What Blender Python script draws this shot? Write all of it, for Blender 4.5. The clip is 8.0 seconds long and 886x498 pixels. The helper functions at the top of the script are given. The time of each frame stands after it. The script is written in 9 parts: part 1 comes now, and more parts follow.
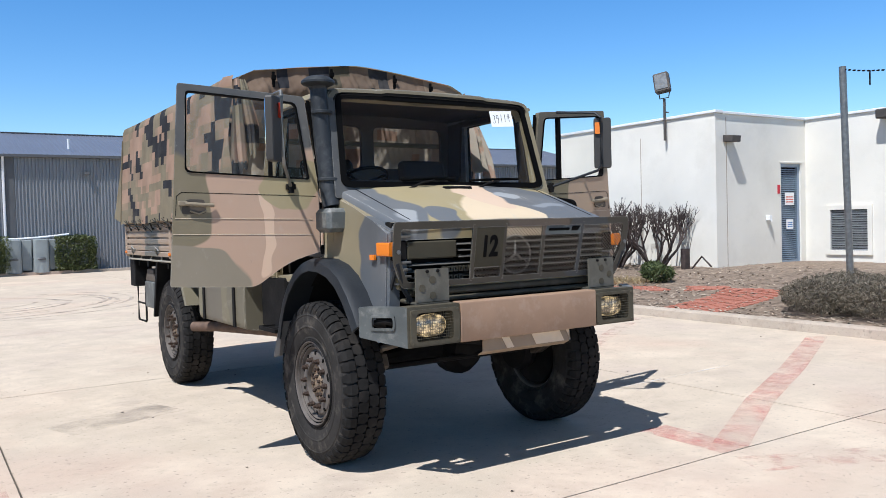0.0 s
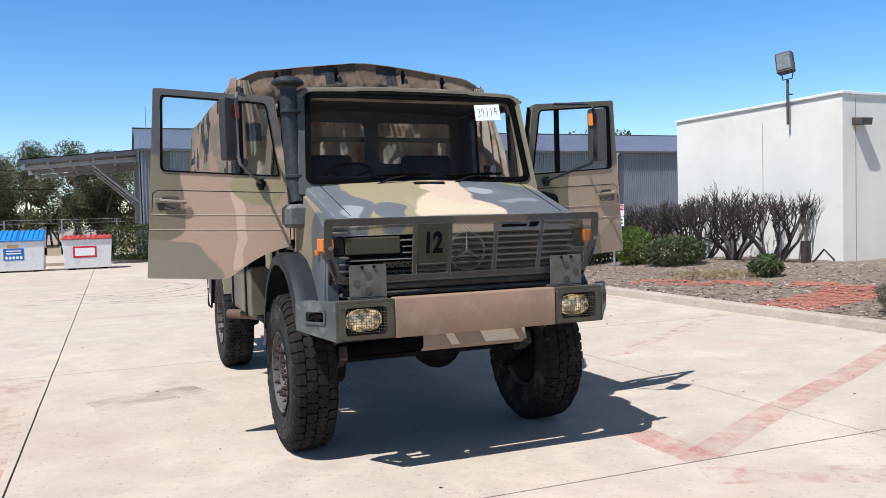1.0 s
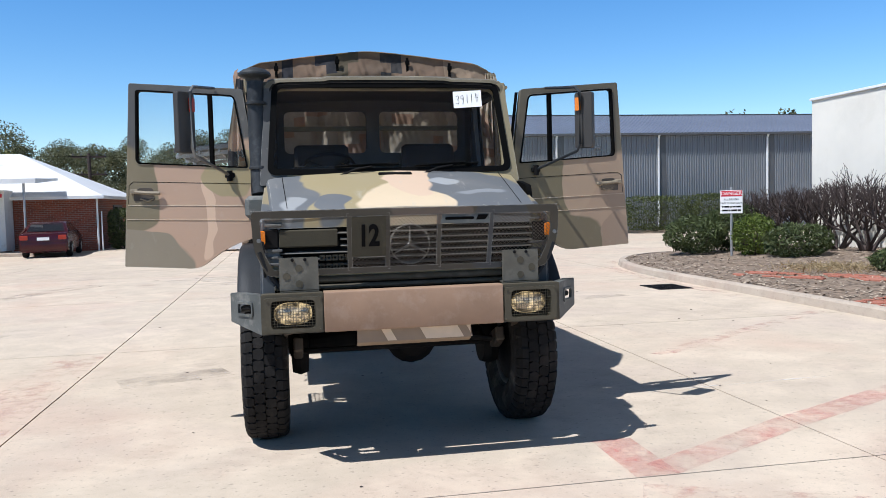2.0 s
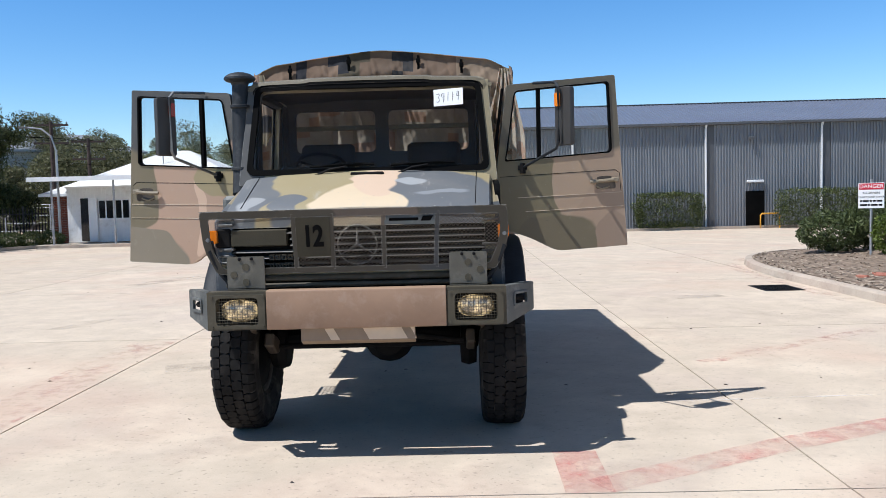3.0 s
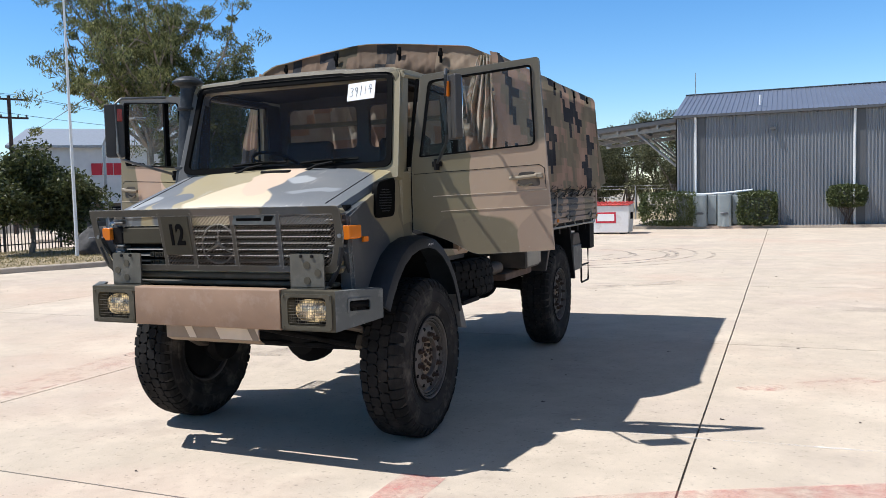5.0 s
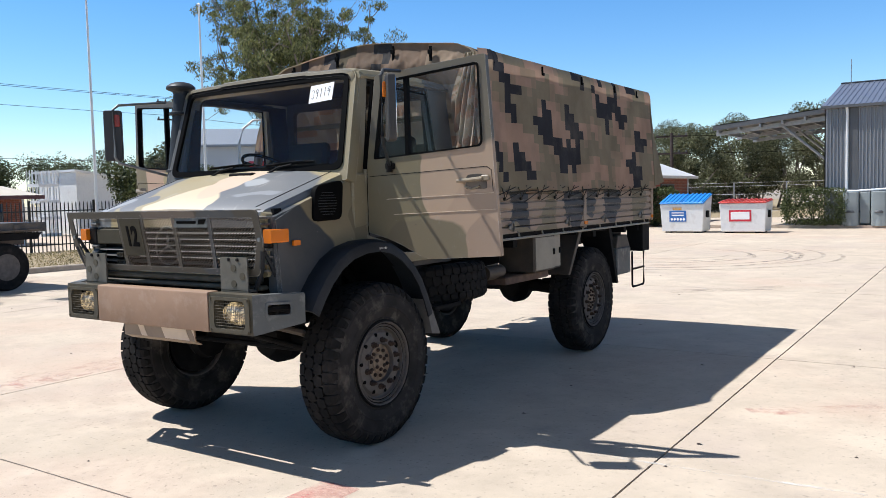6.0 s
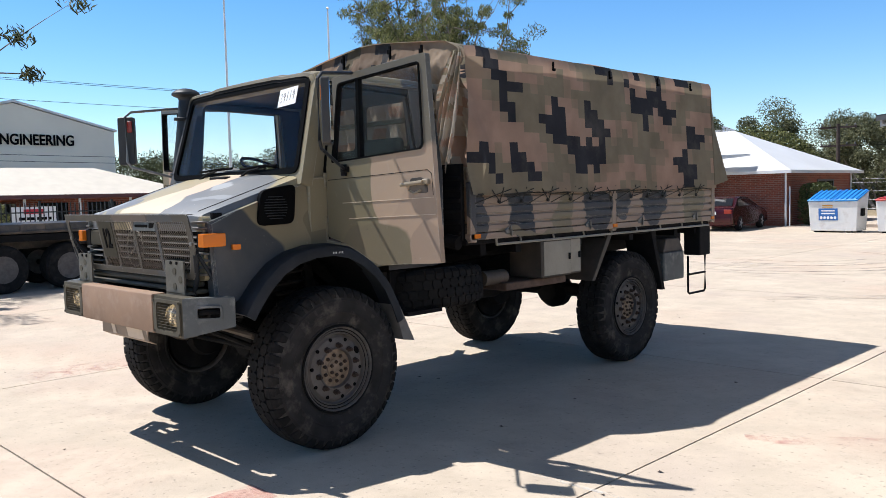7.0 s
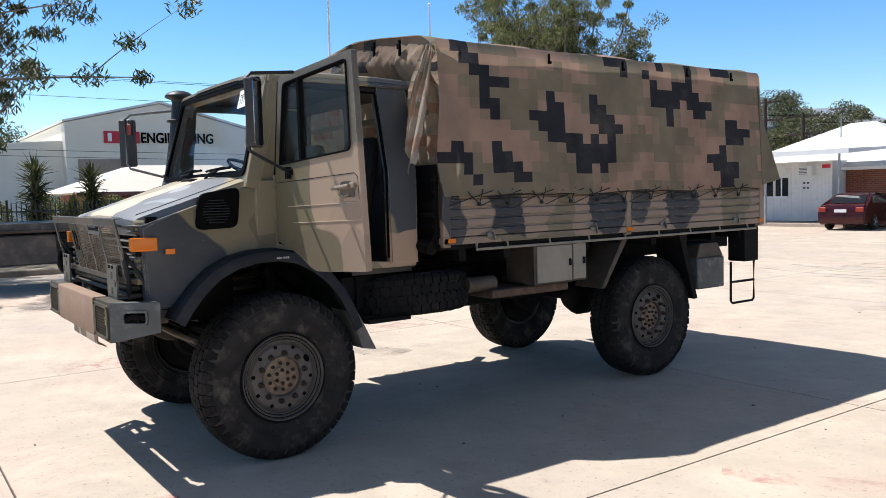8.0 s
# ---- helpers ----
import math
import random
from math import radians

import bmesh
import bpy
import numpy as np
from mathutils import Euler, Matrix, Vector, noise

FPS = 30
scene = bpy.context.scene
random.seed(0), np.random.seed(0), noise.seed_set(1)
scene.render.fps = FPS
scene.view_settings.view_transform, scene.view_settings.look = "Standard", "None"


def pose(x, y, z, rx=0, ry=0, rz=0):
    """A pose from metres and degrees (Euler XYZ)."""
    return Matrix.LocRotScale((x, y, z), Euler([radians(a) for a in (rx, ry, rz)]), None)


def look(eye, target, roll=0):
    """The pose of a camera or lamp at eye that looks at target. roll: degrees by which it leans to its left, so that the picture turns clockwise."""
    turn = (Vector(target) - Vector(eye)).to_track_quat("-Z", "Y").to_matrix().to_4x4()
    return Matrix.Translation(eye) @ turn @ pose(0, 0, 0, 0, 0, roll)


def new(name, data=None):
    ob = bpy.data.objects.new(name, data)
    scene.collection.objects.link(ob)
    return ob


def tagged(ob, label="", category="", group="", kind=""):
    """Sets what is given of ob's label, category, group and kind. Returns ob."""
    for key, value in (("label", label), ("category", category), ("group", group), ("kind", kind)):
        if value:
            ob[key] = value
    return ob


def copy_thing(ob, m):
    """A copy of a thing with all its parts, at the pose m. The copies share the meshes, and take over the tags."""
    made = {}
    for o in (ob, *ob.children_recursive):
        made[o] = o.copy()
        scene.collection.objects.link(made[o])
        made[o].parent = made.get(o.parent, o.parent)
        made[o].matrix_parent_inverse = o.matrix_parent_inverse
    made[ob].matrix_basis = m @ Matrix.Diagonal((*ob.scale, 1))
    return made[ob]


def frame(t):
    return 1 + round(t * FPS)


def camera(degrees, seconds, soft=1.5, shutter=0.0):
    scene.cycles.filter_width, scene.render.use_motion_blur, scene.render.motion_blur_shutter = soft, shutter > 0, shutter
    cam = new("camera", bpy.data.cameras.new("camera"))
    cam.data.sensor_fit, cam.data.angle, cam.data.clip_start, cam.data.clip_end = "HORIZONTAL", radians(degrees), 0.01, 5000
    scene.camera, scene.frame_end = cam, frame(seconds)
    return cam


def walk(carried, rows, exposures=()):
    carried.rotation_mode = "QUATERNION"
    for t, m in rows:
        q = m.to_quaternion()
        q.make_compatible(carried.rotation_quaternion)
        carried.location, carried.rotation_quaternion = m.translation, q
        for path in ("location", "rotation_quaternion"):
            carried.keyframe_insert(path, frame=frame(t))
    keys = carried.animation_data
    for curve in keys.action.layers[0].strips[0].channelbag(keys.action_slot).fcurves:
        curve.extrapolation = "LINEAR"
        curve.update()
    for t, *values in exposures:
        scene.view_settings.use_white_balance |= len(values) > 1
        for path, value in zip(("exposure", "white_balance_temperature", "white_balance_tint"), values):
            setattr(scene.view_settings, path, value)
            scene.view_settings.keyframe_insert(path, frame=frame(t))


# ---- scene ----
cam = camera(57.2, 8.0, soft=0.75)
# the path, in the truck's frame: x across, y back from the bumper, z up
METRES, EYE = 11.74, 1.70
BASE = pose(-3.524, -4.43, EYE, -0.15, -0.6, 0.25) @ pose(0, 0, 0, 0, 0, -33.5)
ROWS = [
    (0.0, 0.0, 0.0, 0.0, -0.08, -1.99, 2.16),
    (0.5, 0.0616, 0.0016, 0.0009, 5.28, -2.13, 2.18),
    (1.0, 0.1219, 0.0094, 0.0003, 11.09, -2.43, 2.16),
    (1.5, 0.1802, 0.0324, -0.0001, 16.59, -2.81, 2.12),
    (3.0, 0.3455, 0.1253, 0.0013, 34.21, -3.33, 2.06),
    (3.5, 0.391, 0.1692, -0.0006, 39.87, -3.32, 2.06),
    (4.0, 0.4331, 0.2154, -0.0008, 45.65, -3.35, 2.03),
    (4.5, 0.4682, 0.2718, -0.0022, 51.1, -3.36, 1.98),
    (5.0, 0.5035, 0.327, -0.0013, 55.88, -3.35, 1.96),
    (6.5, 0.5631, 0.5052, -0.0005, 72.74, -3.29, 1.8),
    (7.0, 0.5722, 0.5671, 0.0005, 78.32, -3.27, 1.8),
    (7.5, 0.5742, 0.6265, 0.0014, 83.55, -3.28, 1.77),
    (8.0, 0.5578, 0.6804, 0.0026, 87.91, -3.36, 1.69),
]
walk(cam, [(t, BASE @ pose(METRES * x, METRES * y, METRES * z, 90 + pitch, roll, yaw)) for t, x, y, z, yaw, pitch, roll in ROWS],
     exposures=[(0.0, 0.23, 6120, 11), (3.0, 0.18, 6150, 11), (5.0, 0.27, 6260, 11), (8.0, 0.37, 6430, 12)])

# ---- light ----
SUN = Vector((-0.54, -0.262, 1.0)).normalized()
world = bpy.data.worlds.new("sky")
scene.world = world
world.use_nodes = True
wn = world.node_tree.nodes
sky = wn.new("ShaderNodeTexSky")
sky.sky_type = "NISHITA"
sky.sun_disc = False
sky.sun_elevation = math.asin(SUN.z)
sky.sun_rotation = math.atan2(SUN.x, SUN.y)
sky.air_density, sky.dust_density, sky.ozone_density = 1.0, 0.0, 4.0
hue = wn.new("ShaderNodeHueSaturation")
hue.inputs["Hue"].default_value = 0.502
# deep blue low down, thinning to a milky haze overhead
sky_co, sky_up, haze = wn.new("ShaderNodeTexCoord"), wn.new("ShaderNodeSeparateXYZ"), wn.new("ShaderNodeMapRange")
haze.interpolation_type = "SMOOTHSTEP"
for key, value in (("From Min", 0.34), ("From Max", 0.78), ("To Min", 1.28), ("To Max", 0.55)):
    haze.inputs[key].default_value = value
dim = wn.new("ShaderNodeMapRange")
dim.interpolation_type = "SMOOTHSTEP"
for key, value in (("From Min", 0.32), ("From Max", 0.70), ("To Min", 1.0), ("To Max", 0.47)):
    dim.inputs[key].default_value = value
world.node_tree.links.new(sky_co.outputs["Generated"], sky_up.inputs[0])
world.node_tree.links.new(sky_up.outputs["Z"], dim.inputs["Value"])
world.node_tree.links.new(dim.outputs[0], hue.inputs["Value"])
world.node_tree.links.new(sky_up.outputs["Z"], haze.inputs["Value"])
world.node_tree.links.new(haze.outputs[0], hue.inputs["Saturation"])
world.node_tree.links.new(sky.outputs[0], hue.inputs["Color"])
wn["Background"].inputs[1].default_value = 0.134
world.node_tree.links.new(hue.outputs[0], wn["Background"].inputs[0])
sun_data = bpy.data.lights.new("sun", "SUN")
sun_data.energy, sun_data.angle, sun_data.color = 5.0, radians(0.53), (1.0, 0.985, 0.965)
sun_lamp = new("sun", sun_data)
sun_lamp.matrix_world = look(SUN * 60, (0, 0, 0))

# ---- materials ----
def mat(name, col, rough=0.6, metal=0.0, var=0.18, scale=2.0, bump=0.15, bscale=60.0, spec=0.5, col2=None, detail=6.0, dirt=None, dirt_scale=1.3, dirt_amount=0.5):
    """A painted or raw surface: two scales of colour variation and fine relief."""
    m = bpy.data.materials.new(name)
    m.use_nodes = True
    nt = m.node_tree
    b = nt.nodes["Principled BSDF"]
    b.inputs["Roughness"].default_value, b.inputs["Metallic"].default_value = rough, metal
    b.inputs["Specular IOR Level"].default_value = spec
    co = nt.nodes.new("ShaderNodeTexCoord")
    n1 = nt.nodes.new("ShaderNodeTexNoise")
    n1.inputs["Scale"].default_value, n1.inputs["Detail"].default_value = scale, detail
    nt.links.new(co.outputs["Object"], n1.inputs["Vector"])
    ramp = nt.nodes.new("ShaderNodeValToRGB")
    lo = [c * (1 - var) for c in col]
    hi = list(col2) if col2 else [min(1, c * (1 + var)) for c in col]
    ramp.color_ramp.elements[0].position, ramp.color_ramp.elements[1].position = 0.32, 0.68
    ramp.color_ramp.elements[0].color, ramp.color_ramp.elements[1].color = (*lo, 1), (*hi, 1)
    nt.links.new(n1.outputs["Fac"], ramp.inputs["Fac"])
    out = ramp.outputs["Color"]
    if dirt:
        out = blend(nt, out, (*dirt, 1), band(nt, noise_fac(nt, co, dirt_scale, 9.0, 0.65), 0.52, 0.72, dirt_amount))
    nt.links.new(out, b.inputs["Base Color"])
    n2 = nt.nodes.new("ShaderNodeTexNoise")
    n2.inputs["Scale"].default_value, n2.inputs["Detail"].default_value = bscale, 4.0
    nt.links.new(co.outputs["Object"], n2.inputs["Vector"])
    bp = nt.nodes.new("ShaderNodeBump")
    bp.inputs["Strength"].default_value, bp.inputs["Distance"].default_value = bump, 0.01
    nt.links.new(n2.outputs["Fac"], bp.inputs["Height"])
    nt.links.new(bp.outputs["Normal"], b.inputs["Normal"])
    return m


def noise_fac(nt, co, scale, detail=5.0, rough=0.55, vec=None):
    n = nt.nodes.new("ShaderNodeTexNoise")
    n.inputs["Scale"].default_value, n.inputs["Detail"].default_value, n.inputs["Roughness"].default_value = scale, detail, rough
    nt.links.new(vec if vec else co.outputs["Object"], n.inputs["Vector"])
    return n.outputs["Fac"]


def band(nt, fac, lo, hi, top=1.0):
    r = nt.nodes.new("ShaderNodeMapRange")
    r.inputs["From Min"].default_value, r.inputs["From Max"].default_value = lo, hi
    r.inputs["To Min"].default_value, r.inputs["To Max"].default_value = 0.0, top
    r.clamp = True
    nt.links.new(fac, r.inputs["Value"])
    return r.outputs[0]


def blend(nt, a, b, fac, kind="MIX"):
    x = nt.nodes.new("ShaderNodeMix")
    x.data_type, x.blend_type = "RGBA", kind
    if isinstance(a, tuple):
        x.inputs[6].default_value = a
    else:
        nt.links.new(a, x.inputs[6])
    if isinstance(b, tuple):
        x.inputs[7].default_value = b
    else:
        nt.links.new(b, x.inputs[7])
    if isinstance(fac, float):
        x.inputs[0].default_value = fac
    else:
        nt.links.new(fac, x.inputs[0])
    return x.outputs[2]


def calc(nt, op, a, b=None):
    x = nt.nodes.new("ShaderNodeMath")
    x.operation = op
    for i, v in enumerate((a, b)):
        if v is None:
            continue
        if isinstance(v, (int, float)):
            x.inputs[i].default_value = v
        else:
            nt.links.new(v, x.inputs[i])
    return x.outputs[0]


OLIVE, PINK, GREY, KHAKI, CREAM = (0.315, 0.258, 0.142), (0.43, 0.302, 0.205), (0.062, 0.068, 0.073), (0.178, 0.148, 0.092), (0.62, 0.495, 0.335)


def camo(name, base, patches, edge=0.06, wear=0.30, dusty=0.18, gloss=0.34, rubbed=0.55):
    """Sprayed disruptive pattern: patches (centre, radii, colour) over a base, with wavering soft edges and worn paint."""
    m = bpy.data.materials.new(name)
    m.use_nodes = True
    nt = m.node_tree
    b = nt.nodes["Principled BSDF"]
    co = nt.nodes.new("ShaderNodeTexCoord")
    w = nt.nodes.new("ShaderNodeTexNoise")
    w.inputs["Scale"].default_value, w.inputs["Detail"].default_value = 2.6, 1.5
    nt.links.new(co.outputs["Object"], w.inputs["Vector"])
    sub = nt.nodes.new("ShaderNodeVectorMath")
    sub.operation = "MULTIPLY_ADD"
    nt.links.new(w.outputs["Color"], sub.inputs[0])
    sub.inputs[1].default_value = (0.34, 0.34, 0.34)
    off = nt.nodes.new("ShaderNodeVectorMath")
    off.operation = "SUBTRACT"
    nt.links.new(co.outputs["Object"], off.inputs[0])
    off.inputs[1].default_value = (0.17, 0.17, 0.17)
    nt.links.new(off.outputs[0], sub.inputs[2])
    out = (*base, 1)
    for c, r, col, *soft in patches:
        ed, top = (soft + [edge, 1.0])[:2] if not soft else (soft[0], soft[1])
        mp = nt.nodes.new("ShaderNodeMapping")
        mp.vector_type = "TEXTURE"
        mp.inputs["Location"].default_value = c
        mp.inputs["Scale"].default_value = r
        nt.links.new(sub.outputs[0], mp.inputs["Vector"])
        ln = nt.nodes.new("ShaderNodeVectorMath")
        ln.operation = "LENGTH"
        nt.links.new(mp.outputs[0], ln.inputs[0])
        out = blend(nt, out, (*col, 1), band(nt, ln.outputs["Value"], 1.0 + ed / 2, 1.0 - ed / 2, top))
    dust = noise_fac(nt, co, 1.7, 8.0, 0.62)
    out = blend(nt, out, (0.33, 0.29, 0.23, 1), band(nt, dust, 0.48, 0.78, dusty))
    worn = noise_fac(nt, co, 14.0, 8.0, 0.7)
    out = blend(nt, out, (0.045, 0.045, 0.045, 1), band(nt, worn, 0.66, 0.74, 0.35))
    # long rubbed streaks and small chips down to pale primer
    st = nt.nodes.new("ShaderNodeMapping")
    st.inputs["Scale"].default_value = (9.0, 1.6, 5.0)
    nt.links.new(co.outputs["Object"], st.inputs["Vector"])
    rub = noise_fac(nt, co, 1.0, 9.0, 0.72, st.outputs[0])
    out = blend(nt, out, (0.46, 0.44, 0.39, 1), band(nt, rub, 0.60, 0.80, wear))
    chip = noise_fac(nt, co, 34.0, 5.0, 0.6)
    out = blend(nt, out, (0.40, 0.38, 0.33, 1), band(nt, chip, 0.68, 0.72, wear))
    # edges rubbed down to pale primer
    if rubbed:
        soft_n, ge, dot = nt.nodes.new("ShaderNodeBevel"), nt.nodes.new("ShaderNodeNewGeometry"), nt.nodes.new("ShaderNodeVectorMath")
        soft_n.samples = 4
        soft_n.inputs["Radius"].default_value = 0.010
        dot.operation = "DOT_PRODUCT"
        nt.links.new(soft_n.outputs[0], dot.inputs[0])
        nt.links.new(ge.outputs["Normal"], dot.inputs[1])
        edge_fac = band(nt, dot.outputs["Value"], 0.985, 0.90, rubbed)
        out = blend(nt, out, (0.50, 0.48, 0.43, 1), calc(nt, "MULTIPLY", edge_fac, band(nt, noise_fac(nt, co, 9.0, 6.0, 0.7), 0.42, 0.60)))
    nt.links.new(out, b.inputs["Base Color"])
    rr = nt.nodes.new("ShaderNodeMapRange")
    nt.links.new(dust, rr.inputs["Value"])
    rr.inputs["To Min"].default_value, rr.inputs["To Max"].default_value = 0.38, 0.62
    b.inputs["Specular IOR Level"].default_value = gloss
    nt.links.new(rr.outputs[0], b.inputs["Roughness"])
    bp = nt.nodes.new("ShaderNodeBump")
    bp.inputs["Strength"].default_value, bp.inputs["Distance"].default_value = 0.10, 0.012
    nt.links.new(noise_fac(nt, co, 5.0, 6.0), bp.inputs["Height"])
    nt.links.new(bp.outputs["Normal"], b.inputs["Normal"])
    return m


def glass(name, tint, rough=0.0, dust=0.0):
    m = bpy.data.materials.new(name)
    m.use_nodes = True
    nt = m.node_tree
    tr = nt.nodes.new("ShaderNodeBsdfTransparent")
    tr.inputs[0].default_value = (*tint, 1)
    gl = nt.nodes.new("ShaderNodeBsdfGlossy")
    gl.inputs["Roughness"].default_value = rough
    lw = nt.nodes.new("ShaderNodeLayerWeight")
    lw.inputs["Blend"].default_value = 0.5
    fac = calc(nt, "ADD", calc(nt, "MULTIPLY", calc(nt, "POWER", lw.outputs["Facing"], 5.0), 0.45), 0.018)
    mx = nt.nodes.new("ShaderNodeMixShader")
    nt.links.new(fac, mx.inputs[0])
    nt.links.new(tr.outputs[0], mx.inputs[1])
    nt.links.new(gl.outputs[0], mx.inputs[2])
    out = mx.outputs[0]
    if dust:
        co = nt.nodes.new("ShaderNodeTexCoord")
        veil, both = nt.nodes.new("ShaderNodeBsdfTranslucent"), nt.nodes.new("ShaderNodeMixShader")
        veil.inputs[0].default_value = (0.80, 0.77, 0.72, 1)
        nt.links.new(calc(nt, "ADD", band(nt, noise_fac(nt, co, 2.2, 7.0, 0.65), 0.35, 0.75, dust), dust * 0.35), both.inputs[0])
        nt.links.new(out, both.inputs[1])
        nt.links.new(veil.outputs[0], both.inputs[2])
        out = both.outputs[0]
    nt.links.new(out, nt.nodes["Material Output"].inputs[0])
    return m


M_HOOD = camo("bonnet_paint", OLIVE, [
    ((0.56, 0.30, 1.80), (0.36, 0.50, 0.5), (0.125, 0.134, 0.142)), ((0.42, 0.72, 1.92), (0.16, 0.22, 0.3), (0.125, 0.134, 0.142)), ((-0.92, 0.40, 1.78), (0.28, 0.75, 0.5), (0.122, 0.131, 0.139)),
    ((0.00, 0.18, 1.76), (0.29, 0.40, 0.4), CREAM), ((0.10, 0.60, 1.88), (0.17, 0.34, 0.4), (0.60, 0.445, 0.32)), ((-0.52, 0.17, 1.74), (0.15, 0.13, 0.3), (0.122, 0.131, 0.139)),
    # three small soft-edged pale grey patches over the main pattern
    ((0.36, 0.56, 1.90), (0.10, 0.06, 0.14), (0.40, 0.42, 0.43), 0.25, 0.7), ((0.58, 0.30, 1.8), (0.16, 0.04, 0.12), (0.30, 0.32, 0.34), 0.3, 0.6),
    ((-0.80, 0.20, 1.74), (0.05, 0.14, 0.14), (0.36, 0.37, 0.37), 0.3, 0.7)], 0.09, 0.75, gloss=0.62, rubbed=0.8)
M_WINGP = camo("wing_paint", (0.245, 0.205, 0.128), [((1.0, 0.16, 1.44), (0.6, 0.42, 0.36), GREY), ((-1.0, 0.18, 1.5), (0.6, 0.27, 0.5), (0.10, 0.108, 0.115)), ((1.0, 0.97, 1.6), (0.6, 0.10, 0.5), KHAKI)])
M_BODY = camo("cab_paint", (0.235, 0.198, 0.120), [
    ((1.0, 2.10, 2.25), (0.6, 0.32, 0.72), GREY), ((1.0, 2.1, 1.40), (0.6, 0.3, 0.20), PINK), ((-1.0, 2.1, 2.2), (0.6, 0.2, 0.5), KHAKI),
    ((-0.95, 0.85, 2.3), (0.16, 0.5, 0.60), (0.075, 0.076, 0.074)), ((0.0, 1.5, 2.75), (0.7, 0.4, 0.3), (0.17, 0.155, 0.115)), ((0.0, 0.96, 2.72), (1.3, 0.12, 0.10), (0.13, 0.112, 0.074))])
M_DOOR_R = camo("door_paint_tan", (0.375, 0.268, 0.182), [
    ((1.16, 1.05, 1.70), (0.36, 0.6, 0.62), (0.185, 0.156, 0.092)), ((1.50, 1.08, 1.34), (0.38, 0.6, 0.26), (0.165, 0.138, 0.086)),
    ((1.58, 1.1, 1.90), (0.15, 0.6, 0.30), (0.40, 0.290, 0.195)), ((1.97, 1.12, 1.42), (0.18, 0.6, 0.22), (0.30, 0.215, 0.150)),
    ((1.5, 1.08, 2.62), (1.0, 0.6, 0.50), (0.125, 0.108, 0.076))])
M_DOOR_L = camo("door_paint_olive", (0.42, 0.285, 0.20), [
    ((-2.02, 1.22, 1.95), (0.26, 0.6, 0.42), KHAKI), ((-1.9, 1.2, 1.38), (0.42, 0.6, 0.20), (0.23, 0.195, 0.14)),
    ((-1.38, 1.1, 1.72), (0.05, 0.6, 0.30), (0.58, 0.41, 0.29)), 
    ((-1.2, 1.06, 2.0), (0.2, 0.6, 0.16), OLIVE), ((-1.6, 1.15, 2.62), (0.85, 0.6, 0.50), (0.080, 0.080, 0.078))])
M_GUARD = camo("guard_paint", (0.056, 0.050, 0.038), [((0.1, -0.07, 1.7), (0.3, 0.6, 0.12), (0.115, 0.090, 0.070)), ((0.6, -0.07, 1.5), (0.25, 0.6, 0.3), (0.052, 0.056, 0.058)),
                                               ((-0.3, -0.07, 1.55), (0.2, 0.6, 0.3), (0.062, 0.054, 0.040))], wear=0.06, dusty=0.05)
M_MESH = mat("worn_mesh_steel", (0.135, 0.122, 0.104), 0.36, 0.35, var=0.3, scale=5)
M_PANEL = mat("khaki_number_panel_paint", (0.060, 0.053, 0.036), 0.7, spec=0.15, var=0.1, scale=5)
M_BUMPER = mat("bumper_tan_paint", (0.285, 0.185, 0.122), 0.62, spec=0.25, var=0.10, scale=5, bump=0.08, bscale=25, dirt=(0.40, 0.30, 0.23), dirt_scale=6)
M_LAMPBOX = mat("lamp_box_khaki_paint", (0.072, 0.063, 0.043), 0.6, spec=0.25, var=0.15, scale=6, dirt=(0.20, 0.17, 0.13), dirt_scale=7, dirt_amount=0.3)
M_BRACKET = mat("olive_grey_bracket_paint", (0.105, 0.098, 0.078), 0.55, spec=0.3, var=0.18, scale=7, dirt=(0.24, 0.22, 0.18), dirt_scale=8, dirt_amount=0.4)
M_EMBLEM = mat("pale_emblem_paint", (0.30, 0.285, 0.25), 0.45, 0.2, var=0.15)
# slat grey is lightened to stand for the slats' sunlit top edges
M_SLAT = mat("sunlit_grille_slat_paint", (0.105, 0.10, 0.088), 0.5, var=0.2, scale=6)
M_WING = mat("grey_green_paint", (0.085, 0.092, 0.088), 0.55, var=0.2, scale=5, dirt=(0.3, 0.29, 0.26), dirt_scale=8, dirt_amount=0.6)
M_FENDER = mat("dark_grey_fender_paint", (0.019, 0.022, 0.026), 0.55, spec=0.18, var=0.2, scale=4, dirt=(0.10, 0.10, 0.10), dirt_scale=3, dirt_amount=0.12)
M_TRAY = camo("tray_paint", (0.30, 0.222, 0.160), [((1.2, 2.95, 1.66), (0.6, 0.16, 0.5), (0.035, 0.038, 0.043)), ((1.2, 4.12, 1.66), (0.6, 0.20, 0.26), (0.035, 0.038, 0.043)), ((1.2, 2.42, 1.72), (0.6, 0.13, 0.3), (0.05, 0.05, 0.052)), ((1.2, 3.05, 1.44), (0.6, 0.42, 0.05), KHAKI), ((1.2, 3.55, 1.44), (0.6, 0.18, 0.4), KHAKI),
                                              ((1.2, 5.15, 1.66), (0.6, 0.26, 0.3), (0.035, 0.038, 0.043)), ((1.2, 4.55, 1.75), (0.6, 0.16, 0.2), (0.06, 0.06, 0.06)), ((1.2, 6.0, 1.62), (0.6, 0.22, 0.4), KHAKI),
                                              ((-1.2, 3.4, 1.7), (0.6, 0.35, 0.5), KHAKI), ((-1.2, 5.2, 1.6), (0.6, 0.3, 0.5), (0.12, 0.115, 0.1))], dusty=0.10)
M_BELLY = mat("belly_tan_paint", (0.25, 0.185, 0.125), 0.6, var=0.12, scale=6)
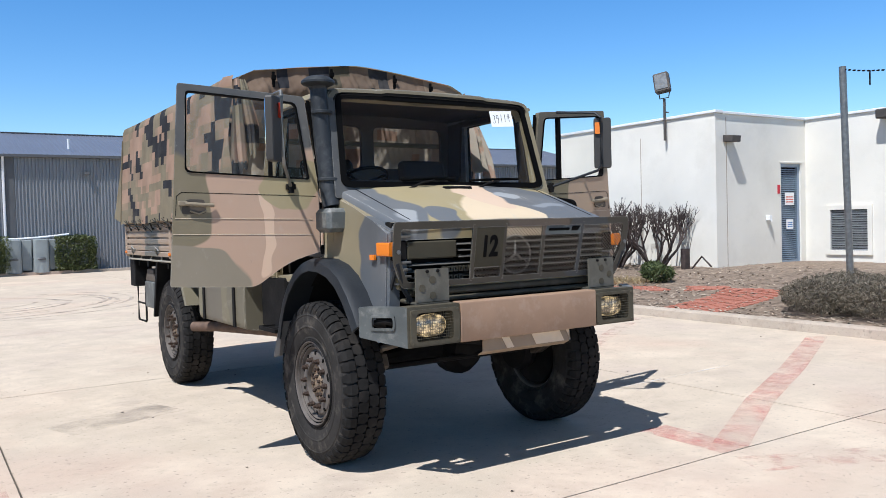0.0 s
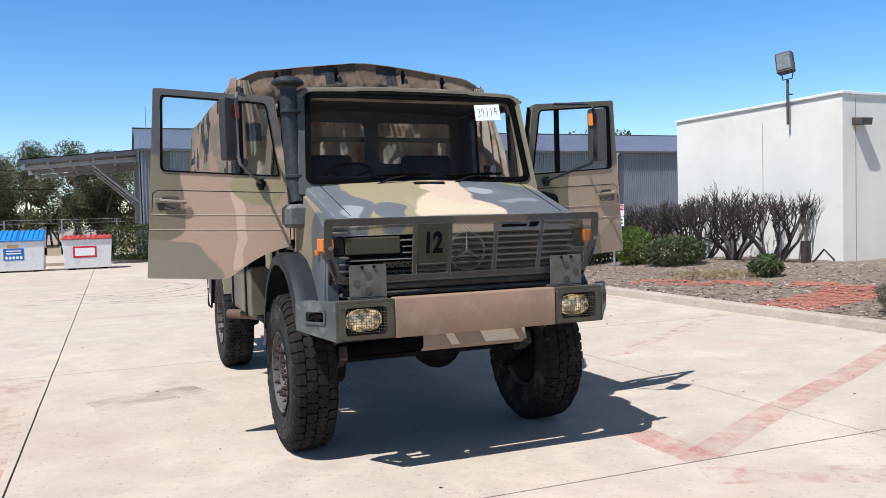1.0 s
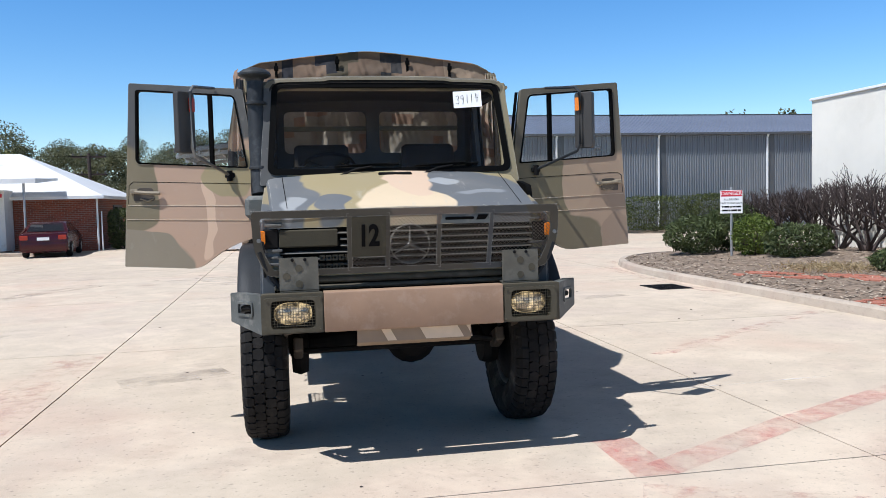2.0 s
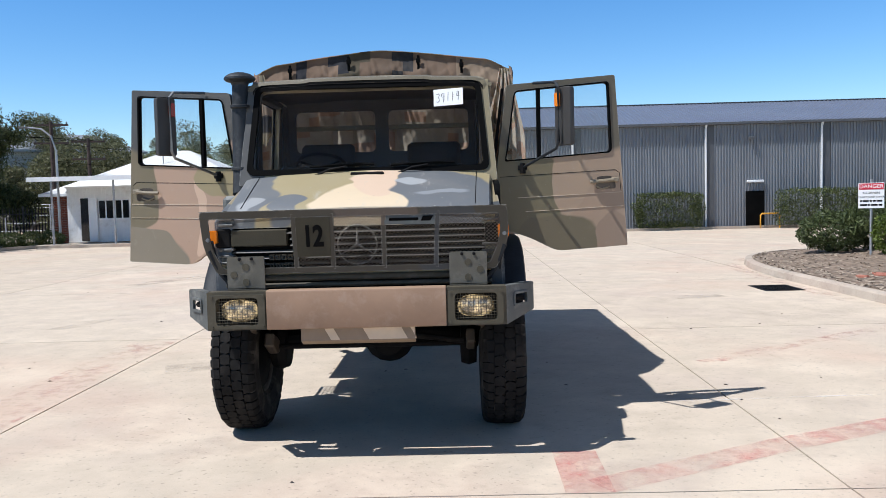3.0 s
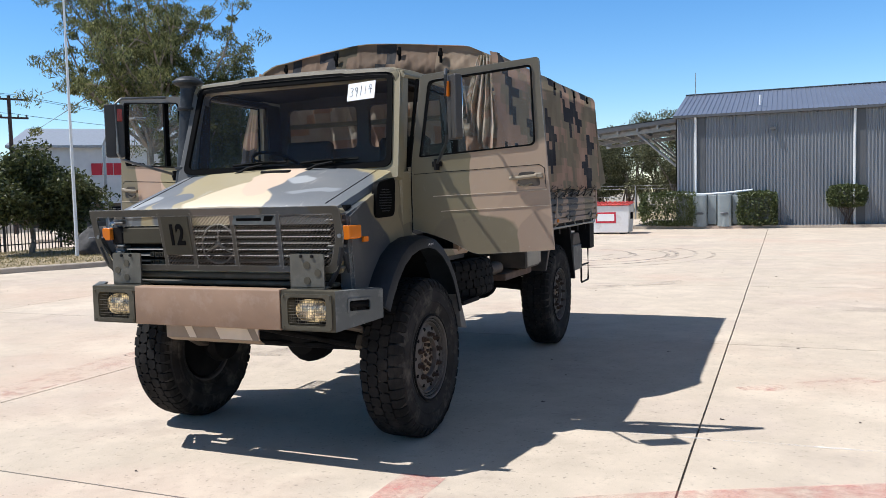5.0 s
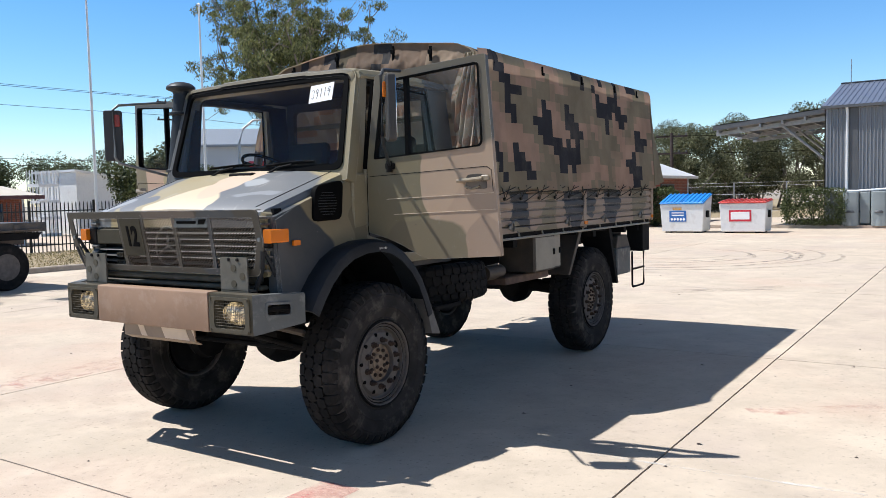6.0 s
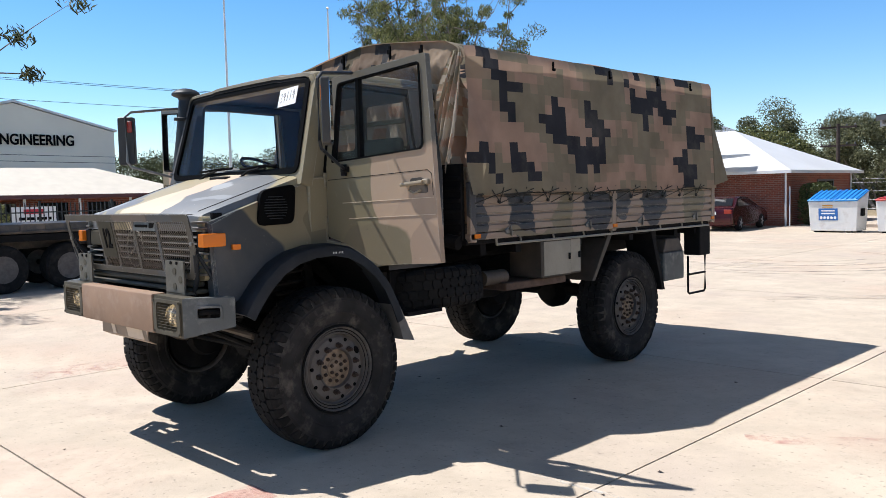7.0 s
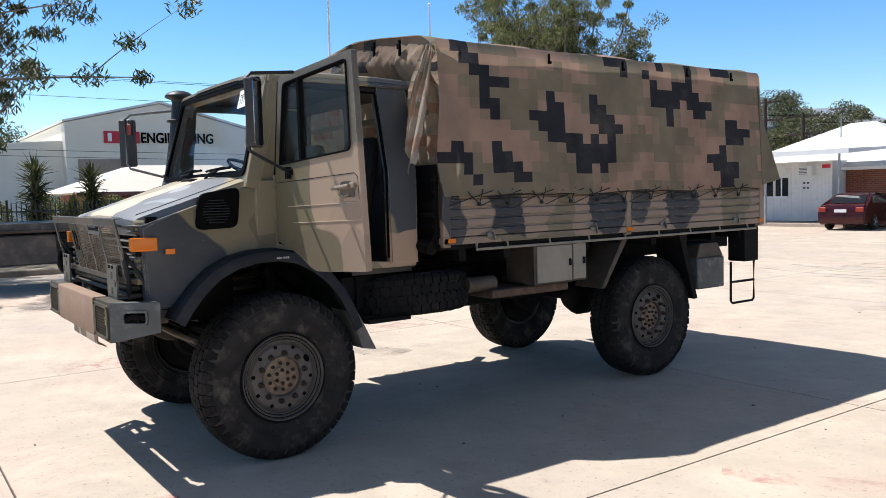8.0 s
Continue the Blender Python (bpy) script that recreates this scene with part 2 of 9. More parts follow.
M_BELLYC = mat("pale_cream", (0.62, 0.50, 0.36), 0.6, var=0.1, scale=6)
M_BLACK = mat("black_underbody_paint", (0.0075, 0.007, 0.007), 0.75, var=0.4, scale=7, dirt=(0.035, 0.03, 0.024), dirt_scale=4, dirt_amount=0.3, spec=0.15)
M_RUBBER = mat("tyre_rubber", (0.017, 0.0162, 0.0155), 0.85, spec=0.1, var=0.25, scale=9, bump=0.25, bscale=90, dirt=(0.060, 0.051, 0.043), dirt_scale=5, dirt_amount=0.55)
M_SIDEWALL = mat("dusty_tyre_sidewall", (0.030, 0.028, 0.026), 0.85, spec=0.12, var=0.25, scale=7, bump=0.2, bscale=70, dirt=(0.140, 0.121, 0.101), dirt_scale=6.0, dirt_amount=0.8)
M_SEAL = mat("black_rubber_seal", (0.0045, 0.0045, 0.0045), 0.6, var=0.2, bump=0.05, spec=0.03)
M_RIM = mat("dusty_rim_paint", (0.122, 0.106, 0.093), 0.6, var=0.22, scale=11, dirt=(0.085, 0.066, 0.050), dirt_scale=9, dirt_amount=0.75, spec=0.35)
M_HUB = mat("rusty_hub_metal", (0.235, 0.170, 0.112), 0.65, 0.2, var=0.35, scale=18, dirt=(0.27, 0.205, 0.15), dirt_scale=14)
M_NUT = mat("brown_rust", (0.042, 0.024, 0.015), 0.75, 0.2, var=0.4, scale=25, dirt=(0.10, 0.07, 0.05), dirt_scale=30, dirt_amount=0.3)
M_SNORKEL = mat("worn_black_plastic", (0.024, 0.027, 0.030), 0.5, var=0.25, scale=6, dirt=(0.12, 0.125, 0.125), dirt_scale=9, dirt_amount=0.35, spec=0.3)
M_CHROME = mat("bright_metal", (0.6, 0.6, 0.58), 0.22, 1.0, var=0.08, bump=0.02)
M_HANDLE = mat("sand_handle_paint", (0.25, 0.205, 0.14), 0.4, var=0.1)
M_STEEL = mat("dull_steel", (0.22, 0.22, 0.21), 0.45, 0.7, var=0.2, scale=12)
M_AMBER = mat("amber_lens", (0.75, 0.20, 0.015), 0.18, var=0.08, bump=0.05, bscale=120)
M_RED = mat("red_lens", (0.32, 0.03, 0.015), 0.2, var=0.1)
M_LENS = mat("sun_glint_lamp_glass", (0.40, 0.36, 0.30), 0.16, 0.8, var=0.2, scale=14, bump=0.4, bscale=45)
ln_nt = M_LENS.node_tree
ln_co = ln_nt.nodes.new("ShaderNodeTexCoord")
ln_b = ln_nt.nodes["Principled BSDF"]
# patchy warm emission stands for sun caught in the unlit headlight's reflector
ln_nt.links.new(blend(ln_nt, (0.05, 0.035, 0.016, 1), (1.0, 0.74, 0.38, 1), band(ln_nt, noise_fac(ln_nt, ln_co, 17.0, 5.0), 0.46, 0.68)), ln_b.inputs["Emission Color"])
ln_b.inputs["Emission Strength"].default_value = 0.8
M_GLASS = glass("windscreen_glass", (0.93, 0.93, 0.91), dust=0.05)
M_CABIN = mat("dark_cabin_trim", (0.044, 0.037, 0.030), 0.6, var=0.25, scale=4)
M_SEAT = mat("black_seat_vinyl", (0.024, 0.020, 0.016), 0.6, spec=0.15, var=0.25, scale=5)
M_MIRROR = mat("mirror_glass", (0.8, 0.8, 0.8), 0.03, 1.0, var=0.01, bump=0.0)
M_MBACK = mat("mirror_housing_brown_black", (0.040, 0.036, 0.031), 0.5, var=0.15)
M_PAPER = mat("white_paper", (0.85, 0.85, 0.83), 0.7, var=0.03, bump=0.02)
M_INK = mat("black_marker_ink", (0.006, 0.006, 0.006), 0.8, spec=0.05, var=0.05, bump=0.0)
M_WHITE = mat("white_marking_paint", (0.72, 0.72, 0.68), 0.6, var=0.1)
M_TOOLBOX = mat("pale_khaki_box_paint", (0.30, 0.27, 0.21), 0.5, var=0.15, scale=5, dirt=(0.2, 0.17, 0.13), dirt_scale=5)
M_TANK = camo("tank_paint", (0.16, 0.14, 0.092), [((-1.0, 2.55, 1.1), (0.5, 0.25, 0.4), (0.13, 0.115, 0.08)), ((-1.0, 3.3, 1.0), (0.5, 0.3, 0.4), (0.12, 0.105, 0.08))])
M_LOCKER = mat("brown_locker_paint", (0.075, 0.058, 0.042), 0.6, var=0.3, scale=5, dirt=(0.03, 0.025, 0.02), dirt_scale=6)
M_RUST = mat("rusty_brown_pipe", (0.12, 0.075, 0.052), 0.7, 0.2, var=0.3, scale=12)
M_FLAP = mat("grey_mud_flap_rubber", (0.16, 0.15, 0.135), 0.8, var=0.25, scale=6)


def cloth(name, col, col2):
    m = mat(name, col, 0.85, var=0.16, scale=3.5, bump=0.5, bscale=16, spec=0.2, col2=col2, dirt=(0.27, 0.24, 0.19), dirt_scale=2.2, dirt_amount=0.25)
    nt = m.node_tree
    b = nt.nodes["Principled BSDF"]
    tl = nt.nodes.new("ShaderNodeBsdfTranslucent")
    nt.links.new(b.inputs["Base Color"].links[0].from_socket, tl.inputs[0])
    mx = nt.nodes.new("ShaderNodeMixShader")
    mx.inputs[0].default_value = 0.34
    nt.links.new(b.outputs[0], mx.inputs[1])
    nt.links.new(tl.outputs[0], mx.inputs[2])
    nt.links.new(mx.outputs[0], nt.nodes["Material Output"].inputs[0])
    return m


# the two crown cloths are darkened to carry the shade on the front crown
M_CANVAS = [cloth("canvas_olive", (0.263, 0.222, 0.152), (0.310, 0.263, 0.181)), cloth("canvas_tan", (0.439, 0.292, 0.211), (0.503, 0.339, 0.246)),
            # fifth cloth is lightened to stand for light on front sheet and pleat
            cloth("canvas_black", (0.033, 0.034, 0.040), (0.047, 0.048, 0.055)), cloth("canvas_brown", (0.339, 0.255, 0.178), (0.392, 0.292, 0.205)), cloth("canvas_lightened", (0.468, 0.409, 0.328), (0.550, 0.480, 0.386)), cloth("canvas_crown_brown_shaded", (0.185, 0.128, 0.090), (0.25, 0.176, 0.124)), cloth("canvas_crown_olive_shaded", (0.105, 0.088, 0.060), (0.15, 0.125, 0.086))]


def concrete(name, col, stain, tint_amount=0.25):
    m = bpy.data.materials.new(name)
    m.use_nodes = True
    nt = m.node_tree
    b = nt.nodes["Principled BSDF"]
    ge = nt.nodes.new("ShaderNodeNewGeometry")
    co = {"Object": ge.outputs["Position"]}

    class Holder:
        outputs = co
    big = noise_fac(nt, Holder, 0.35, 6.0, 0.6)
    mid = noise_fac(nt, Holder, 2.1, 8.0, 0.65)
    fine = noise_fac(nt, Holder, 70.0, 6.0, 0.6)
    out = blend(nt, (*[c * 0.86 for c in col], 1), (*[min(1, c * 1.1) for c in col], 1), band(nt, mid, 0.3, 0.7))
    out = blend(nt, out, (*stain, 1), band(nt, big, 0.50, 0.72, tint_amount))
    patch = noise_fac(nt, Holder, 0.9, 10.0, 0.75)
    out = blend(nt, out, (*[c * 0.72 for c in stain], 1), band(nt, patch, 0.54, 0.68, 0.5))
    pinkish = noise_fac(nt, Holder, 0.23, 7.0, 0.62)
    out = blend(nt, out, (col[0] * 1.02, col[1] * 0.88, col[2] * 0.86, 1), band(nt, pinkish, 0.50, 0.64, 0.55))
    chalk = noise_fac(nt, Holder, 0.55, 9.0, 0.68)
    out = blend(nt, out, (*[min(1, c * 1.22) for c in col], 1), band(nt, chalk, 0.53, 0.63, 0.55))
    grit = noise_fac(nt, Holder, 160.0, 3.0, 0.6)
    out = blend(nt, out, (*[c * 0.62 for c in col], 1), band(nt, grit, 0.52, 0.72, 0.4))
    out = blend(nt, out, (*[min(1, c * 1.25) for c in col], 1), band(nt, grit, 0.46, 0.30, 0.4))
    scuff = noise_fac(nt, Holder, 7.0, 10.0, 0.8)
    out = blend(nt, out, (*[c * 0.7 for c in col], 1), band(nt, scuff, 0.55, 0.68, 0.6))
    sp = noise_fac(nt, Holder, 26.0, 2.0, 0.5)
    out = blend(nt, out, (0.12, 0.11, 0.10, 1), band(nt, sp, 0.64, 0.70, 0.4))
    info = nt.nodes.new("ShaderNodeObjectInfo")
    out = blend(nt, out, (0.9, 0.88, 0.86, 1), band(nt, info.outputs["Random"], 0.0, 1.0, 0.5), "MULTIPLY")
    nt.links.new(out, b.inputs["Base Color"])
    b.inputs["Roughness"].default_value = 0.85
    b.inputs["Specular IOR Level"].default_value = 0.25
    bp = nt.nodes.new("ShaderNodeBump")
    bp.inputs["Strength"].default_value, bp.inputs["Distance"].default_value = 0.25, 0.006
    nt.links.new(fine, bp.inputs["Height"])
    nt.links.new(bp.outputs["Normal"], b.inputs["Normal"])
    return m


M_CONC = concrete("yard_concrete", (0.542, 0.458, 0.358), (0.465, 0.378, 0.325), 0.6)
M_JOINT = mat("dirty_joint_filler", (0.09, 0.075, 0.06), 0.95, var=0.4, scale=3)
M_KERB = concrete("kerb_concrete", (0.43, 0.365, 0.295), (0.27, 0.215, 0.165), 0.8)
M_SOIL = mat("bark_mulch_soil", (0.19, 0.14, 0.10), 0.95, var=0.45, scale=9, bump=1.0, bscale=30, dirt=(0.26, 0.21, 0.16), dirt_scale=14, dirt_amount=0.8)
M_GROUND = mat("bare_earth", (0.30, 0.26, 0.20), 0.95, var=0.2, scale=0.3, bump=0.3, bscale=4)
M_DRYGRASS = mat("dry_grass_soil", (0.30, 0.235, 0.14), 0.95, var=0.3, scale=3, bump=0.8, bscale=30, dirt=(0.17, 0.15, 0.08), dirt_scale=3)
M_PATHBRICK = mat("red_brick_paver", (0.40, 0.15, 0.10), 0.9, var=0.2, scale=3, dirt=(0.44, 0.28, 0.21), dirt_scale=7)
M_RENDER = mat("cream_rendered_wall", (0.74, 0.71, 0.63), 0.85, var=0.05, scale=0.8, bump=0.25, bscale=40, dirt=(0.60, 0.57, 0.49), dirt_scale=0.7, dirt_amount=0.5)
M_WHITEM = mat("white_metal_trim", (0.74, 0.75, 0.75), 0.45, var=0.05)
M_SHED = mat("grey_steel_cladding", (0.215, 0.225, 0.24), 0.45, 0.15, var=0.06, scale=0.6)
M_SHEDDK = mat("dark_grey_flashing", (0.085, 0.088, 0.092), 0.5, var=0.08)
M_SHEDROOF = mat("blue_grey_roof_steel", (0.155, 0.175, 0.225), 0.4, 0.2, var=0.06, scale=0.5)
M_ROOFW = mat("white_roof_sheet", (0.68, 0.68, 0.67), 0.5, var=0.04, scale=0.5)
M_BLUE = mat("blue_plastic_lid", (0.02, 0.24, 0.62), 0.4, var=0.1)
M_REDP = mat("red_plastic_lid", (0.58, 0.06, 0.045), 0.4, var=0.1)
M_BINW = mat("white_bin_steel", (0.72, 0.72, 0.70), 0.45, var=0.06, scale=3, dirt=(0.35, 0.3, 0.25), dirt_scale=3, dirt_amount=0.4)
M_BARK = mat("pale_gum_bark", (0.20, 0.168, 0.138), 0.85, var=0.4, scale=2.0, bump=0.6, bscale=12)
M_TWIG = mat("dead_grey_twigs", (0.052, 0.036, 0.031), 0.85, var=0.35, scale=8, bump=0.3)
M_FENCE = mat("black_fence_paint", (0.014, 0.014, 0.015), 0.45, var=0.1)
M_GALV = mat("galvanised_steel", (0.36, 0.37, 0.38), 0.45, 0.5, var=0.12, scale=5)
M_TANKC = mat("grey_green_tank_plastic", (0.24, 0.27, 0.27), 0.5, var=0.1)
M_MAROON = mat("maroon_car_paint", (0.050, 0.006, 0.009), 0.15, 0.2, var=0.05)
M_NAVY = mat("dark_blue_car_paint", (0.014, 0.02, 0.035), 0.15, 0.2, var=0.05)
M_CARGLASS = mat("dark_car_glass", (0.012, 0.013, 0.015), 0.05, var=0.02, bump=0.0)
M_ROCK = mat("dark_memorial_stone", (0.055, 0.053, 0.052), 0.9, var=0.35, scale=5, bump=0.8, bscale=20)
M_ORANGE = mat("orange_bollard_plastic", (0.62, 0.085, 0.03), 0.5, var=0.08)
M_TRAILER = mat("weathered_trailer_steel", (0.085, 0.075, 0.066), 0.6, 0.3, var=0.3, scale=3, dirt=(0.25, 0.17, 0.11), dirt_scale=3)
M_YELLOW = mat("yellow_safety_paint", (0.62, 0.30, 0.03), 0.5, var=0.1)
M_SIGNRED = mat("red_sign_paint", (0.55, 0.02, 0.04), 0.5, var=0.05)
M_SIGNBLUE = mat("blue_label", (0.02, 0.13, 0.42), 0.4, var=0.05)
M_ROPE = mat("dark_rope", (0.025, 0.025, 0.022), 0.9, var=0.2)


def faded_paint(name, col, lo, hi, scale=5.0):
    """Worn floor paint: flakes off in patches."""
    m = bpy.data.materials.new(name)
    m.use_nodes = True
    nt = m.node_tree
    b = nt.nodes["Principled BSDF"]
    co = nt.nodes.new("ShaderNodeTexCoord")
    b.inputs["Base Color"].default_value = (*col, 1)
    b.inputs["Roughness"].default_value = 0.85
    a = band(nt, noise_fac(nt, co, scale, 10.0, 0.7), lo, hi, 0.8)
    c = band(nt, noise_fac(nt, co, 1.1, 3.0, 0.5), 0.3, 0.6)
    nt.links.new(calc(nt, "MULTIPLY", a, c), b.inputs["Alpha"])
    return m


M_REDLINE = faded_paint("faded_red_floor_paint", (0.62, 0.215, 0.19), 0.35, 0.75)
M_PINKLINE = faded_paint("very_faded_red_paint", (0.58, 0.22, 0.19), 0.46, 0.85)
M_WHITELINE = faded_paint("worn_white_floor_paint", (0.75, 0.73, 0.68), 0.40, 0.7)
M_TYREMARK = faded_paint("tyre_rubber_mark", (0.26, 0.235, 0.21), 0.36, 0.80, 3.0)
M_OIL = faded_paint("dark_stain", (0.16, 0.145, 0.13), 0.42, 0.85, 2.0)


# ---- mesh helpers ----
def part(name, bm, material, parent=None, label="", smooth=30):
    """Links a bmesh as one mesh object, under a thing or a part."""
    bmesh.ops.recalc_face_normals(bm, faces=bm.faces)
    if smooth:
        for f in bm.faces:
            f.smooth = True
        for e in bm.edges:
            if len(e.link_faces) == 2 and e.calc_face_angle(0) > radians(smooth):
                e.smooth = False
    me = bpy.data.meshes.new(name)
    bm.to_mesh(me)
    bm.free()
    for m in material if isinstance(material, (list, tuple)) else (material,):
        me.materials.append(m)
    ob = new(name, me)
    if parent:
        ob.parent = parent
    if label:
        ob["label"] = label
    return ob


def thing(name, label, category, at=(0, 0, 0), group="", kind=""):
    ob = new(name)
    ob.empty_display_size = 0.1
    ob.location = at
    return tagged(ob, label, category, group, kind)


def bevel_new(bm, verts, w, seg=1):
    vs = set(verts)
    edges = [e for e in bm.edges if e.verts[0] in vs and e.verts[1] in vs]
    bmesh.ops.bevel(bm, geom=edges, offset=w, segments=seg, affect="EDGES", clamp_overlap=True)


def box(bm, x0, x1, y0, y1, z0, z1, bev=0.0, m=None):
    vs = [bm.verts.new((x, y, z)) for x in (x0, x1) for y in (y0, y1) for z in (z0, z1)]
    if m:
        for v in vs:
            v.co = m @ v.co
    for q in ((0, 1, 3, 2), (4, 6, 7, 5), (0, 4, 5, 1), (2, 3, 7, 6), (0, 2, 6, 4), (1, 5, 7, 3)):
        bm.faces.new([vs[i] for i in q])
    if bev:
        bevel_new(bm, vs, bev)
    return vs


def prism(bm, pts, axis, a, b, bev=0.0, m=None):
    """A polygon drawn out along an axis from a to b."""
    def put(p, c):
        v = {"x": (c, p[0], p[1]), "y": (p[0], c, p[1]), "z": (p[0], p[1], c)}[axis]
        return m @ Vector(v) if m else Vector(v)
    lo = [bm.verts.new(put(p, a)) for p in pts]
    hi = [bm.verts.new(put(p, b)) for p in pts]
    bm.faces.new(lo)
    bm.faces.new(hi[::-1])
    n = len(pts)
    for i in range(n):
        bm.faces.new((lo[i], hi[i], hi[(i + 1) % n], lo[(i + 1) % n]))
    if bev:
        bevel_new(bm, lo + hi, bev)
    return lo + hi


def tube(bm, pts, r, n=8, closed=False, r_end=None):
    pts = [Vector(p) for p in pts]
    rings = []
    up = Vector((0, 0, 1))
    for i, p in enumerate(pts):
        a = pts[i - 1] if i or closed else p
        c = pts[(i + 1) % len(pts)] if i < len(pts) - 1 or closed else p
        d = (c - a).normalized()
        s = d.cross(up)
        if s.length < 0.05:
            s = d.cross(Vector((0, 1, 0)))
        s.normalize()
        u = s.cross(d)
        rad = r if r_end is None else r + (r_end - r) * i / (len(pts) - 1)
        rings.append([bm.verts.new(p + (s * math.cos(k * math.tau / n) + u * math.sin(k * math.tau / n)) * rad) for k in range(n)])
    m = len(rings)
    for i in range(m if closed else m - 1):
        A, B = rings[i], rings[(i + 1) % m]
        for k in range(n):
            bm.faces.new((A[k], A[(k + 1) % n], B[(k + 1) % n], B[k]))
    if not closed:
        bm.faces.new(rings[0][::-1])
        bm.faces.new(rings[-1])


def lathe(bm, prof, n=32, m=None, axis="x", cap=True):
    """Turns a profile of (radius, height) round an axis."""
    rings = []
    for r, h in prof:
        ring = []
        for k in range(n):
            a = k * math.tau / n
            c, s = r * math.cos(a), r * math.sin(a)
            v = Vector((h, c, s)) if axis == "x" else Vector((c, s, h)) if axis == "z" else Vector((c, h, s))
            ring.append(bm.verts.new(m @ v if m else v))
        rings.append(ring)
    for A, B in zip(rings, rings[1:]):
        for k in range(n):
            bm.faces.new((A[k], A[(k + 1) % n], B[(k + 1) % n], B[k]))
    if cap and prof[0][0] > 1e-6:
        bm.faces.new(rings[0])
    if cap and prof[-1][0] > 1e-6:
        bm.faces.new(rings[-1][::-1])
    bmesh.ops.remove_doubles(bm, verts=[v for r in rings for v in r], dist=1e-5)


def rounded(pts, radii, k=4):
    """A polygon with rounded corners, k points a corner."""
    out = []
    n = len(pts)
    radii = radii if isinstance(radii, (list, tuple)) else [radii] * n
    for i in range(n):
        p, a, c = Vector(pts[i]), Vector(pts[i - 1]), Vector(pts[(i + 1) % n])
        r = radii[i]
        s, e = p + (a - p).normalized() * r, p + (c - p).normalized() * r
        for j in range(k):
            t = j / (k - 1)
            out.append((s.lerp(p, t)).lerp(p.lerp(e, t), t))
    return [(v.x, v.y) for v in out]


def ring_plate(bm, outer, inner, put, w0, w1):
    """A plate between two loops of equal count: put(u, v, w) gives the place."""
    n = len(outer)
    A = [bm.verts.new(put(*p, w0)) for p in outer]
    B = [bm.verts.new(put(*p, w0)) for p in inner]
    C = [bm.verts.new(put(*p, w1)) for p in outer]
    D = [bm.verts.new(put(*p, w1)) for p in inner]
    for i in range(n):
        j = (i + 1) % n
        bm.faces.new((A[i], A[j], B[j], B[i]))
        bm.faces.new((C[i], D[i], D[j], C[j]))
        bm.faces.new((A[i], C[i], C[j], A[j]))
        bm.faces.new((B[i], B[j], D[j], D[i]))


def plate(bm, loop, put, w0, w1):
    A = [bm.verts.new(put(*p, w0)) for p in loop]
    C = [bm.verts.new(put(*p, w1)) for p in loop]
    n = len(loop)
    bm.faces.new(A)
    bm.faces.new(C[::-1])
    for i in range(n):
        j = (i + 1) % n
        bm.faces.new((A[i], C[i], C[j], A[j]))


def loft(bm, sections, cap=True):
    rings = [[bm.verts.new(p) for p in s] for s in sections]
    for A, B in zip(rings, rings[1:]):
        for i in range(len(A) - 1):
            bm.faces.new((A[i], A[i + 1], B[i + 1], B[i]))
    return rings


def lettering(name, text, size, material, m, parent, depth=0.002, label="", align="CENTER", bold=0.0):
    cu = bpy.data.curves.new(name, "FONT")
    cu.body, cu.size, cu.extrude, cu.align_x, cu.align_y = text, size, depth, align, "CENTER"
    cu.offset = bold
    tmp = new(name, cu)
    me = bpy.data.meshes.new_from_object(tmp.evaluated_get(bpy.context.evaluated_depsgraph_get()))
    bpy.data.objects.remove(tmp)
    me.transform(m)
    me.materials.append(material)
    ob = new(name, me)
    ob.parent = parent
    if label:
        ob["label"] = label
    return ob


def bars(bm, x0, x1, rows, put):
    """Unreadable lines of writing: dashes of uneven length. rows: (centre, height)."""
    for v, h in rows:
        u = x0
        while u < x1:
            w = min(x1 - u, h * random.uniform(0.8, 3.5))
            plate(bm, [(u, v - h / 2), (u + w, v - h / 2), (u + w, v + h / 2), (u, v + h / 2)], put, 0, 0.003)
            u += w + h * 0.5

# ---- the truck ----
truck = thing("military_truck", "camouflaged army truck with open cab doors and canvas-covered tray", "truck")


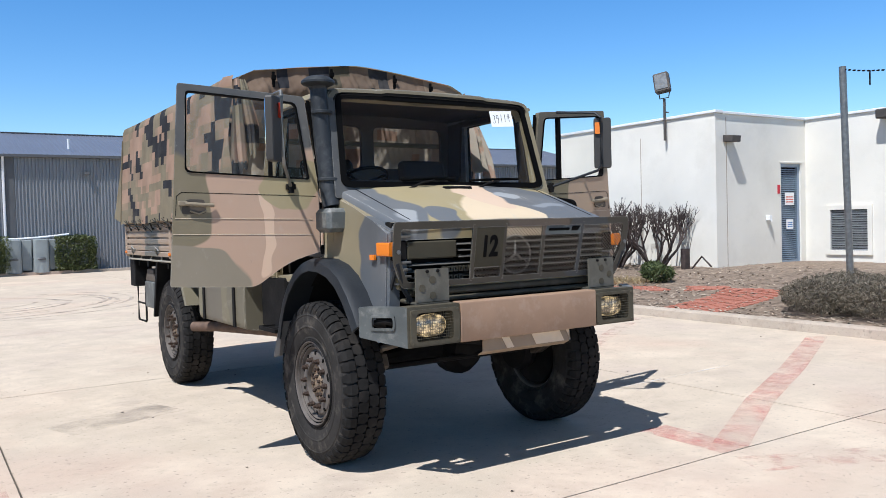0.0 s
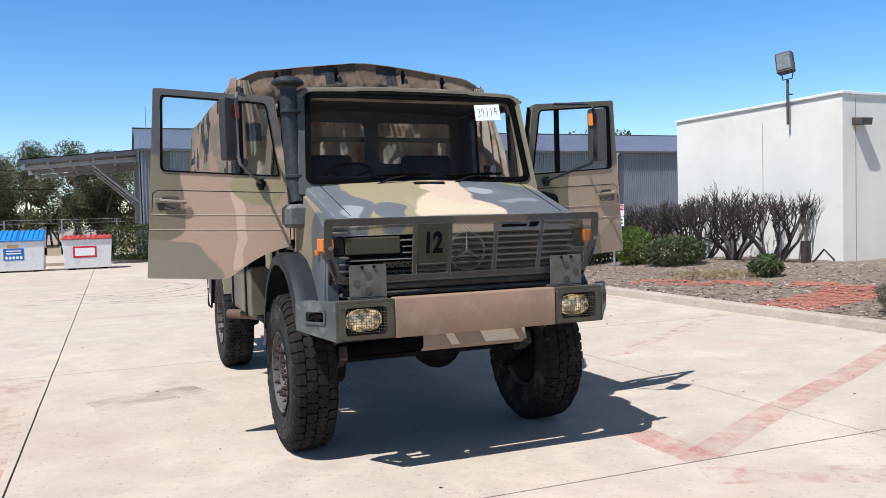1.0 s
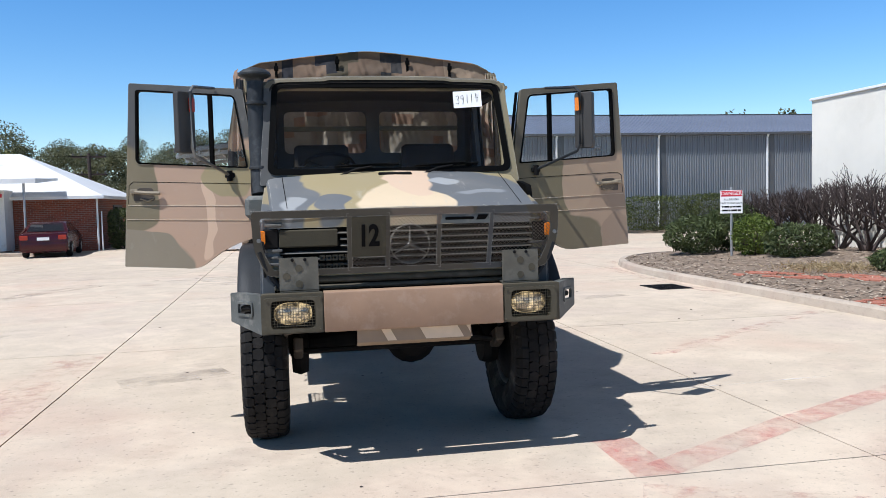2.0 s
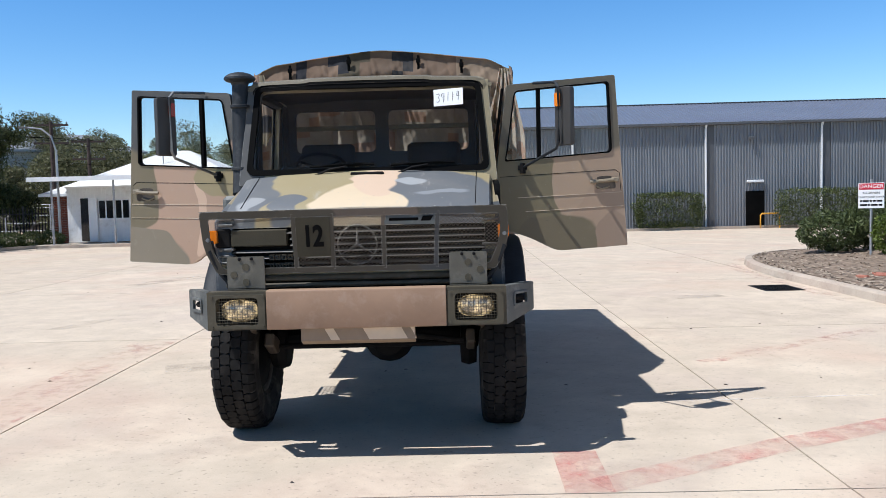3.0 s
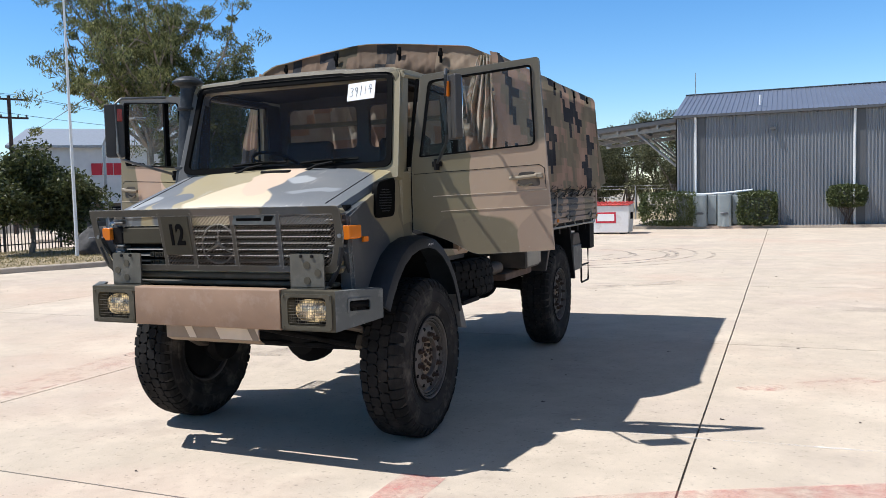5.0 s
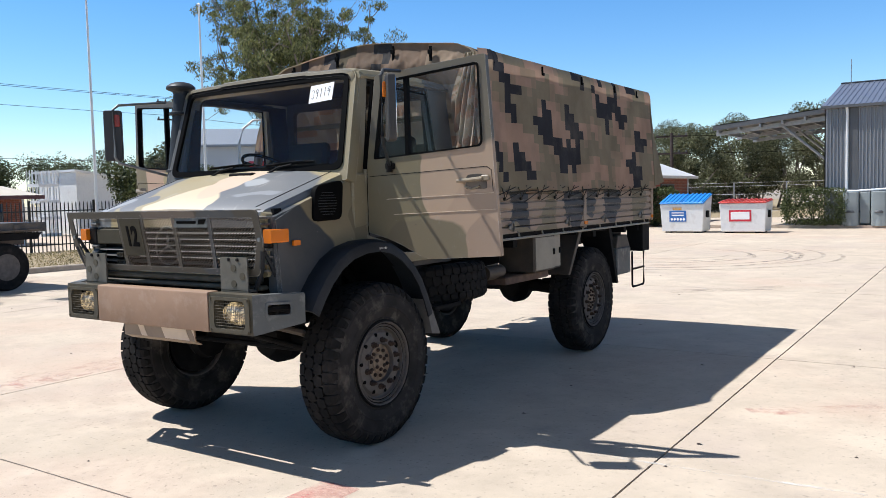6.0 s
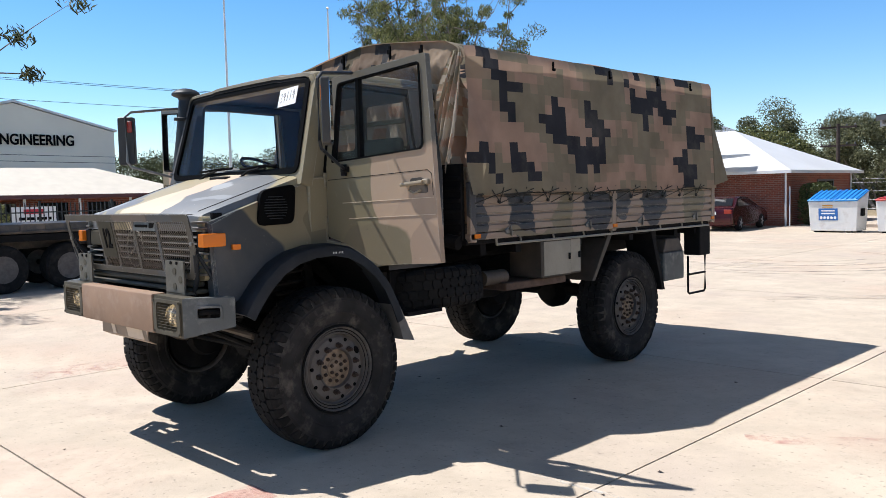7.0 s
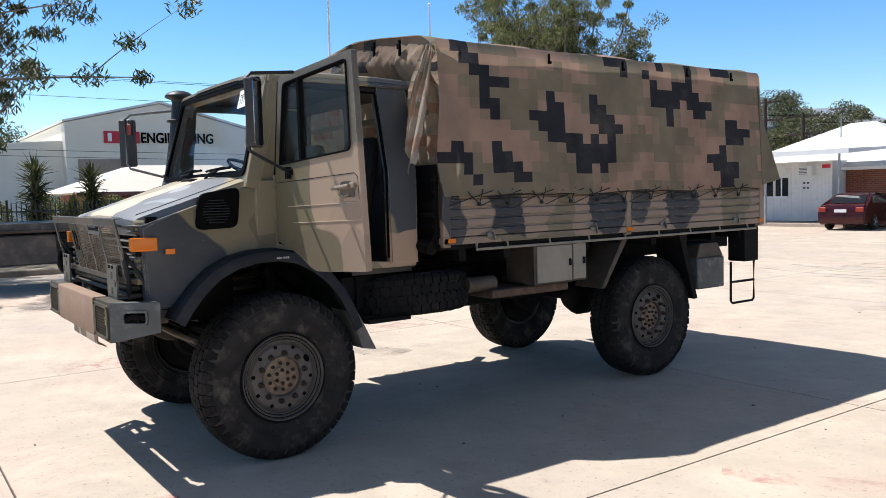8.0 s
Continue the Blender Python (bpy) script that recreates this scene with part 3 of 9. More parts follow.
def wheel(name, parent, m):
    """A cross-country wheel, axle along x, outer face at +x, built at the origin and set by m."""
    w = new(name)
    w.parent = parent
    w.matrix_local = m
    w["label"] = "large black all-terrain tyre on a dusty steel rim"
    half = [(0.298, 0.118), (0.304, 0.128), (0.318, 0.140), (0.322, 0.146), (0.330, 0.146), (0.334, 0.142), (0.372, 0.156), (0.400, 0.162), (0.404, 0.166), (0.412, 0.166), (0.416, 0.163), (0.452, 0.164),
            (0.486, 0.160), (0.489, 0.163), (0.495, 0.162), (0.498, 0.158), (0.528, 0.150), (0.550, 0.138), (0.560, 0.122), (0.563, 0.06)]
    bm = bmesh.new()
    lathe(bm, [(r, -x) for r, x in half] + [(r, x) for r, x in reversed(half)], 64, cap=False)
    tyre = part("tyre", bm, M_SIDEWALL, w)
    bm = bmesh.new()
    pitch, step = 46, math.tau / 46
    tr = random.Random(5)

    def lug(loop, top, base):
        """One rubber block: loop of (x, angle) with a top and a base radius for each corner."""
        hi = [bm.verts.new((x, r * math.cos(a), r * math.sin(a))) for (x, a), r in zip(loop, top)]
        lo = [bm.verts.new((x, r * math.cos(a), r * math.sin(a))) for (x, a), r in zip(loop, base)]
        bm.faces.new(hi)
        n = len(loop)
        for i in range(n):
            j = (i + 1) % n
            bm.faces.new((lo[i], lo[j], hi[j], hi[i]))
    for k in range(pitch):
        for sg in (-1, 1):
            a0 = (k + (0.0 if sg > 0 else 0.5) + tr.uniform(-0.03, 0.03)) * step
            # shoulder block, wrapped over the edge on to the sidewall
            long_one = k % 2
            xo = 0.153 if long_one else 0.148
            lug([(sg * 0.080, a0 + 0.06 * step), (sg * 0.125, a0 + 0.0 * step), (sg * 0.125, a0 + 0.84 * step), (sg * 0.100, a0 + 0.90 * step), (sg * 0.080, a0 + 0.80 * step)],
                [0.581, 0.577, 0.577, 0.580, 0.581], [0.552] * 5)
            lug([(sg * 0.125, a0 + 0.0 * step), (sg * (xo - 0.004), a0 + 0.03 * step), (sg * (xo - 0.004), a0 + 0.80 * step), (sg * 0.125, a0 + 0.84 * step)],
                [0.577, 0.556, 0.556, 0.577], [0.545, 0.53, 0.53, 0.545])
            lug([(sg * (xo - 0.004), a0 + 0.04 * step), (sg * (xo + 0.008), a0 + 0.10 * step), (sg * (xo + 0.008), a0 + 0.68 * step), (sg * (xo - 0.004), a0 + 0.76 * step)],
                [0.556, 0.525 if long_one else 0.537, 0.525 if long_one else 0.537, 0.556], [0.53, 0.51, 0.51, 0.53])
            # five-sided centre block, leaning into its neighbour
            c0 = a0 + 0.32 * step
            lug([(sg * 0.003, c0 + 0.16 * step), (sg * 0.030, c0 - 0.04 * step), (sg * 0.074, c0 + 0.12 * step), (sg * 0.074, c0 + 0.84 * step), (sg * 0.042, c0 + 0.98 * step), (sg * 0.003, c0 + 0.86 * step)],
                [0.584] * 6, [0.555] * 6)
    part("tread", bm, M_RUBBER, tyre, smooth=0)
    bm = bmesh.new()
    lathe(bm, [(0.300, -0.12), (0.288, -0.11), (0.265, -0.04), (0.27, 0.02), (0.262, 0.07), (0.275, 0.11), (0.295, 0.134), (0.304, 0.150), (0.298, 0.155), (0.292, 0.150), (0.289, 0.130), (0.281, 0.129), (0.278, 0.139), (0.272, 0.140), (0.269, 0.120), (0.262, 0.119),
               (0.259, 0.127), (0.254, 0.127), (0.250, 0.100), (0.243, 0.094), (0.234, 0.100), (0.222, 0.116), (0.205, 0.121), (0.152, 0.123), (0.147, 0.130), (0.140, 0.130), (0.137, 0.112), (0.137, 0.088), (0.0, 0.088)], 48, cap=False)
    rim = part("rim", bm, M_RIM, w, "dusty ten-stud steel rim")
    bm = bmesh.new()
    lathe(bm, [(0.262, -0.10), (0.255, -0.105), (0.20, -0.11), (0.12, -0.14), (0.0, -0.14)], 24)
    lathe(bm, [(0.262, -0.10), (0.262, 0.05), (0.0, 0.06)], 24)
    part("brake_drum", bm, M_BLACK, w)
    nut = hole = None
    for k in range(10):
        a, b = k * math.tau / 10, (k + 0.5) * math.tau / 10
        if nut is None:
            bm = bmesh.new()
            lathe(bm, [(0.022, -0.006), (0.022, 0.005), (0.0175, 0.009), (0.0175, 0.026), (0.011, 0.031), (0.011, 0.044), (0.0, 0.046)], 6)
            o = part("wheel_nut", bm, M_NUT, rim)
            nut = o.data
            bm = bmesh.new()
            lathe(bm, [(0.0135, -0.012), (0.0135, 0.0035), (0.0, 0.0035)], 12)
            h = part("vent_hole", bm, M_SEAL, rim)
            hole = h.data
        else:
            o, h = new("wheel_nut", nut), new("vent_hole", hole)
            o.parent = h.parent = rim
        o.location = (0.125, 0.167 * math.cos(a), 0.167 * math.sin(a))
        h.matrix_local = Matrix.Translation((0.117, 0.213 * math.cos(b), 0.213 * math.sin(b))) @ Matrix.Rotation(b, 4, "X") @ Matrix.Diagonal((1.6, 1.0 if k else 1.5, 1.0 if k else 2.3, 1))
    bm = bmesh.new()
    lathe(bm, [(0.300, 0.149), (0.306, 0.157), (0.312, 0.157), (0.318, 0.146)], 48, cap=False)
    lathe(bm, [(0.282, 0.126), (0.282, 0.133), (0.288, 0.133), (0.288, 0.126)], 48, cap=False)
    lathe(bm, [(0.263, 0.117), (0.263, 0.1245), (0.268, 0.1245), (0.268, 0.117)], 48, cap=False)
    part("lock_ring", bm, M_BLACK, rim, "dark gap round the rim's lock ring")
    bm = bmesh.new()
    lathe(bm, [(0.134, 0.08), (0.134, 0.098), (0.105, 0.101), (0.072, 0.102), (0.066, 0.112), (0.040, 0.117), (0.0, 0.118)], 28)
    hub = part("hub", bm, M_HUB, w, "rust-stained wheel hub")
    stud = None
    for k in range(16):
        a, rr = (k + 0.3) * math.tau / (10 if k < 10 else 6), 0.094 if k < 10 else 0.046
        if stud is None:
            bm = bmesh.new()
            lathe(bm, [(0.0135, -0.01), (0.0135, 0.008), (0.009, 0.014), (0.0, 0.014)], 6)
            o = part("stud", bm, M_NUT, hub)
            stud = o.data
        else:
            o = new("stud", stud)
            o.parent = hub
        o.location = (0.106 if k < 10 else 0.118, rr * math.cos(a), rr * math.sin(a))
    return w


HUBZ = 0.581
FRONT_Y, REAR_Y = 0.952, 4.825
wheel_a = wheel("wheel", truck, pose(0.995, FRONT_Y, HUBZ, 12, 0, 0))
for m in (pose(0.962, REAR_Y, HUBZ, 40, 0, 0), pose(-0.995, FRONT_Y, HUBZ, 0, 0, 180), pose(-0.962, REAR_Y, HUBZ, 25, 0, 180)):
    c = copy_thing(wheel_a, m)
    c.parent = truck
    c.matrix_local = m
spare = copy_thing(wheel_a, pose(0.56, 2.27, 1.0, 0, 85, 4))
spare.parent, spare.name = truck, "spare_wheel"
spare["label"] = "spare wheel slung flat under the tray"

# chassis, axles, suspension
for s in (-1, 1):
    bm = bmesh.new()
    prism(bm, [(0.15, 0.98), (0.9, 1.12), (1.6, 1.02), (2.4, 0.98), (4.0, 1.05), (6.35, 1.12), (6.35, 1.26), (4.0, 1.20), (2.4, 1.14), (1.6, 1.18), (0.9, 1.26), (0.15, 1.14)], "x", s * 0.34, s * 0.42, 0.008)
    part("chassis_rail", bm, M_BLACK, truck)
for y in (FRONT_Y, REAR_Y):
    bm = bmesh.new()
    tube(bm, [(-0.82, y, HUBZ + 0.09), (-0.4, y, HUBZ + 0.13), (0.4, y, HUBZ + 0.13), (0.82, y, HUBZ + 0.09)], 0.075, 12)
    lathe(bm, [(0.0, -0.2), (0.13, -0.16), (0.2, -0.05), (0.2, 0.06), (0.13, 0.17), (0.0, 0.2)], 16, Matrix.Translation((0.12, y, HUBZ + 0.12)), "y")
    for s in (-1, 1):
        lathe(bm, [(0.0, -0.07), (0.17, -0.06), (0.19, 0.0), (0.17, 0.06), (0.0, 0.07)], 16, Matrix.Translation((s * 0.74, y, HUBZ + 0.06)))
    part("axle", bm, M_BLACK, truck, "portal axle with round differential housing")
    for s in (-1, 1):
        bm = bmesh.new()
        pts = []
        for k in range(104):
            a = k * math.tau / 12
            pts.append((s * 0.60 + 0.095 * math.cos(a), y - 0.02 + 0.095 * math.sin(a), HUBZ + 0.16 + k * 0.0062))
        tube(bm, pts, 0.017, 6)
        part("coil_spring", bm, M_BLACK, truck)
        bm = bmesh.new()
        tube(bm, [(s * 0.66, y + 0.24, HUBZ + 0.02), (s * 0.60, y + 0.20, 0.95)], 0.032, 10)
        tube(bm, [(s * 0.60, y + 0.20, 0.93), (s * 0.55, y + 0.16, 1.3)], 0.045, 10)
        part("shock_absorber", bm, M_BLACK, truck)
bm = bmesh.new()
tube(bm, [(0.0, 1.1, 0.78), (0.0, 2.0, 0.9), (0.0, 4.7, 0.78)], 0.08, 10)
part("torque_tube", bm, M_BLACK, truck)
bm = bmesh.new()
box(bm, -0.28, 0.28, 1.2, 2.1, 0.78, 1.2, 0.05)
box(bm, -0.22, 0.3, 0.2, 1.2, 0.98, 1.35, 0.05)
part("gearbox", bm, M_BLACK, truck)
bm = bmesh.new()
tube(bm, [(-0.8, 0.78, 0.66), (0.8, 0.78, 0.66)], 0.022, 8)
tube(bm, [(-0.75, 0.6, 0.85), (-0.3, 0.55, 0.92), (0.5, 0.6, 0.95)], 0.02, 8)
part("steering_rod", bm, M_BLACK, truck)
for s in (-1, 1):
    bm = bmesh.new()
    prism(bm, [(0.56, 0.70), (0.70, 0.62), (0.84, 0.60), (0.86, 0.68), (0.72, 0.74), (0.60, 0.80)], "x", s * 0.72, s * 0.79, 0.012)
    part("steering_arm", bm, M_LOCKER, truck, "dusty steering arm")
    bm = bmesh.new()
    tube(bm, [(s * 0.56, 0.30, 1.12), (s * 0.66, 0.34, 0.98), (s * 0.80, 0.46, 0.90), (s * 0.83, 0.66, 0.82), (s * 0.80, 0.82, 0.72)], 0.012, 7)
    part("brake_hose", bm, M_SEAL, truck)
    bm = bmesh.new()
    tube(bm, [(s * 0.48, 0.34, 0.92), (s * 0.70, 0.36, 0.90), (s * 0.84, 0.44, 0.86), (s * 0.86, 0.60, 0.78)], 0.024, 8)
    part("stabiliser_link", bm, M_LOCKER, truck)
    bm = bmesh.new()
    box(bm, s * 0.60, s * 0.96, 0.16, 0.24, 1.02, 1.12, 0.01)
    part("bumper_bracket", bm, M_LOCKER, truck)
bm = bmesh.new()
tube(bm, [(-0.50, 0.34, 0.92), (0.50, 0.34, 0.92)], 0.024, 8)
part("stabiliser_bar", bm, M_BLACK, truck)
bm = bmesh.new()
box(bm, -0.70, -0.50, 0.36, 0.56, 0.92, 1.14, 0.03)
part("steering_box", bm, M_LOCKER, truck)
bm = bmesh.new()
tube(bm, [(-0.60, 0.48, 0.93), (-0.2, 0.52, 0.84), (0.70, 0.64, 0.70)], 0.022, 8)
part("drag_link", bm, M_BLACK, truck)

# bumper
bumper = new("bumper")
bumper.parent = truck
bumper["label"] = "heavy steel bumper with a tan centre panel"
bm = bmesh.new()
prism(bm, [(-0.15, 0.940), (-0.15, 1.187), (-0.142, 1.195), (-0.055, 1.195), (-0.055, 1.185), (-0.138, 1.185), (-0.138, 0.945), (-0.055, 0.945), (-0.055, 0.935), (-0.145, 0.935)], "x", -0.59, 0.59, 0.003)
part("centre_panel", bm, M_BUMPER, bumper, "flat tan-painted centre panel")
for s in (-1, 1):
    bm = bmesh.new()
    loop = rounded([(0.592, 0.935), (0.985, 0.935), (0.985, 1.19), (0.592, 1.19)], 0.012)
    hole = rounded([(0.645, 0.965), (0.925, 0.965), (0.925, 1.15), (0.645, 1.15)], 0.035)
    ring_plate(bm, loop, hole, lambda u, v, w: Vector((s * u, w, v)), -0.135, -0.035)
    ring_plate(bm, rounded([(0.60, 0.945), (0.965, 0.945), (0.965, 1.17), (0.60, 1.17)], 0.02), hole, lambda u, v, w: Vector((s * u, w, v)), -0.148, -0.132)
    for u, v in ((0.615, 0.957), (0.615, 1.157), (0.95, 0.957), (0.95, 1.157)):
        lathe(bm, [(0.009, 0.0), (0.009, -0.008), (0.0, -0.008)], 8, Matrix.Translation((s * u, -0.147, v)), "y")
    boxp = part("lamp_box", bm, M_LAMPBOX, truck, "khaki bumper lamp box with bolted bezel")
    bm = bmesh.new()
    prev = None
    for sc, yy in ((1.0, -0.075), (0.93, -0.095), (0.7, -0.112), (0.4, -0.12), (0.12, -0.122)):
        ring = []
        for k in range(28):
            a = k * math.tau / 28
            cx, cz = math.cos(a), math.sin(a)
            ring.append(bm.verts.new((s * (0.785 + 0.122 * sc * math.copysign(abs(cx) ** 0.8, cx)), yy, 1.058 + 0.074 * sc * math.copysign(abs(cz) ** 0.8, cz))))
        if prev:
            for i in range(28):
                bm.faces.new((prev[i], prev[(i + 1) % 28], ring[(i + 1) % 28], ring[i]))
        prev = ring
    bm.faces.new(prev)
    part("headlight", bm, M_LENS, boxp, "oval headlight behind ribbed glass, sun glints added as warm glow")
    bm = bmesh.new()
    box(bm, s * 0.63, s * 0.94, -0.06, -0.05, 0.95, 1.165)
    part("lamp_back", bm, M_BLACK, boxp)
    grid = new("lamp_guard")
    grid.parent = boxp
    grid["label"] = "wire mesh lamp guard"
    for k in range(17):
        bm = bmesh.new()
        u = 0.65 + 0.27 * k / 16
        tube(bm, [(s * u, -0.139, 0.966), (s * u, -0.139, 1.149)], 0.0014, 4)
        part("guard_wire", bm, M_LAMPBOX, grid)
    for k in range(11):
        bm = bmesh.new()
        v = 0.968 + 0.18 * k / 10
        tube(bm, [(s * 0.646, -0.142, v), (s * 0.924, -0.142, v)], 0.0014, 4)
        part("guard_wire", bm, M_LAMPBOX, grid)
    bm = bmesh.new()
    # raked end plate with an oval towing slot
    a0, a1 = Vector((s * 0.985, -0.135, 0)), Vector((s * 1.185, 0.12, 0))
    d = (a1 - a0)
    nrm = Vector((d.y, -d.x, 0)).normalized() * (1 if s > 0 else -1)

    def put(u, v, w, a0=a0, d=d, nrm=nrm):
        return a0 + d * u + nrm * w + Vector((0, 0, v))
    outer = rounded([(0, 0.935), (1.0, 1.0), (1.0, 1.185), (0, 1.19)], 0.01)
    inner = rounded([(0.28, 1.06), (0.72, 1.06), (0.72, 1.125), (0.28, 1.125)], 0.03)
    ring_plate(bm, outer, inner, put, -0.01, 0.0)
    ring_plate(bm, rounded([(0.24, 1.045), (0.76, 1.045), (0.76, 1.14), (0.24, 1.14)], 0.035), inner, put, -0.002, 0.010)
    prism(bm, [(s * 0.985, -0.13), (s * 1.18, 0.12), (s * 1.10, 0.125), (s * 0.985, -0.035)], "z", 1.178, 1.19)
    part("bumper_end", bm, M_WING, bumper, "grey-green angled bumper end")
    bm = bmesh.new()
    tube(bm, [put(0.3, 1.09, -0.03), put(0.45, 1.10, -0.02), put(0.7, 1.09, -0.03)], 0.02, 8)
    box(bm, s * 0.99, s * 1.05, 0.02, 0.14, 0.98, 1.17)
    part("towing_eye", bm, M_BLACK, bumper)
bm = bmesh.new()
prism(bm, [(-0.09, 0.845), (-0.09, 0.934), (-0.082, 0.934), (-0.082, 0.848), (-0.03, 0.822), (-0.03, 0.814)], "x", -0.38, 0.38, 0.002)
belly = part("belly_plate", bm, M_BELLY, truck, "striped tan under-bumper plate")
# slanted cream strips, standing 3 mm proud of the tan plate
for x0, x1 in ((-0.225, -0.165), (0.03, 0.285), (0.345, 0.378)):
    bm = bmesh.new()
    prism(bm, [(x0, 0.931), (x1, 0.931), (min(0.379, x1 + 0.045), 0.85), (x0 + 0.045, 0.85)], "y", -0.093, -0.088)
    part("cream_stripe", bm, M_BELLYC, belly)
# centre beam is extended forward to narrow the slit of light behind the bumper
bm = bmesh.new()
box(bm, -0.62, 0.62, 0.02, 0.22, 0.98, 1.12, 0.01)
box(bm, -0.36, 0.36, 0.22, 0.55, 0.95, 1.15, 0.02)
for s in (-1, 1):
    box(bm, s * 0.36, s * 0.44, -0.13, 0.2, 0.96, 1.14, 0.006)
    tube(bm, [(s * 0.44, 0.16, 1.05), (s * 0.80, 0.05, 1.06), (s * 1.0, 0.06, 1.06)], 0.022, 8)
part("bumper_beam", bm, M_BLACK, truck)

# grille and its guard
bm = bmesh.new()
box(bm, -0.93, 0.93, 0.13, 0.2, 1.2, 1.72)
part("grille_back", bm, M_BLACK, truck)
grille = new("grille")
grille.parent = truck
bm = bmesh.new()
ring_plate(bm, rounded([(-0.93, 1.28), (0.93, 1.28), (0.93, 1.70), (-0.93, 1.70)], 0.03), rounded([(-0.86, 1.32), (0.86, 1.32), (0.86, 1.60), (-0.86, 1.60)], 0.02),
           lambda u, v, w: Vector((u, w, v)), 0.06, 0.12)
part("grille_surround", bm, M_HOOD, grille)
for k in range(6):
    z = 1.35 + 0.042 * k
    bm = bmesh.new()
    prism(bm, [(0.05, z - 0.004), (0.045, z), (0.05, z + 0.005), (0.10, z + 0.014), (0.10, z + 0.004)], "x", -0.86 if k not in (3, 4) else -0.46, 0.86)
    part("slat", bm, M_SLAT, grille)
for s in (-1, 1):
    for z in (1.315, 1.36, 1.405, 1.45, 1.615, 1.655):
        bm = bmesh.new()
        prism(bm, [(s * 0.84, 0.03), (s * 0.90, 0.03), (s * 0.945, 0.055), (s * 0.955, 0.095), (s * 0.84, 0.10)], "z", z, z + 0.016, 0.003)
        part("corner_slat", bm, M_SLAT, grille)
bm = bmesh.new()
prism(bm, [(-0.86, 1.475), (-0.475, 1.475), (-0.475, 1.59), (-0.86, 1.59)], "y", 0.045, 0.1, 0.008)
part("blank_panel", bm, M_PANEL, grille, "khaki blanking panel")
bm = bmesh.new()
box(bm, -0.86, 0.86, 0.03, 0.1, 1.235, 1.28, 0.012)
box(bm, -0.9, 0.9, 0.02, 0.1, 1.195, 1.225, 0.01)
part("lower_rail", bm, M_LAMPBOX, grille)
bm = bmesh.new()
for r0, zz in ((0.0, 1.40), (0.0, 1.345)):
    for k in range(6 if zz > 1.37 else 4):
        u = -0.60 + 0.042 * k
        ring_plate(bm, [(u, zz - 0.018), (u + 0.032, zz - 0.018), (u + 0.032, zz + 0.018), (u, zz + 0.018)],
                   [(u + 0.009, zz - 0.009), (u + 0.023, zz - 0.009), (u + 0.023, zz + 0.009), (u + 0.009, zz + 0.009)], lambda a, b, w: Vector((a, w, b)), 0.03, 0.05)
part("model_plate", bm, M_LAMPBOX, grille, "raised metal badge on the grille")

guard = new("grille_guard")
guard.parent = truck
guard["label"] = "steel grille guard with expanded mesh panels"


def gy(z):
    return -0.088 + (1.715 - z) * 0.185


def bar(bm, x0, z0, x1, z1, w=0.036, t=0.012):
    d = Vector((x1 - x0, 0, z1 - z0)).normalized()
    n = Vector((-d.z, 0, d.x)) * w / 2
    vs = []
    for x, z in ((x0, z0), (x1, z1)):
        for k in (-1, 1):
            for yy in (0, t):
                vs.append(bm.verts.new((x + n.x * k, gy(z) + yy, z + n.z * k)))
    for q in ((0, 1, 3, 2), (4, 6, 7, 5), (0, 4, 5, 1), (2, 3, 7, 6), (0, 2, 6, 4), (1, 5, 7, 3)):
        bm.faces.new([vs[i] for i in q])


bm = bmesh.new()
ring_plate(bm, rounded([(-1.03, 1.718), (1.003, 1.718), (1.015, 1.50), (0.93, 1.295), (-0.94, 1.295), (-1.02, 1.46)], [0.03, 0.03, 0.08, 0.03, 0.03, 0.08], 5),
           rounded([(-0.975, 1.668), (0.95, 1.668), (0.958, 1.51), (0.885, 1.335), (-0.90, 1.335), (-0.968, 1.475)], [0.02, 0.02, 0.07, 0.02, 0.02, 0.07], 5),
           lambda u, v, w: Vector((u, gy(v) + w, v)), 0.0, 0.010)
part("guard_frame", bm, M_GUARD, guard, "flat steel guard frame leaning forward")
for x0, x1 in ((-0.41, -0.405), (-0.158, -0.159), (0.188, 0.182), (0.546, 0.527)):
    bm = bmesh.new()
    bar(bm, x0, 1.69, x1, 1.315, 0.032)
    part("guard_upright", bm, M_GUARD, guard)
bm = bmesh.new()
box(bm, -1.03, 1.0, gy(1.715), gy(1.715) + 0.045, 1.713, 1.719, 0.002)
part("top_flange", bm, M_GUARD, guard)
for s in (-1, 1):
    # bent strut from the frame's lower corner to the bumper
    bm = bmesh.new()
    tube(bm, [(s * 0.985, gy(1.46) + 0.01, 1.46), (s * 0.955, gy(1.36) + 0.012, 1.37), (s * 0.915, 0.01, 1.29), (s * 0.87, 0.02, 1.23), (s * 0.84, 0.03, 1.19)], 0.017, 8)
    part("side_strut", bm, M_FENDER, guard)
    bm = bmesh.new()
    lathe(bm, [(0.014, 0.0), (0.014, -0.008), (0.0, -0.010)], 8, Matrix.Translation((s * 0.985, gy(1.53), 1.53)), "y")
    part("bolt", bm, M_STEEL, guard)
    # stay bar running back to the wing
    bm = bmesh.new()
    tube(bm, [(s * 0.965, gy(1.52) + 0.012, 1.52), (s * 0.96, 0.06, 1.36), (s * 0.955, 0.14, 1.22)], 0.012, 6)
    part("stay_bar", bm, M_FENDER, guard)


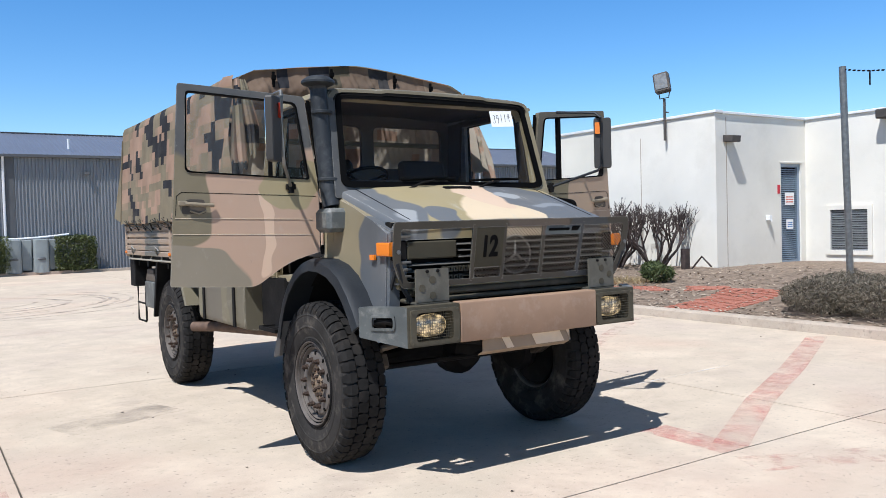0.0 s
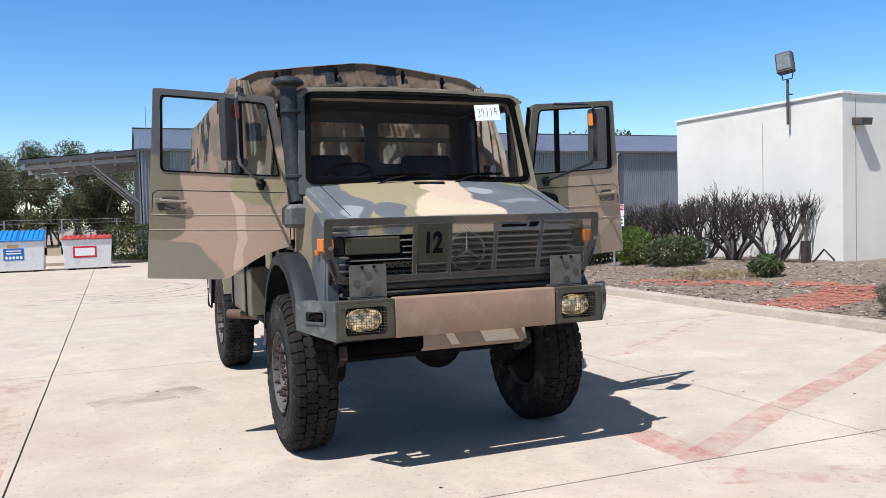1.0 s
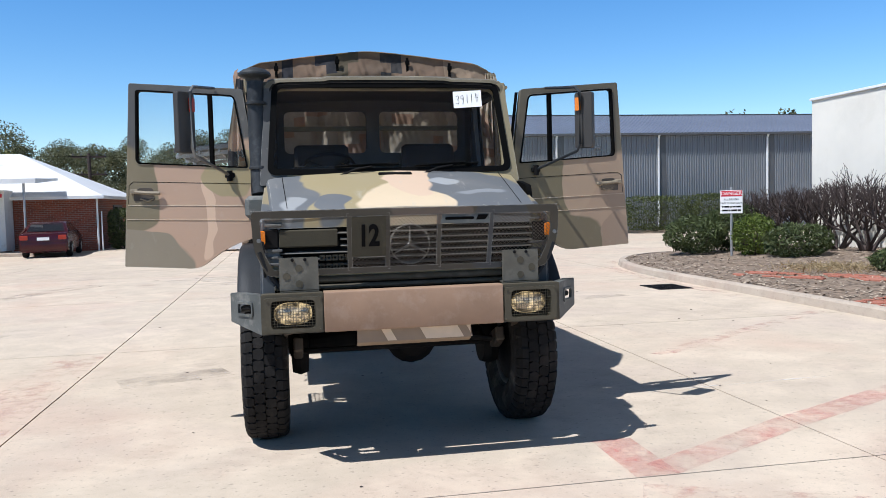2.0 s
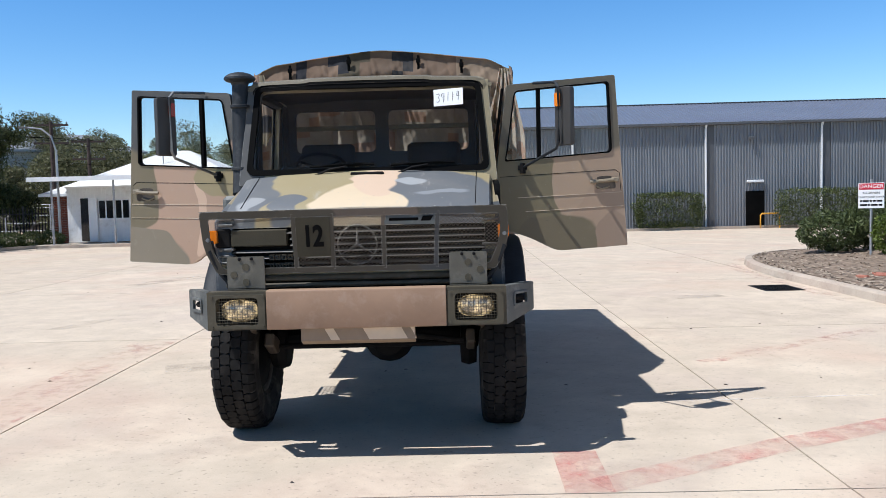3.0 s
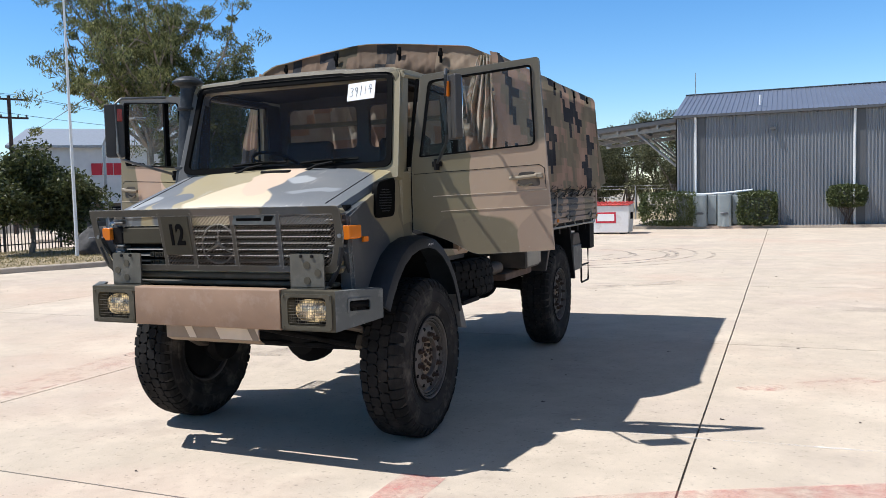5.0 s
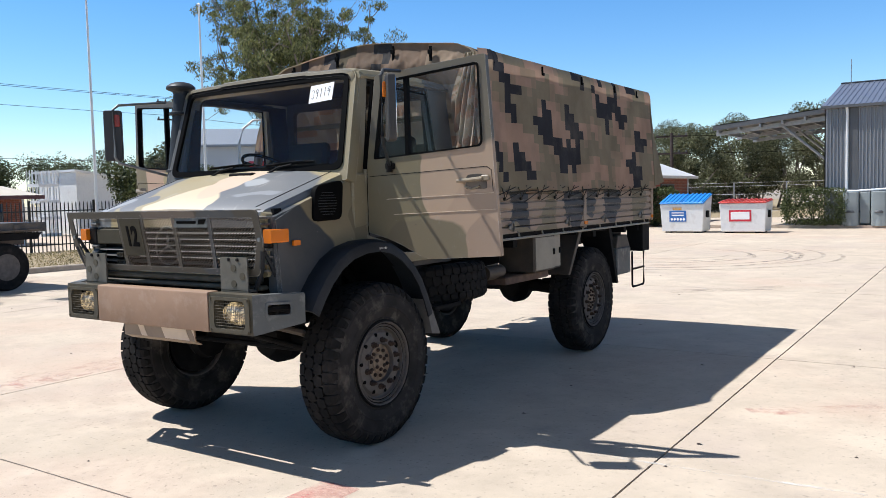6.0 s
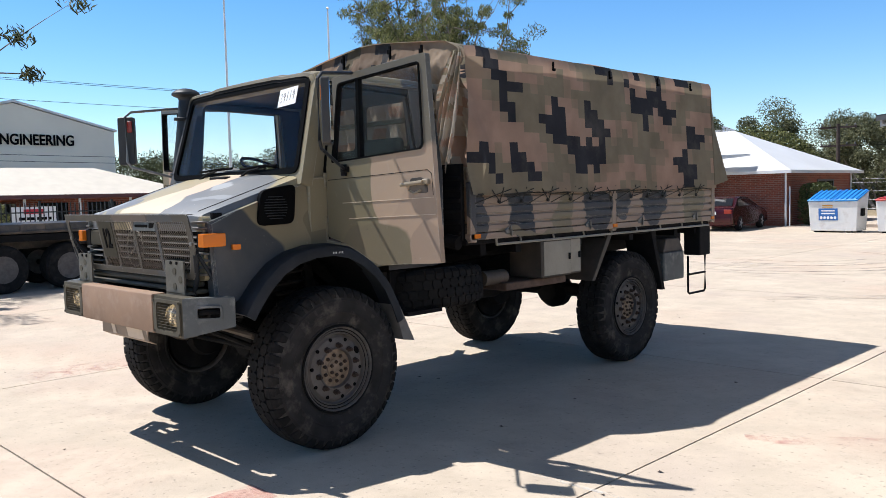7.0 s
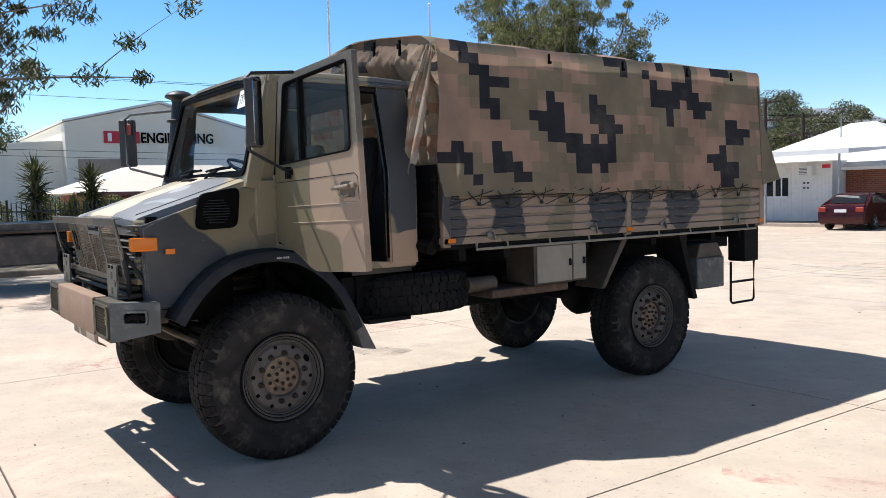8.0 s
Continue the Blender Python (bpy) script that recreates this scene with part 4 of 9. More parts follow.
def mesh_panel(bm, x0, x1, z0, z1, px=0.027, pz=0.0112):
    rows = int((z1 - z0) / pz)
    cols = int((x1 - x0) / (px / 2))
    for r in range(rows):
        pts = []
        for c in range(cols + 1):
            z = z0 + (r + (0.5 if (c + r) % 2 else -0.5) + 0.5) * (z1 - z0) / rows
            x = x0 + c * (x1 - x0) / cols
            pts.append((x, gy(z) + 0.004, min(z1, max(z0, z))))
        for a, b in zip(pts, pts[1:]):
            a, b = Vector(a), Vector(b)
            t = Vector((0, 0, 0.0024))
            f = Vector((0, -0.004, 0.0))
            v = [bm.verts.new(p) for p in (a - t, b - t, b + t + f, a + t + f)]
            bm.faces.new(v)
    return bm


for x0, x1, z0, z1 in ((-0.145, 0.170, 1.325, 1.672), (0.20, 0.525, 1.325, 1.60), (0.555, 0.950, 1.325, 1.672), (-0.39, -0.172, 1.325, 1.405)):
    bm = mesh_panel(bmesh.new(), x0, x1, z0, z1)
    part("mesh_panel", bm, M_MESH, guard, smooth=0)
bm = bmesh.new()
plate(bm, rounded([(-0.394, 1.405), (-0.170, 1.405), (-0.168, 1.668), (-0.394, 1.668)], 0.008), lambda u, v, w: Vector((u, gy(v) + w, v)), -0.004, 0.004)
nplate = part("number_panel", bm, M_PANEL, guard, "khaki panel with the number 12")
lettering("number", "12", 0.195, M_INK, pose(-0.283, gy(1.535) - 0.0065, 1.535, 90 + math.degrees(math.atan(0.185)), 0, 0) @ Matrix.Diagonal((0.72, 1, 1, 1)), nplate, bold=0.007)
bm = bmesh.new()
bar(bm, 0.195, 1.637, 0.53, 1.637, 0.062)
latch = part("latch_plate", bm, M_WING, guard)
bm = bmesh.new()
plate(bm, rounded([(0.225, 1.630), (0.42, 1.630), (0.42, 1.649), (0.225, 1.649)], 0.008), lambda u, v, w: Vector((u, gy(v) + w, v)), -0.002, 0.004)
plate(bm, [(0.43, 1.615), (0.49, 1.615), (0.52, 1.660), (0.45, 1.660)], lambda u, v, w: Vector((u, gy(v) + w, v)), -0.002, 0.004)
part("latch_slot", bm, M_SEAL, latch)
# round emblem: a plain ring with three spokes
bm = bmesh.new()
tube(bm, [(0.132 * math.cos(a), 0.022, 1.475 + 0.132 * math.sin(a)) for a in [k * math.tau / 40 for k in range(40)]], 0.0055, 6, True)
for k in range(3):
    a = math.pi / 2 + k * math.tau / 3
    tube(bm, [(0.0, 0.022, 1.475), (0.13 * math.cos(a), 0.022, 1.475 + 0.13 * math.sin(a))], 0.011, 4, r_end=0.002)
part("emblem", bm, M_EMBLEM, guard, "round emblem of ring and spokes")
for s in (-1, 1):
    bm = bmesh.new()
    x0, x1 = (0.615, 0.865)
    prism(bm, rounded([(s * x0, 1.20), (s * x1, 1.20), (s * x1, 1.415), (s * x0, 1.415)], 0.01), "y", -0.055, -0.043)
    box(bm, s * x0, s * x1, -0.055, 0.05, 1.193, 1.205)
    brk = part("guard_bracket", bm, M_BRACKET, guard, "steel bracket with round dimples")
    # embossed dimples, their shade put in as darker discs
    for u, v in ((0.74, 1.345), (0.82, 1.295), (0.74, 1.245)):
        bm = bmesh.new()
        lathe(bm, [(0.024, 0.0), (0.024, -0.003), (0.0, -0.003)], 14, Matrix.Translation((s * u, -0.0555, v)), "y")
        part("bolt_hole", bm, M_LAMPBOX, brk)
    for u in (0.70, 0.78):
        bm = bmesh.new()
        lathe(bm, [(0.011, 0.0), (0.011, -0.008), (0.0, -0.010)], 8, Matrix.Translation((s * u, -0.0555, 1.40)), "y")
        part("bolt", bm, M_BLACK, brk)

# bonnet and front wings
bm = bmesh.new()
secs = []
for y, w, z, c in ((0.055, 0.885, 1.655, 0.012), (0.06, 0.90, 1.70, 0.018), (0.09, 0.908, 1.722, 0.022), (0.3, 0.918, 1.79, 0.03), (0.55, 0.93, 1.872, 0.034), (0.81, 0.945, 1.955, 0.036), (0.85, 0.945, 1.962, 0.036)):
    xs = [-1, -0.998, -0.985, -0.93, -0.75, -0.7, -0.35, 0, 0.35, 0.7, 0.75, 0.93, 0.985, 0.998, 1]
    dz = [-0.09, -0.03, -0.008, 0, 0.0, 0.006, 0.006, 0.01, 0.006, 0.006, 0, 0, -0.008, -0.03, -0.09]
    secs.append([(w * x, y, z + c * (1 - x * x) + d) for x, d in zip(xs, dz)])
loft(bm, secs)
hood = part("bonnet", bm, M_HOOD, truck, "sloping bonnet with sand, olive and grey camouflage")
for s in (-1, 1):
    bm = bmesh.new()
    tube(bm, [(s * 0.80, 0.10, 1.733), (s * 0.83, 0.82, 1.972)], 0.0022, 5)
    part("panel_gap", bm, M_SEAL, hood)
bm = bmesh.new()
box(bm, -0.12, 0.13, 0.70, 0.755, 1.955, 1.985, 0.008)
part("bonnet_catch", bm, M_BLACK, hood)
for s in (-1, 1):
    bm = bmesh.new()
    box(bm, s * 0.35 - 0.15, s * 0.35 + 0.15, 0.775, 0.80, 1.955, 1.972, 0.004)
    part("air_slot", bm, M_SEAL, hood)
for s in (-1, 1):
    bm = bmesh.new()
    prof = [(0.075, 1.66), (0.30, 1.735), (0.60, 1.835), (0.86, 1.925), (1.02, 1.93), (1.02, 1.47), (1.0, 1.465), (0.98, 1.46), (0.70, 1.44), (0.45, 1.30), (0.28, 1.12), (0.10, 1.12)]
    A = [bm.verts.new((s * (0.985 + (0.01 if z < 1.6 else 0) - max(0, z - 1.62) * 0.10), y, z)) for y, z in prof]
    B = [bm.verts.new((s * 0.90, y, z)) for y, z in prof]
    bm.faces.new(A), bm.faces.new(B[::-1])
    for i in range(len(A)):
        j = (i + 1) % len(A)
        bm.faces.new((A[i], B[i], B[j], A[j]))
    bevel_new(bm, A, 0.018, 3)
    wing = part("front_wing", bm, M_WINGP, truck, "camouflaged front wing panel")
    bm = bmesh.new()
    ind0, ind1 = 0.02, 0.13
    prism(bm, rounded([(s * 0.945, 1.502), (s * 1.018, 1.502), (s * 1.018, 1.590), (s * 0.945, 1.590)], 0.012), "y", 0.012, 0.172, 0.008)
    part("indicator_lamp", bm, M_AMBER, wing, "amber corner indicator")
    bm = bmesh.new()
    prism(bm, rounded([(0.225, 1.475), (0.285, 1.475), (0.285, 1.51), (0.225, 1.51)], 0.005), "x", s * 0.99, s * 1.008)
    part("side_marker", bm, M_AMBER, wing, "small amber marker")
    bm = bmesh.new()
    box(bm, s * 0.86, s * 0.965, 0.045, 0.1, 1.47, 1.60, 0.01)
    part("lamp_base", bm, M_BLACK, wing)
# vent box in the left wing
bm = bmesh.new()
loop = rounded([(0.43, 1.62), (0.725, 1.628), (0.75, 1.905), (0.465, 1.86)], 0.055)
plate(bm, loop, lambda u, v, w: Vector((w + 0.012, u, v)), 0.94, 0.978)
vent = part("side_vent", bm, M_SEAL, truck, "black louvred side air intake")
for k in range(9):
    bm = bmesh.new()
    z = 1.665 + k * 0.0185
    half = math.sqrt(0.092 ** 2 - (z - 1.74) ** 2)
    prism(bm, [(0.99, z), (0.998, z + 0.001), (0.998, z + 0.005), (0.99, z + 0.006)], "y", 0.578 - half, 0.578 + half)
    part("slat", bm, M_SNORKEL, vent)

# windscreen frame, glass, wipers
A0, A1 = Vector((0, 0.80, 1.935)), Vector((0, 1.005, 2.712))


def ws(u, v, w):
    d = (A1 - A0)
    n = Vector((0, -d.z, d.y)).normalized()
    return A0 + d * v + Vector((u, 0, 0)) + n * w


cab = new("cab")
cab.parent = truck
cab["label"] = "square military cab, doors open"
out_l = rounded([(-0.99, -0.04), (0.99, -0.04), (0.935, 1.0), (-0.935, 1.0)], [0.02, 0.02, 0.09, 0.09], 6)
in_l = rounded([(-0.905, 0.09), (0.905, 0.09), (0.855, 0.935), (-0.855, 0.935)], 0.07, 6)
bm = bmesh.new()
ring_plate(bm, out_l, in_l, ws, -0.10, 0.0)
part("windscreen_frame", bm, M_BODY, cab)
bm = bmesh.new()
ring_plate(bm, rounded([(-0.935, 0.055), (0.935, 0.055), (0.88, 0.962), (-0.88, 0.962)], 0.085, 6), rounded([(-0.888, 0.108), (0.888, 0.108), (0.84, 0.918), (-0.84, 0.918)], 0.06, 6), ws, -0.01, 0.012)
part("windscreen_seal", bm, M_SEAL, cab)
bm = bmesh.new()
lp = rounded([(-0.90, 0.095), (0.90, 0.095), (0.852, 0.93), (-0.852, 0.93)], 0.06, 6)
bm.faces.new([bm.verts.new(ws(u, v, 0.0)) for u, v in lp])
gl = part("windscreen", bm, M_GLASS, cab, "flat windscreen glass", smooth=0)
gl.visible_shadow = False
bm = bmesh.new()
plate(bm, [(0.515, 0.705), (0.742, 0.722), (0.742, 0.892), (0.515, 0.875)], ws, 0.003, 0.006)
card = part("lot_card", bm, M_PAPER, gl, "white paper card with handwritten number 39114")
DIGIT = {"3": [[(0.05, 0.9), (0.4, 1.0), (0.62, 0.85), (0.5, 0.62), (0.25, 0.52), (0.55, 0.42), (0.6, 0.18), (0.3, 0.0), (0.0, 0.08)]],
         "9": [[(0.6, 0.8), (0.4, 1.0), (0.1, 0.85), (0.08, 0.6), (0.35, 0.5), (0.6, 0.75), (0.55, 0.3), (0.4, -0.05)]],
         "1": [[(0.35, 1.0), (0.28, 0.0)]], "4": [[(0.3, 1.0), (0.05, 0.45), (0.75, 0.52)], [(0.55, 0.95), (0.42, -0.05)]]}
bm = bmesh.new()
for k, ch in enumerate("39114"):
    for line in DIGIT[ch]:
        tube(bm, [ws(0.537 + 0.037 * k + 0.038 * px + (0.004 if k > 1 else 0), 0.745 + 0.0022 * k + 0.088 * pz + 0.004 * k, 0.0062) for px, pz in line], 0.0021, 5)
part("written_number", bm, M_INK, card)
for x0, x1 in ((-0.52, -0.02), (0.10, 0.62)):
    bm = bmesh.new()
    piv = ws(x0, -0.03, 0.03)
    tube(bm, [piv, ws(x0 + 0.24, 0.085, 0.05), ws(x0 + 0.36, 0.115, 0.035)], 0.011, 6, r_end=0.008)
    lathe(bm, [(0.025, 0), (0.025, 0.03), (0.0, 0.035)], 10, Matrix.Translation(piv - Vector((0, 0, 0.02))), "z")
    wp = part("wiper", bm, M_BLACK, cab, "black wiper arm")
    bm = bmesh.new()
    tube(bm, [ws(x0 + 0.08, 0.125, 0.02), ws(x0 + 0.57, 0.140, 0.02)], 0.010, 5)
    tube(bm, [ws(x0 + 0.18, 0.130, 0.032), ws(x0 + 0.48, 0.145, 0.032)], 0.0045, 5)
    part("wiper_blade", bm, M_SEAL, wp)

# cab shell
bm = bmesh.new()
secs = []
for y, w, z, c in ((0.975, 0.90, 2.685, 0.015), (0.985, 0.925, 2.708, 0.016), (1.03, 0.935, 2.722, 0.018), (1.35, 0.945, 2.734, 0.024), (1.9, 0.945, 2.73, 0.024), (2.16, 0.935, 2.72, 0.02), (2.2, 0.92, 2.69, 0.02)):
    xs = [-1, -1.0, -0.975, -0.92, -0.8, -0.55, -0.5, -0.25, 0, 0.25, 0.5, 0.55, 0.8, 0.92, 0.975, 1.0, 1]
    dz = [-0.08, -0.045, -0.015, -0.002, 0, 0, 0.008, 0.008, 0.008, 0.008, 0.008, 0, 0, -0.002, -0.015, -0.045, -0.08]
    secs.append([(w * x, y, z + c * (1 - x * x) + d2) for x, d2 in zip(xs, dz)])
loft(bm, secs)
roof = part("roof", bm, M_BODY, cab, "olive cab roof")
bm = bmesh.new()
loft(bm, [[(x * 0.995, y + 0.004, z - 0.05) for x, y, z in s] for s in secs])
loft(bm, [[(x * 0.995, y + 0.004, z - 0.02) for x, y, z in s] for s in secs])
part("roof_lining", bm, M_SEAT, cab, "dark roof lining")
for s in (-1, 1):
    bm = bmesh.new()
    tube(bm, [(s * 0.955, 1.0, 2.655), (s * 0.962, 1.3, 2.665), (s * 0.962, 2.15, 2.65)], 0.016, 6)
    part("drip_rail", bm, M_BODY, cab)
    # rear side panel behind the door
    bm = bmesh.new()
    prof = [(1.93, 1.29), (2.185, 1.29), (2.185, 2.0), (2.15, 2.665), (1.86, 2.665), (1.93, 2.0)]
    A = [bm.verts.new((s * (1.015 - max(0, z - 1.9) * 0.09), y, z)) for y, z in prof]
    B = [bm.verts.new((s * (0.945 - max(0, z - 1.9) * 0.09), y, z)) for y, z in prof]
    bm.faces.new(A), bm.faces.new(B[::-1])
    for i in range(len(A)):
        j = (i + 1) % len(A)
        bm.faces.new((A[i], B[i], B[j], A[j]))
    bevel_new(bm, A, 0.015, 2)
    part("rear_pillar", bm, M_BODY, cab)
    bm = bmesh.new()
    prism(bm, [(0.9, 1.465), (1.1, 1.43), (1.24, 1.36), (1.37, 1.29), (1.45, 1.262), (2.18, 1.262), (2.18, 1.30), (1.9, 1.31), (1.42, 1.34), (1.25, 1.44), (0.98, 1.51), (0.9, 1.51)], "x", s * 0.90, s * 0.985, 0.008)
    part("door_sill", bm, M_BODY, cab)
    bm = bmesh.new()
    tube(bm, [(s * 0.985, 1.93, 1.34), (s * 0.985, 1.93, 2.0), (s * 0.93, 1.87, 2.60), (s * 0.93, 1.1, 2.62), (s * 0.955, 1.03, 2.0), (s * 0.965, 1.03, 1.55)], 0.014, 6)
    part("door_seal", bm, M_SEAL, cab)
    bm = bmesh.new()
    box(bm, s * 0.93, s * 0.985, 0.86, 1.03, 1.48, 1.95, 0.01)
    prism(bm, [(0.85, 1.92), (1.03, 1.92), (1.10, 2.66), (1.02, 2.70)], "x", s * 0.885, s * 0.955, 0.01)
    part("front_pillar", bm, M_BODY, cab)
for s in (-1, 1):
    bm = bmesh.new()
    prism(bm, [(1.95, 1.32), (2.14, 1.32), (2.14, 2.0), (2.11, 2.64), (1.89, 2.64), (1.95, 2.0)], "x", s * 0.862, s * 0.880, 0.004)
    part("pillar_trim", bm, M_SEAT, cab)
    bm = bmesh.new()
    prism(bm, [(0.90, 1.94), (1.04, 1.94), (1.11, 2.65), (1.045, 2.66)], "x", s * 0.862, s * 0.884, 0.004)
    part("pillar_trim", bm, M_SEAT, cab)
    bm = bmesh.new()
    box(bm, s * 0.865, s * 0.93, 1.06, 1.95, 2.60, 2.655, 0.01)
    part("roof_edge_trim", bm, M_SEAT, cab)
bm = bmesh.new()
for x0, x1, o in ((-0.80, -0.06, 0), (0.06, 0.80, 1)):
    half = rounded([(-0.95 if not o else 0.0, 1.25), (0.0 if not o else 0.95, 1.25), (0.0 if not o else 0.90, 2.70), (-0.90 if not o else 0.0, 2.70)], 0.0001, 6)
    hole = rounded([(x0, 2.22), (x1, 2.22), (x1, 2.60), (x0, 2.60)], 0.06, 6)
    ring_plate(bm, half, hole, lambda u, v, w: Vector((u, w, v)), 2.14, 2.185)
part("rear_wall", bm, M_CABIN, cab, "cab rear wall with two windows")
bm = bmesh.new()
box(bm, -1.1, 1.1, 2.235, 2.26, 2.43, 2.475, 0.005)
part("rear_rail", bm, M_TANK, truck)
bm = bmesh.new()
box(bm, -0.95, 0.95, 1.62, 2.16, 1.22, 1.30)
box(bm, -0.93, 0.93, 0.93, 1.62, 1.475, 1.51)
box(bm, -0.93, 0.93, 0.86, 0.93, 1.475, 1.95)
part("cab_floor", bm, M_CABIN, cab)
bm = bmesh.new()
prism(bm, [(0.88, 1.88), (0.90, 2.005), (1.02, 2.02), (1.22, 2.0), (1.28, 1.92), (1.22, 1.70), (0.95, 1.65)], "x", -0.93, 0.93, 0.02)
prism(bm, [(1.15, 2.0), (1.18, 2.06), (1.30, 2.05), (1.32, 1.95)], "x", -0.75, -0.2, 0.02)
part("dashboard", bm, M_CABIN, cab, "black dashboard")
bm = bmesh.new()
sw = pose(-0.45, 1.42, 2.06, -28, 0, 0)
tube(bm, [sw @ Vector((0.21 * math.cos(k * math.tau / 28), 0.21 * math.sin(k * math.tau / 28), 0)) for k in range(28)], 0.015, 6, True)
for k in (0, 1, 2):
    a = math.pi / 2 + k * math.tau / 3
    tube(bm, [sw @ Vector((0, 0, -0.02)), sw @ Vector((0.2 * math.cos(a), 0.2 * math.sin(a), 0))], 0.012, 6)
tube(bm, [sw @ Vector((0, 0, 0)), sw @ Vector((0, 0.0, -0.35))], 0.03, 8)
part("steering_wheel", bm, M_SEAL, cab, "large black steering wheel")
for x in (-0.48, 0.48):
    bm = bmesh.new()
    prism(bm, [(1.45, 1.55), (1.45, 1.66), (1.55, 1.70), (1.9, 1.68), (1.95, 1.55)], "x", x - 0.25, x + 0.25, 0.04)
    prism(bm, [(1.85, 1.66), (1.95, 1.66), (2.06, 2.25), (2.02, 2.30), (1.96, 2.27)], "x", x - 0.24, x + 0.24, 0.04)
    box(bm, x - 0.2, x + 0.2, 1.5, 1.9, 1.3, 1.56)
    part("seat", bm, M_SEAT, cab, "black vinyl cab seat")


# doors, swung fully open
def door(s, hinge, tip, paint, label):
    d = new("cab_door")
    d.parent = truck
    d["label"] = label
    h, t = Vector(hinge), Vector(tip)
    e = (t - h).normalized()
    n = Vector((e.y, -e.x, 0)) * s
    if n.y > 0:
        n = -n

    def put(u, v, w):
        return h + e * u + n * w + Vector((0, 0, v))
    zl = 1.36 if s > 0 else 1.315
    outer = rounded([(0.0, 1.52), (0.0, 2.0), (0.085, 2.645), (0.955, 2.715), (1.045, zl), (0.47, zl - 0.03), (0.22, 1.46)], [0.01, 0.05, 0.03, 0.02, 0.01, 0.06, 0.12], 5)
    inner = rounded([(0.06, 2.045), (0.075, 2.13), (0.145, 2.60), (0.905, 2.665), (0.925, 2.12), (0.90, 2.10), (0.3, 2.06)], [0.02, 0.02, 0.04, 0.03, 0.02, 0.01, 0.02], 5)
    bm = bmesh.new()
    ring_plate(bm, outer, inner, put, -0.045, 0.0)
    p = part("door_panel", bm, paint, d)
    # pressed waist lines, their highlights painted as thin cream strips
    bm = bmesh.new()
    for u0, u1, v in ((0.16 if s > 0 else 0.05, 1.0, 1.755), (0.22 if s > 0 else 0.05, 1.015, 1.645)):
        plate(bm, [(u0, v + 0.002), (u1, v + 0.03), (u1, v + 0.0335), (u0, v + 0.0065)], put, 0.0005, 0.004)
    part("pressed_line", bm, M_BELLYC, p)
    # shade in the pressed groove round the handle, drawn as thin dark lines
    bm = bmesh.new()
    for a, b in (((0.02, 1.925), (0.95, 1.965)), ((0.95, 1.965), (0.985, 1.94)), ((0.985, 1.94), (0.995, 1.80))):
        tube(bm, [put(*a, 0.0), put(*b, 0.0)], 0.0022, 4)
    part("panel_groove", bm, M_SEAL, p)
    # shade of the handle recess, a flat dark brown patch on the panel
    bm = bmesh.new()
    plate(bm, rounded([(0.79, 1.815), (0.955, 1.815), (0.945, 1.90), (0.90, 1.918), (0.80, 1.912)], 0.02), put, 0.0, 0.002)
    part("handle_recess", bm, M_LOCKER, p)
    bm = bmesh.new()
    tube(bm, [put(0.74, 1.872, 0.025), put(0.80, 1.874, 0.035), put(0.93, 1.885, 0.03)], 0.014, 8)
    box(bm, -0.03, 0.03, -0.012, 0.012, -0.018, 0.018, 0.005, Matrix.Translation(put(0.945, 1.888, 0.012)))
    tube(bm, [put(0.79, 1.835, 0.01), put(0.84, 1.815, 0.012), put(0.90, 1.835, 0.01)], 0.007, 6)
    part("door_handle", bm, M_HANDLE, p, "sand-painted pull handle")
    bm = bmesh.new()
    ring_plate(bm, inner, [(0.5 + (u - 0.5) * 0.972, 2.37 + (v - 2.37) * 0.962) for u, v in inner], put, -0.04, 0.008)
    part("window_seal", bm, M_SEAL, d)
    bm = bmesh.new()
    plate(bm, [(0.325, 2.075), (0.352, 2.075), (0.352, 2.61), (0.325, 2.61)], put, -0.035, 0.006)
    part("quarter_bar", bm, M_SEAL, d)
    bm = bmesh.new()
    bm.faces.new([bm.verts.new(put(u, v, -0.02)) for u, v in inner])
    g = part("window_glass", bm, M_GLASS, d, smooth=0)
    g.visible_shadow = False
    bm = bmesh.new()
    plate(bm, [(-0.035, 1.50), (-0.012, 1.50), (-0.012, 2.02), (0.065, 2.62), (0.045, 2.62), (-0.035, 2.02)], put, -0.03, -0.012)
    part("hinge_seam", bm, M_SEAL, d)
    for v in (1.62, 1.93):
        bm = bmesh.new()
        tube(bm, [put(-0.02, v - 0.05, -0.002), put(-0.02, v + 0.05, -0.002)], 0.013, 8)
        part("hinge", bm, paint, d)
    # inner trim
    bm = bmesh.new()
    plate(bm, [(0.05, 1.55), (0.08, 2.0), (0.95, 2.05), (0.98, 1.42), (0.5, 1.40), (0.24, 1.5)], put, -0.075, -0.044)
    part("door_card", bm, M_CABIN, d)
    # mirror on its tubular arm
    top, low = put(0.30, 2.655, 0.01), put(0.20, 1.995, 0.012)
    mx = s * 1.475
    arm = [top, top.lerp(Vector((mx - s * 0.05, 0.68, 2.61)), 0.75), Vector((mx - s * 0.05, 0.68, 2.61)), Vector((mx - s * 0.035, 0.635, 2.57)), Vector((mx - s * 0.035, 0.635, 2.17)), Vector((mx - s * 0.05, 0.66, 2.12)), low]
    bm = bmesh.new()
    tube(bm, arm, 0.0115, 8)
    part("mirror_arm", bm, M_STEEL if s < 0 else M_SNORKEL, d)
    bm = bmesh.new()
    tube(bm, [put(0.20, 1.95, 0.02), put(0.20, 2.03, 0.02)], 0.022, 8)
